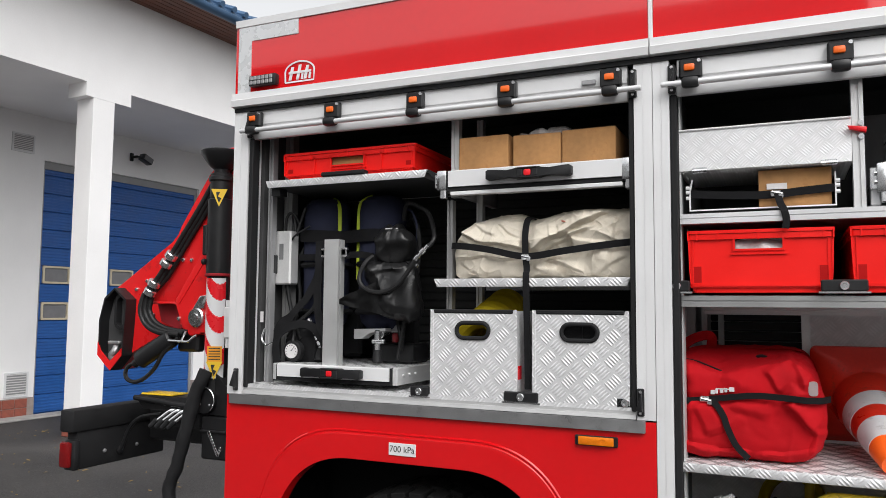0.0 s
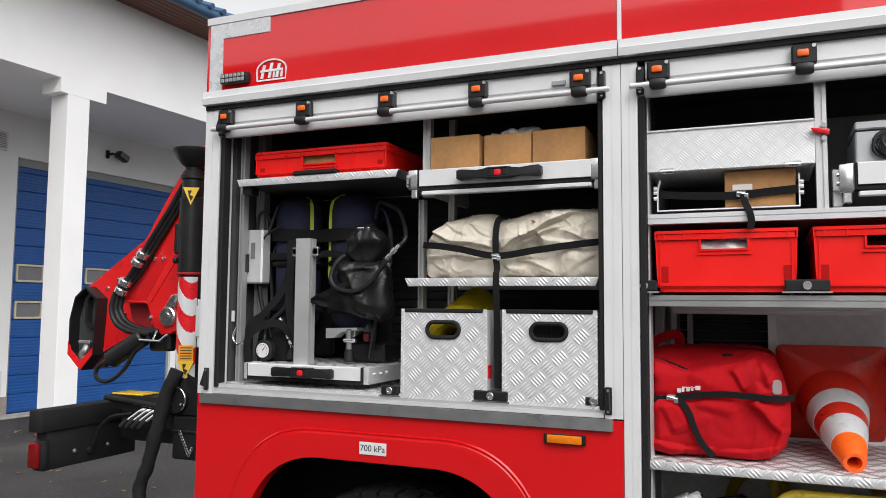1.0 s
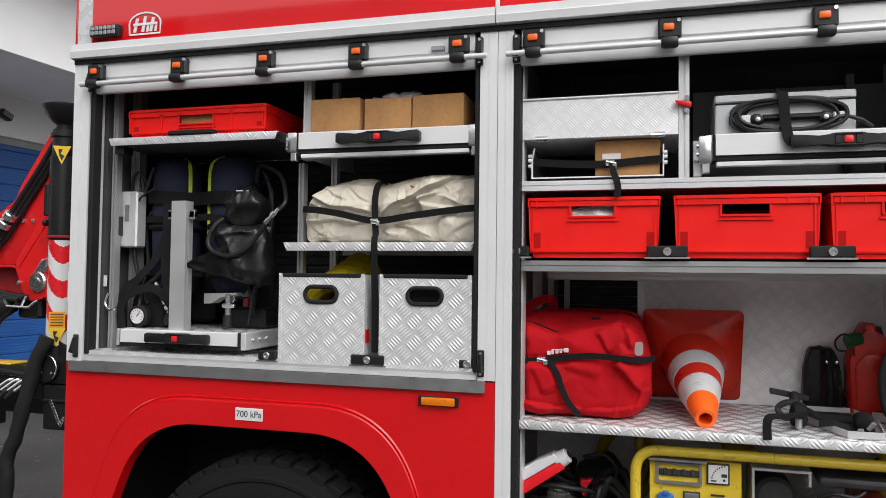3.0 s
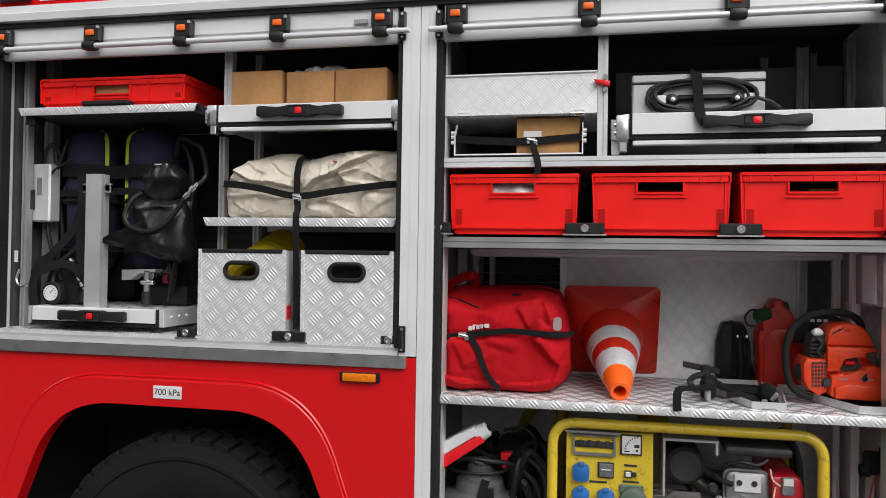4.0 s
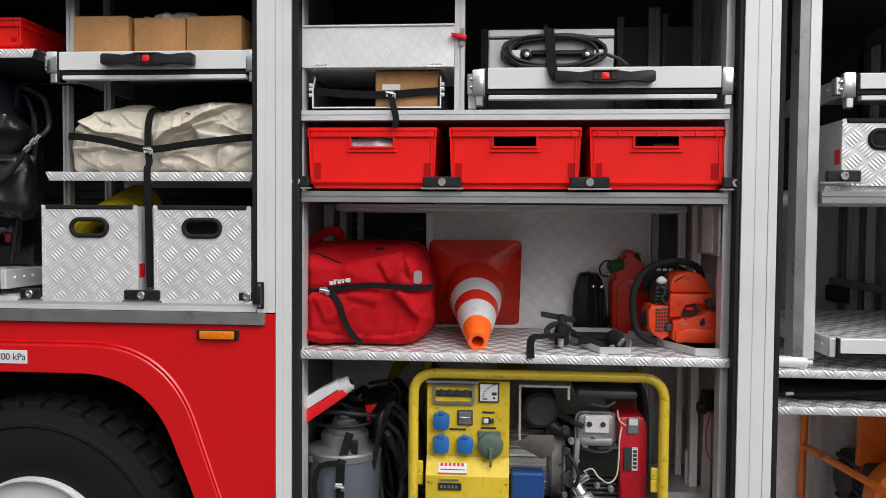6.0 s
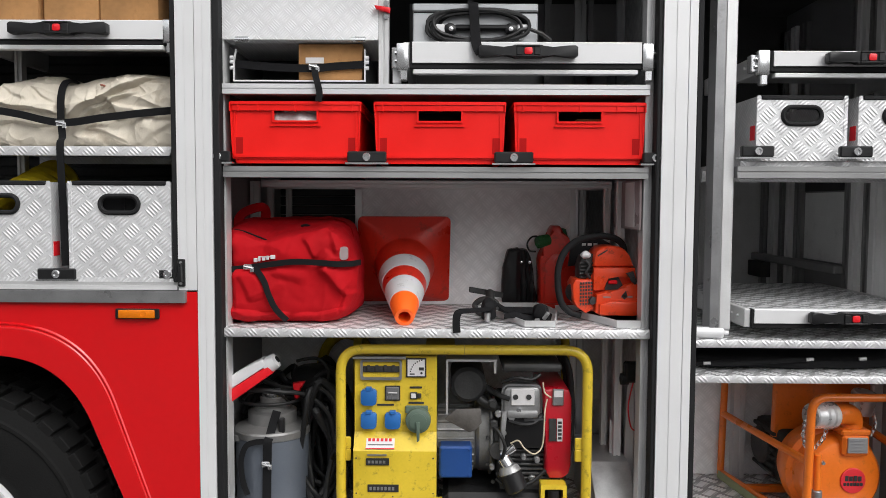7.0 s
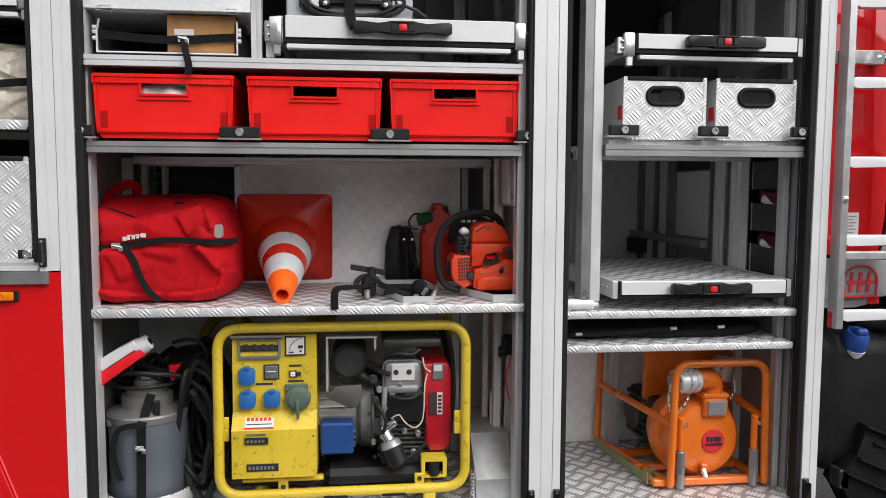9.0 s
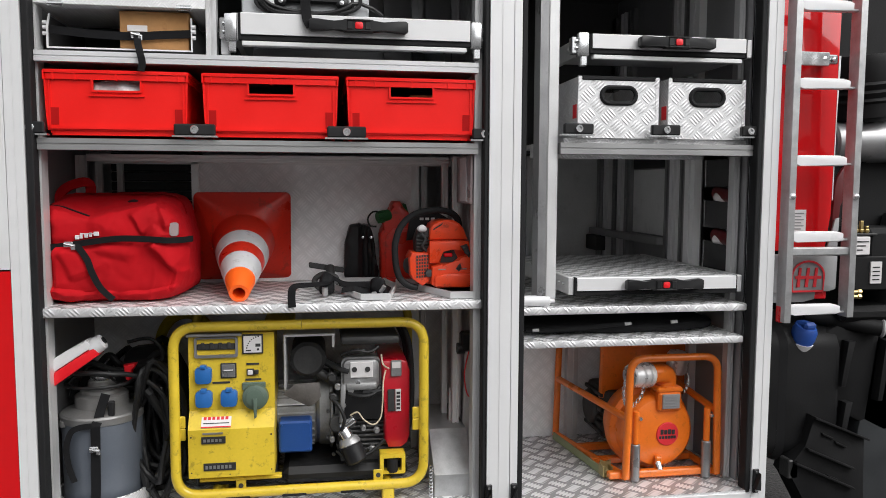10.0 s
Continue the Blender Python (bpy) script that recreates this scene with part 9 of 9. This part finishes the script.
part("pipe", bm, [DARKTANK, GREYIN], TR, "black pipe with a grey end")
bm = B()
prism(bm, [(2.895, 0.67), (2.965, 1.05), (3.06, 1.5), (3.5, 1.5), (3.5, 0.30), (2.915, 0.30)], "y", 0.16, 0.30, bevel=0.02)
part("cab_corner", bm, CABGREY, TR, "dark cab corner")
bm = B()
box(bm, 2.575, 2.615, 0.10, 0.16, 0.53, 0.60, 0.004)
part("tank_bracket", bm, CAST_D, TR)
air = thing("air_intake", "black ribbed air intake with a grey canister", "air intake", (2.95, 0.3, 1.6))
bm = B()
lathe(bm, [(0.12, 0), (0.12, 0.05), (0.13, 0.06), (0.12, 0.07), (0.13, 0.09), (0.12, 0.10), (0.13, 0.12), (0.12, 0.13), (0.125, 0.20), (0.115, 0.23)], (2.955, 0.30, 1.87), (-0.12, -0.1, 1), 40)
part("bellows", bm, DARKTANK, air)
bm = B()
cyl(bm, (2.82, 0.30, 1.765), (3.20, 0.24, 1.775), 0.078, n=30, b=0.01)
part("canister", bm, STEEL, air, "grey metal canister")
bm = B()
box(bm, 2.789, 2.97, 0.09, 0.2, 1.225, 1.348, 0.004)
box(bm, 2.785, 2.878, 0.085, 0.12, 1.424, 1.432, 0.002, m=1)
box(bm, 2.790, 2.852, 0.086, 0.105, 1.353, 1.420, 0.003, m=2)
for k in range(3):
    box(bm, 2.798, 2.820 + 0.012 * k, 0.0845, 0.0862, 1.37 + k * 0.015, 1.374 + k * 0.015)
for k, h in enumerate((0.03, 0.045, 0.026)):
    cyl(bm, (2.80 + k * 0.022, 0.10, 1.432), (2.80 + k * 0.022, 0.10, 1.432 + h), 0.008, n=6, m=3, b=0.002)
    cyl(bm, (2.80 + k * 0.022, 0.10, 1.436), (2.80 + k * 0.022, 0.10, 1.446), 0.011, n=6, m=3, b=0.002)
box(bm, 2.857, 2.901, 0.084, 0.0905, 1.250, 1.329, m=2)
for k in range(4):
    box(bm, 2.864, 2.892, 0.0825, 0.0842, 1.262 + k * 0.015, 1.266 + k * 0.015)
for z in (1.205, 1.222):
    cyl(bm, (2.77, 0.075, z), (2.815, 0.075, z), 0.007, n=8, m=3)
    cyl(bm, (2.80, 0.075, z), (2.812, 0.075, z), 0.010, n=6, m=3)
part("valve_block", bm, [DARKTANK, CAST_D, PAPER, material("yellow_brass", (0.55, 0.42, 0.18), 0.3, 0.9)], TR, "small valve block with fittings")

# ---- loader crane at the truck's rear ----
cr = thing("loader_crane", "red folded loader crane with black hoses at the rear", "crane", (-2.2, 0.5, 0.9))
bm = B()
prism(bm, [(-2.842, 1.785), (-2.467, 2.002), (-2.238, 2.242), (-2.095, 2.468), (-1.90, 2.468), (-2.02, 1.95), (-2.20, 1.60), (-2.313, 1.539), (-2.547, 1.543), (-2.773, 1.418), (-2.862, 1.35), (-2.93, 1.43), (-2.925, 1.71)], "y", 0.53, 0.70, bevel=0.010)
arm = part("boom", bm, CRANE, cr, "red crane boom")
# boom end: a hexagonal dark plate paints the hollow's shade behind a thin worn rim
hexa = [(-2.857, 1.725), (-2.788, 1.779), (-2.704, 1.719), (-2.708, 1.613), (-2.721, 1.432), (-2.796, 1.355), (-2.888, 1.432), (-2.889, 1.61)]
hc = Vector((-2.80, 1.57))
inner = [(hc.x + (x - hc.x) * 0.90, hc.y + (z - hc.y) * 0.945) for x, z in hexa]
bm = B()
ring(bm, hexa, inner, "y", 0.462, 0.535)
part("end_rim", bm, BLACK, arm, "black rim of the boom end")
bm = B()
prism(bm, [(-2.888, 1.50), (-2.888, 1.432), (-2.796, 1.355), (-2.721, 1.432), (-2.719, 1.47), (-2.80, 1.40), (-2.868, 1.455)], "y", 0.458, 0.466)
part("end_lip", bm, CRANE, arm, "red lower lip of the boom end")
bm = B()
prism(bm, inner, "y", 0.52, 0.531)
part("end_hollow_shade", bm, DARK, arm, "dark plate painting the shade inside the boom end")
bm = B()
ring(bm, rrect(-2.765, 1.655, 0.085, 0.185, 0.042, 6), rrect(-2.765, 1.655, 0.055, 0.15, 0.027, 6), "y", 0.485, 0.52)
part("sheave", bm, RUBBER, arm, "black oval sheave in the boom end")
bm = B()
tube(bm, spline([(-2.79, 0.50, 1.49), (-2.785, 0.475, 1.455), (-2.80, 0.47, 1.43), (-2.79, 0.48, 1.405)]), 0.017, 10)
box(bm, -2.83, -2.75, 0.468, 0.49, 1.488, 1.505, 0.004)
part("end_pin", bm, CAST, arm, "worn steel end pin")
# inner arm: a folded box profile, open at its lower end
bm = B()
prism(bm, [(-2.481, 1.705), (-2.42, 1.80), (-2.281, 2.074), (-2.12, 2.31), (-2.003, 2.435), (-1.90, 2.435), (-1.96, 2.20), (-2.127, 1.953), (-2.307, 1.709)], "y", 0.39, 0.53, bevel=0.008)
ia = part("inner_arm", bm, CRANE, arm, "red inner arm")
bm = B()
prism(bm, [(-2.300, 1.709), (-2.127, 1.950), (-1.955, 2.20), (-1.90, 2.435), (-1.88, 2.435), (-1.95, 1.66), (-2.03, 1.58), (-2.088, 1.575), (-2.13, 1.556), (-2.195, 1.546), (-2.248, 1.582), (-2.262, 1.64), (-2.271, 1.690)], "y", 0.372, 0.53, bevel=0.012)
part("side_cheek", bm, CRANE, ia, "rounded red side cheek")
bm = B()
sweep(bm, [Vector((-2.268, 0.372, 1.70)), Vector((-2.127, 0.372, 1.892)), Vector((-1.98, 0.372, 2.10))], [(-0.006, -0.004), (0.006, -0.004), (0.006, 0.004), (-0.006, 0.004)], up=(0, 1, 0))
part("weld_edge", bm, CRANE, ia)
# a darker red plate paints the shade inside the arm's open end
bm = B()
prism(bm, [(-2.478, 1.700), (-2.300, 1.700), (-2.268, 1.668), (-2.262, 1.60), (-2.34, 1.572), (-2.45, 1.612)], "y", 0.45, 0.53)
part("arm_mouth_shade", bm, REDCLOTH_D, ia, "dark red plate painting the shade in the open arm end")
bm = B()
tube(bm, bend([(-2.474, 0.388, 1.702), (-2.296, 0.388, 1.702), (-2.268, 0.388, 1.665), (-2.262, 0.388, 1.60)], 0.03, 5), 0.007, 8)
part("mouth_edge", bm, CRANE, ia)
bolt0 = None
for x, y, z, r in ((-2.631, 0.531, 1.814, 1.3), (-2.702, 0.531, 1.771, 1.3), (-2.316, 0.391, 1.908, 1.0), (-2.263, 0.391, 1.907, 1.0), (-2.21, 0.391, 1.906, 1.0), (-2.289, 0.45, 1.633, 1.0), (-2.262, 0.373, 1.628, 1.1), (-2.49, 0.44, 1.64, 1.1)):
    if bolt0 is None:
        bm = B()
        lathe(bm, [(0.011, 0), (0.011, 0.005), (0.008, 0.010), (0.002, 0.011)], (x, y, z), (0, -1, 0), 12)
        bolt0 = part("bolt", bm, CHROME, arm, "bright bolt")
        bp0 = Vector((x, y, z))
    else:
        share(bolt0, arm, Matrix.Translation(Vector((x, y, z)) - bp0))
bm = B()
lathe(bm, [(0.046, 0), (0.046, 0.012), (0.040, 0.018), (0.02, 0.018), (0.018, 0.024), (0.004, 0.025)], (-2.152, 0.373, 1.634), (0, -1, 0), 24)
prism(bm, [(-2.175, 1.67), (-2.13, 1.735), (-2.085, 1.74), (-2.105, 1.68)], "y", 0.36, 0.374, bevel=0.003)
part("pivot_pin", bm, CHROME, arm, "bright pivot pin")
for k in range(3):
    bm = B()
    dx, dy, q = 0.016 * k, 0.012 * k, 1 - 0.02 * k
    tube(bm, spline([(-1.952 + dx, 0.36 + dy, 2.407), (-2.047 + dx, 0.36 + dy, 2.296), (-2.153 + dx, 0.355 + dy, 2.138), (-2.281 + dx, 0.35 + dy, 1.962), (-2.370 + dx, 0.345 + dy, 1.830), (-2.446 + dx, 0.34 + dy, 1.755), (-2.470 + dx, 0.335 + dy, 1.69), (-2.465 + dx, 0.335 + dy, 1.640 + 0.006 * k), (-2.425 + dx, 0.335 + dy, 1.590 + 0.008 * k), (-2.35 + dx, 0.34 + dy, 1.560 + 0.008 * k), (-2.24 + dx, 0.35 + dy, 1.552 + 0.006 * k)]), 0.0125, 10)
    part("hose", bm, HOSE, cr, "black hydraulic hose")
bm = B()
tube(bm, spline([(-2.475, 0.33, 1.418), (-2.528, 0.33, 1.397), (-2.549, 0.33, 1.363), (-2.532, 0.33, 1.332), (-2.48, 0.33, 1.323), (-2.417, 0.33, 1.348), (-2.359, 0.33, 1.398), (-2.316, 0.335, 1.466), (-2.24, 0.35, 1.54)]), 0.010, 8)
part("hose", bm, HOSE, cr, "black hydraulic hose")
bm = B()
for (xa, za), (xb, zb) in (((-2.30, 1.945), (-2.36, 1.872)), ((-2.405, 1.815), (-2.455, 1.735))):
    d = Vector((xb - xa, 0, zb - za)).normalized()
    for k in range(2):
        p = Vector((xa, 0.335, za)).lerp(Vector((xb, 0.335, zb)), 0.1 + 0.5 * k)
        cyl(bm, p + Vector((0.018, 0.012, 0)), p + d * 0.032 + Vector((0.018, 0.012, 0)), 0.031, n=14, b=0.004)
pieces("hose_clamp", bm, CHROME, cr, "bright hose ferrules")
bm = B()
tube(bm, bend([(-2.33, 0.325, 1.527), (-2.157, 0.325, 1.522), (-2.128, 0.325, 1.545), (-2.115, 0.33, 1.552)], 0.012, 4), 0.006, 8)
tube(bm, [(-2.20, 0.325, 1.525), (-2.18, 0.33, 1.57)], 0.005, 8)
part("hose_bracket", bm, CHROME, cr, "bright bent hose bracket")
bm = B()
cyl(bm, (-2.462, 0.33, 1.424), (-2.285, 0.36, 1.54), 0.043, n=20, b=0.008)
cyl(bm, (-2.462, 0.33, 1.424), (-2.49, 0.328, 1.406), 0.020, n=12, b=0.003)
box(bm, -2.30, -2.17, 0.40, 0.46, 1.47, 1.56, 0.012)
pieces("cylinder_end", bm, BLACK, cr, "black cylinder end")
# outrigger leg
LX, LY = -2.004, 0.34
bm = B()
cyl(bm, (LX, LY, 1.22), (LX, LY, 1.825), 0.052, n=28, b=0.004)
cyl(bm, (LX, LY, 1.825), (LX, LY, 2.18), 0.058, n=28, b=0.004)
cyl(bm, (LX, LY, 2.18), (LX, LY, 2.30), 0.050, n=28, b=0.004)
cyl(bm, (LX, LY, 2.262), (LX, LY, 2.285), 0.058, n=28, b=0.004)
lathe(bm, [(0.034, 2.28), (0.036, 2.318), (0.058, 2.335), (0.094, 2.386), (0.096, 2.402), (0.092, 2.406), (0.07, 2.400)], (LX, LY, 0), (0, 0, 1), 32)
leg = part("outrigger_leg", bm, BLACK, cr, "black outrigger leg")
bm = B()
cyl(bm, (LX, LY, 1.823), (LX, LY, 1.836), 0.062, n=28, b=0.003)
part("collar", bm, REDCLOTH_D, leg, "dull red collar")
bm = B()
box(bm, LX - 0.062, LX - 0.035, LY - 0.05, LY - 0.02, 1.92, 2.06, 0.006)
cyl(bm, (LX - 0.058, LY - 0.045, 1.89), (LX - 0.04, LY - 0.045, 1.89), 0.014, n=12, b=0.003)
part("switch_strip", bm, BLACK, leg, "black strip on the leg")
bm = B()
# diagonal warning stripes wound round the tube's front
nseg, z0, z1, r = 60, 1.365, 1.815, 0.0535
for i in range(30, 58):
    for j in range(110):
        a0, a1 = 2 * math.pi * i / nseg, 2 * math.pi * (i + 1) / nseg
        za, zb = z0 + (z1 - z0) * j / 110, z0 + (z1 - z0) * (j + 1) / 110
        f = bm.faces.new([bm.verts.new((LX + r * math.cos(a), LY + r * math.sin(a), z)) for a, z in ((a0, za), (a1, za), (a1, zb), (a0, zb))])
        f.material_index = int(((za + zb) / 2 + 1.7 * r * math.cos((a0 + a1) / 2 + 0.7) + 0.045) / 0.074) % 2
bmesh.ops.remove_doubles(bm, verts=bm.verts, dist=1e-5)
part("warning_film", bm, [WHITE, BTN_R], leg, "red and white diagonal film")


def on_leg(vs, z, turn=32):
    """Lay a flat film, drawn round the origin, on the leg's front."""
    a = radians(turn)
    r = 0.060 if z > 1.83 else 0.0555
    m = Matrix.Translation((LX + r * math.sin(a), LY - r * math.cos(a), z)) @ pose(0, 0, 0, 0, 0, turn)
    for v in set(vs):
        v.co = m @ v.co


for zc in (2.182, 1.402):
    bm = B()
    vs = prism(bm, [(-0.036, 0.038), (0.036, 0.038), (0.0, -0.042)], "y", -0.002, 0.001)
    vs += prism(bm, [(-0.014, 0.024), (0.004, 0.024), (-0.005, 0.004), (0.010, -0.004), (0.0, -0.026), (-0.010, -0.002)], "y", -0.0035, -0.002, m=1)
    on_leg(vs, zc)
    part("warning_sign", bm, [SIGN_Y, INK], leg, "yellow warning triangle")
bm = B()
vs = box(bm, -0.032, 0.032, -0.002, 0.001, -0.034, 0.034, m=0)
for k in range(5):
    vs += box(bm, -0.025, 0.025, -0.0032, -0.002, -0.026 + k * 0.012, -0.022 + k * 0.012, m=1)
on_leg(vs, 1.474)
part("notice", bm, [SIGN_O, INK], leg, "orange notice with unreadable print")
bm = B()
prism(bm, [(-2.052, 1.335), (-2.03, 1.42), (-1.99, 1.42), (-1.93, 1.335), (-1.90, 1.335), (-1.90, 1.20), (-2.05, 1.20)], "y", 0.30, 0.40, bevel=0.008)
box(bm, -2.045, -1.90, 0.30, 0.42, 1.005, 1.195, 0.008)
box(bm, -2.04, -1.90, 0.288, 0.31, 1.125, 1.135, 0.003)
pieces("foot_block", bm, BLACK, leg, "black leg mount")
bm = B()
lathe(bm, [(0.060, 0), (0.058, 0.018), (0.02, 0.02)], (-2.015, 0.30, 1.268), (0, -1, 0), 28)
part("pin_disc", bm, BLACK, leg)
bm = B()
tube(bm, [Vector((-2.015 + 0.055 * math.cos(q), 0.282, 1.268 + 0.055 * math.sin(q))) for q in [radians(-50 + 10 * k) for k in range(17)]], 0.0035, 6)
for q in (-0.02, 0.025):
    lathe(bm, [(0.007, 0), (0.005, 0.004), (0.001, 0.005)], (-2.015 + q * 1.2, 0.280, 1.268 - 0.02), (0, -1, 0), 10)
pieces("pin_ring", bm, CHROME, leg, "thin bright pin ring")
link0 = None
for k in range(11):
    p = Vector((-1.985 + 0.0065 * k, 0.285, 1.125 - 0.012 * k if k < 8 else 1.035 + 0.012 * (k - 8)))
    if link0 is None:
        bm = B()
        tube(bm, [p + Vector((0.006 * math.cos(q), 0.0, 0.010 * math.sin(q))) for q in [radians(60 * j) for j in range(6)]], 0.0022, 5, closed=True)
        link0, p0 = part("chain_link", bm, CHROME, leg), p
    else:
        share(link0, leg, Matrix.Translation(p - p0))
bm = B()
tube(bm, spline([(-2.00, 0.27, 1.40), (-2.035, 0.25, 1.30), (-2.073, 0.24, 1.14), (-2.115, 0.235, 0.988), (-2.150, 0.23, 0.885), (-2.150, 0.23, 0.80), (-2.16, 0.23, 0.60), (-2.15, 0.23, 0.35)]), 0.030, 14)
lump(bm, bm.verts, 0.007, 16)
lump(bm, bm.verts, 0.003, 40)
part("hose_sleeve", bm, RUBBER, leg, "black sleeve over a hose")
bm = B()
box(bm, -2.04, -1.657, 0.55, 1.0, 0.95, 1.55, 0.02)
box(bm, -2.2, -2.0, 0.72, 0.95, 0.95, 1.75, 0.02)
part("crane_base", bm, DARKTANK, cr, "black crane mount on the truck's rear")
bm = B()
box(bm, -1.945, -1.905, 0.31, 0.345, 1.545, 1.685, 0.005)
cyl(bm, (-1.93, 0.325, 1.50), (-1.93, 0.325, 1.545), 0.010, n=10, b=0.002)
cyl(bm, (-1.93, 0.325, 1.685), (-1.93, 0.325, 1.715), 0.012, n=10, b=0.002)
part("sensor_box", bm, ALU_W, cr, "small pale sensor box with a plug")
# levers and tail board
lev = thing("control_levers", "row of bright control levers with black grips under a yellow plate", "levers", (-2.3, 0.4, 1.2))
bm = B()
prism(bm, [(-2.47, 1.262), (-2.47, 1.232), (-2.44, 1.20), (-2.06, 1.20), (-2.06, 1.262)], "y", 0.34, 0.47, bevel=0.004)
box(bm, -2.33, -2.10, 0.36, 0.46, 1.12, 1.20, 0.008)
tube(bm, [(-2.48, 0.33, 1.25), (-2.12, 0.33, 1.225)], 0.013, 10)
pieces("valve_block", bm, BLACK, lev, "black valve block")
bm = B()
box(bm, -2.458, -2.268, 0.345, 0.455, 1.264, 1.272, 0.002)
part("plate", bm, SIGN_Y, lev, "worn yellow plate")
bm = B()
for k in range(4):
    lathe(bm, [(0.010, 0), (0.010, 0.012), (0.006, 0.016)], (-2.29 + 0.045 * k, 0.338, 1.232 - 0.003 * k), (0, -1, 0), 10)
pieces("spool_end", bm, CAST, lev)
for k in range(4):
    x = -2.255 + k * 0.036
    bm = B()
    tube(bm, bend([(x + 0.045, 0.37, 1.205), (x, 0.33, 1.205), (x - 0.055, 0.30, 1.155)], 0.02, 4), 0.0075, 8)
    lv = part("lever", bm, CHROME, lev, "bright bent lever")
    bm = B()
    cyl(bm, (x - 0.050, 0.302, 1.160), (x - 0.083, 0.285, 1.125), 0.014, 0.011, n=12, b=0.004)
    part("grip", bm, BLACK, lv, "black lever grip")
tb = thing("tail_board", "black scuffed rear light board with a red lamp", "light board", (-2.68, 0.4, 0.95))
bm = B()
box(bm, -2.745, -2.655, 0.135, 0.72, 1.095, 1.198, 0.010, seg=2)
part("top_beam", bm, RUBBER, tb, "black top beam")
bm = B()
box(bm, -2.735, -2.665, 0.17, 0.72, 0.918, 1.100, 0.010, seg=2)
part("board", bm, RUBBER, tb, "black scuffed board")
bm = B()
box(bm, -2.730, -2.655, 0.150, 0.185, 0.918, 1.060, 0.012, seg=2)
lb = part("lamp_base", bm, BLACK, tb)
bm = B()
box(bm, -2.738, -2.672, 0.128, 0.155, 0.932, 1.052, 0.014, seg=2)
part("lamp", bm, LENS_R, lb, "red tail lamp lens")
bm = B()
tube(bm, spline([(-2.655, 0.42, 0.975), (-2.635, 0.42, 1.02), (-2.60, 0.42, 1.09), (-2.54, 0.43, 1.14), (-2.42, 0.44, 1.16)]), 0.010, 8)
lathe(bm, [(0.020, 0), (0.018, 0.012), (0.006, 0.016)], (-2.665, 0.42, 0.975), (1, -0.2, 0), 12)
part("hook", bm, BLACK, tb, "black cable hook")
for y in (0.33, 0.53):
    bm = B()
    lathe(bm, [(0.010, 0), (0.008, 0.006), (0.002, 0.008)], (-2.665, y, 0.985), (1, 0, 0), 10)
    part("bolt", bm, CAST, tb)
bm = B()
box(bm, -2.66, -2.02, 0.60, 0.70, 1.00, 1.16, 0.01)
part("bracket", bm, BLACK, tb)
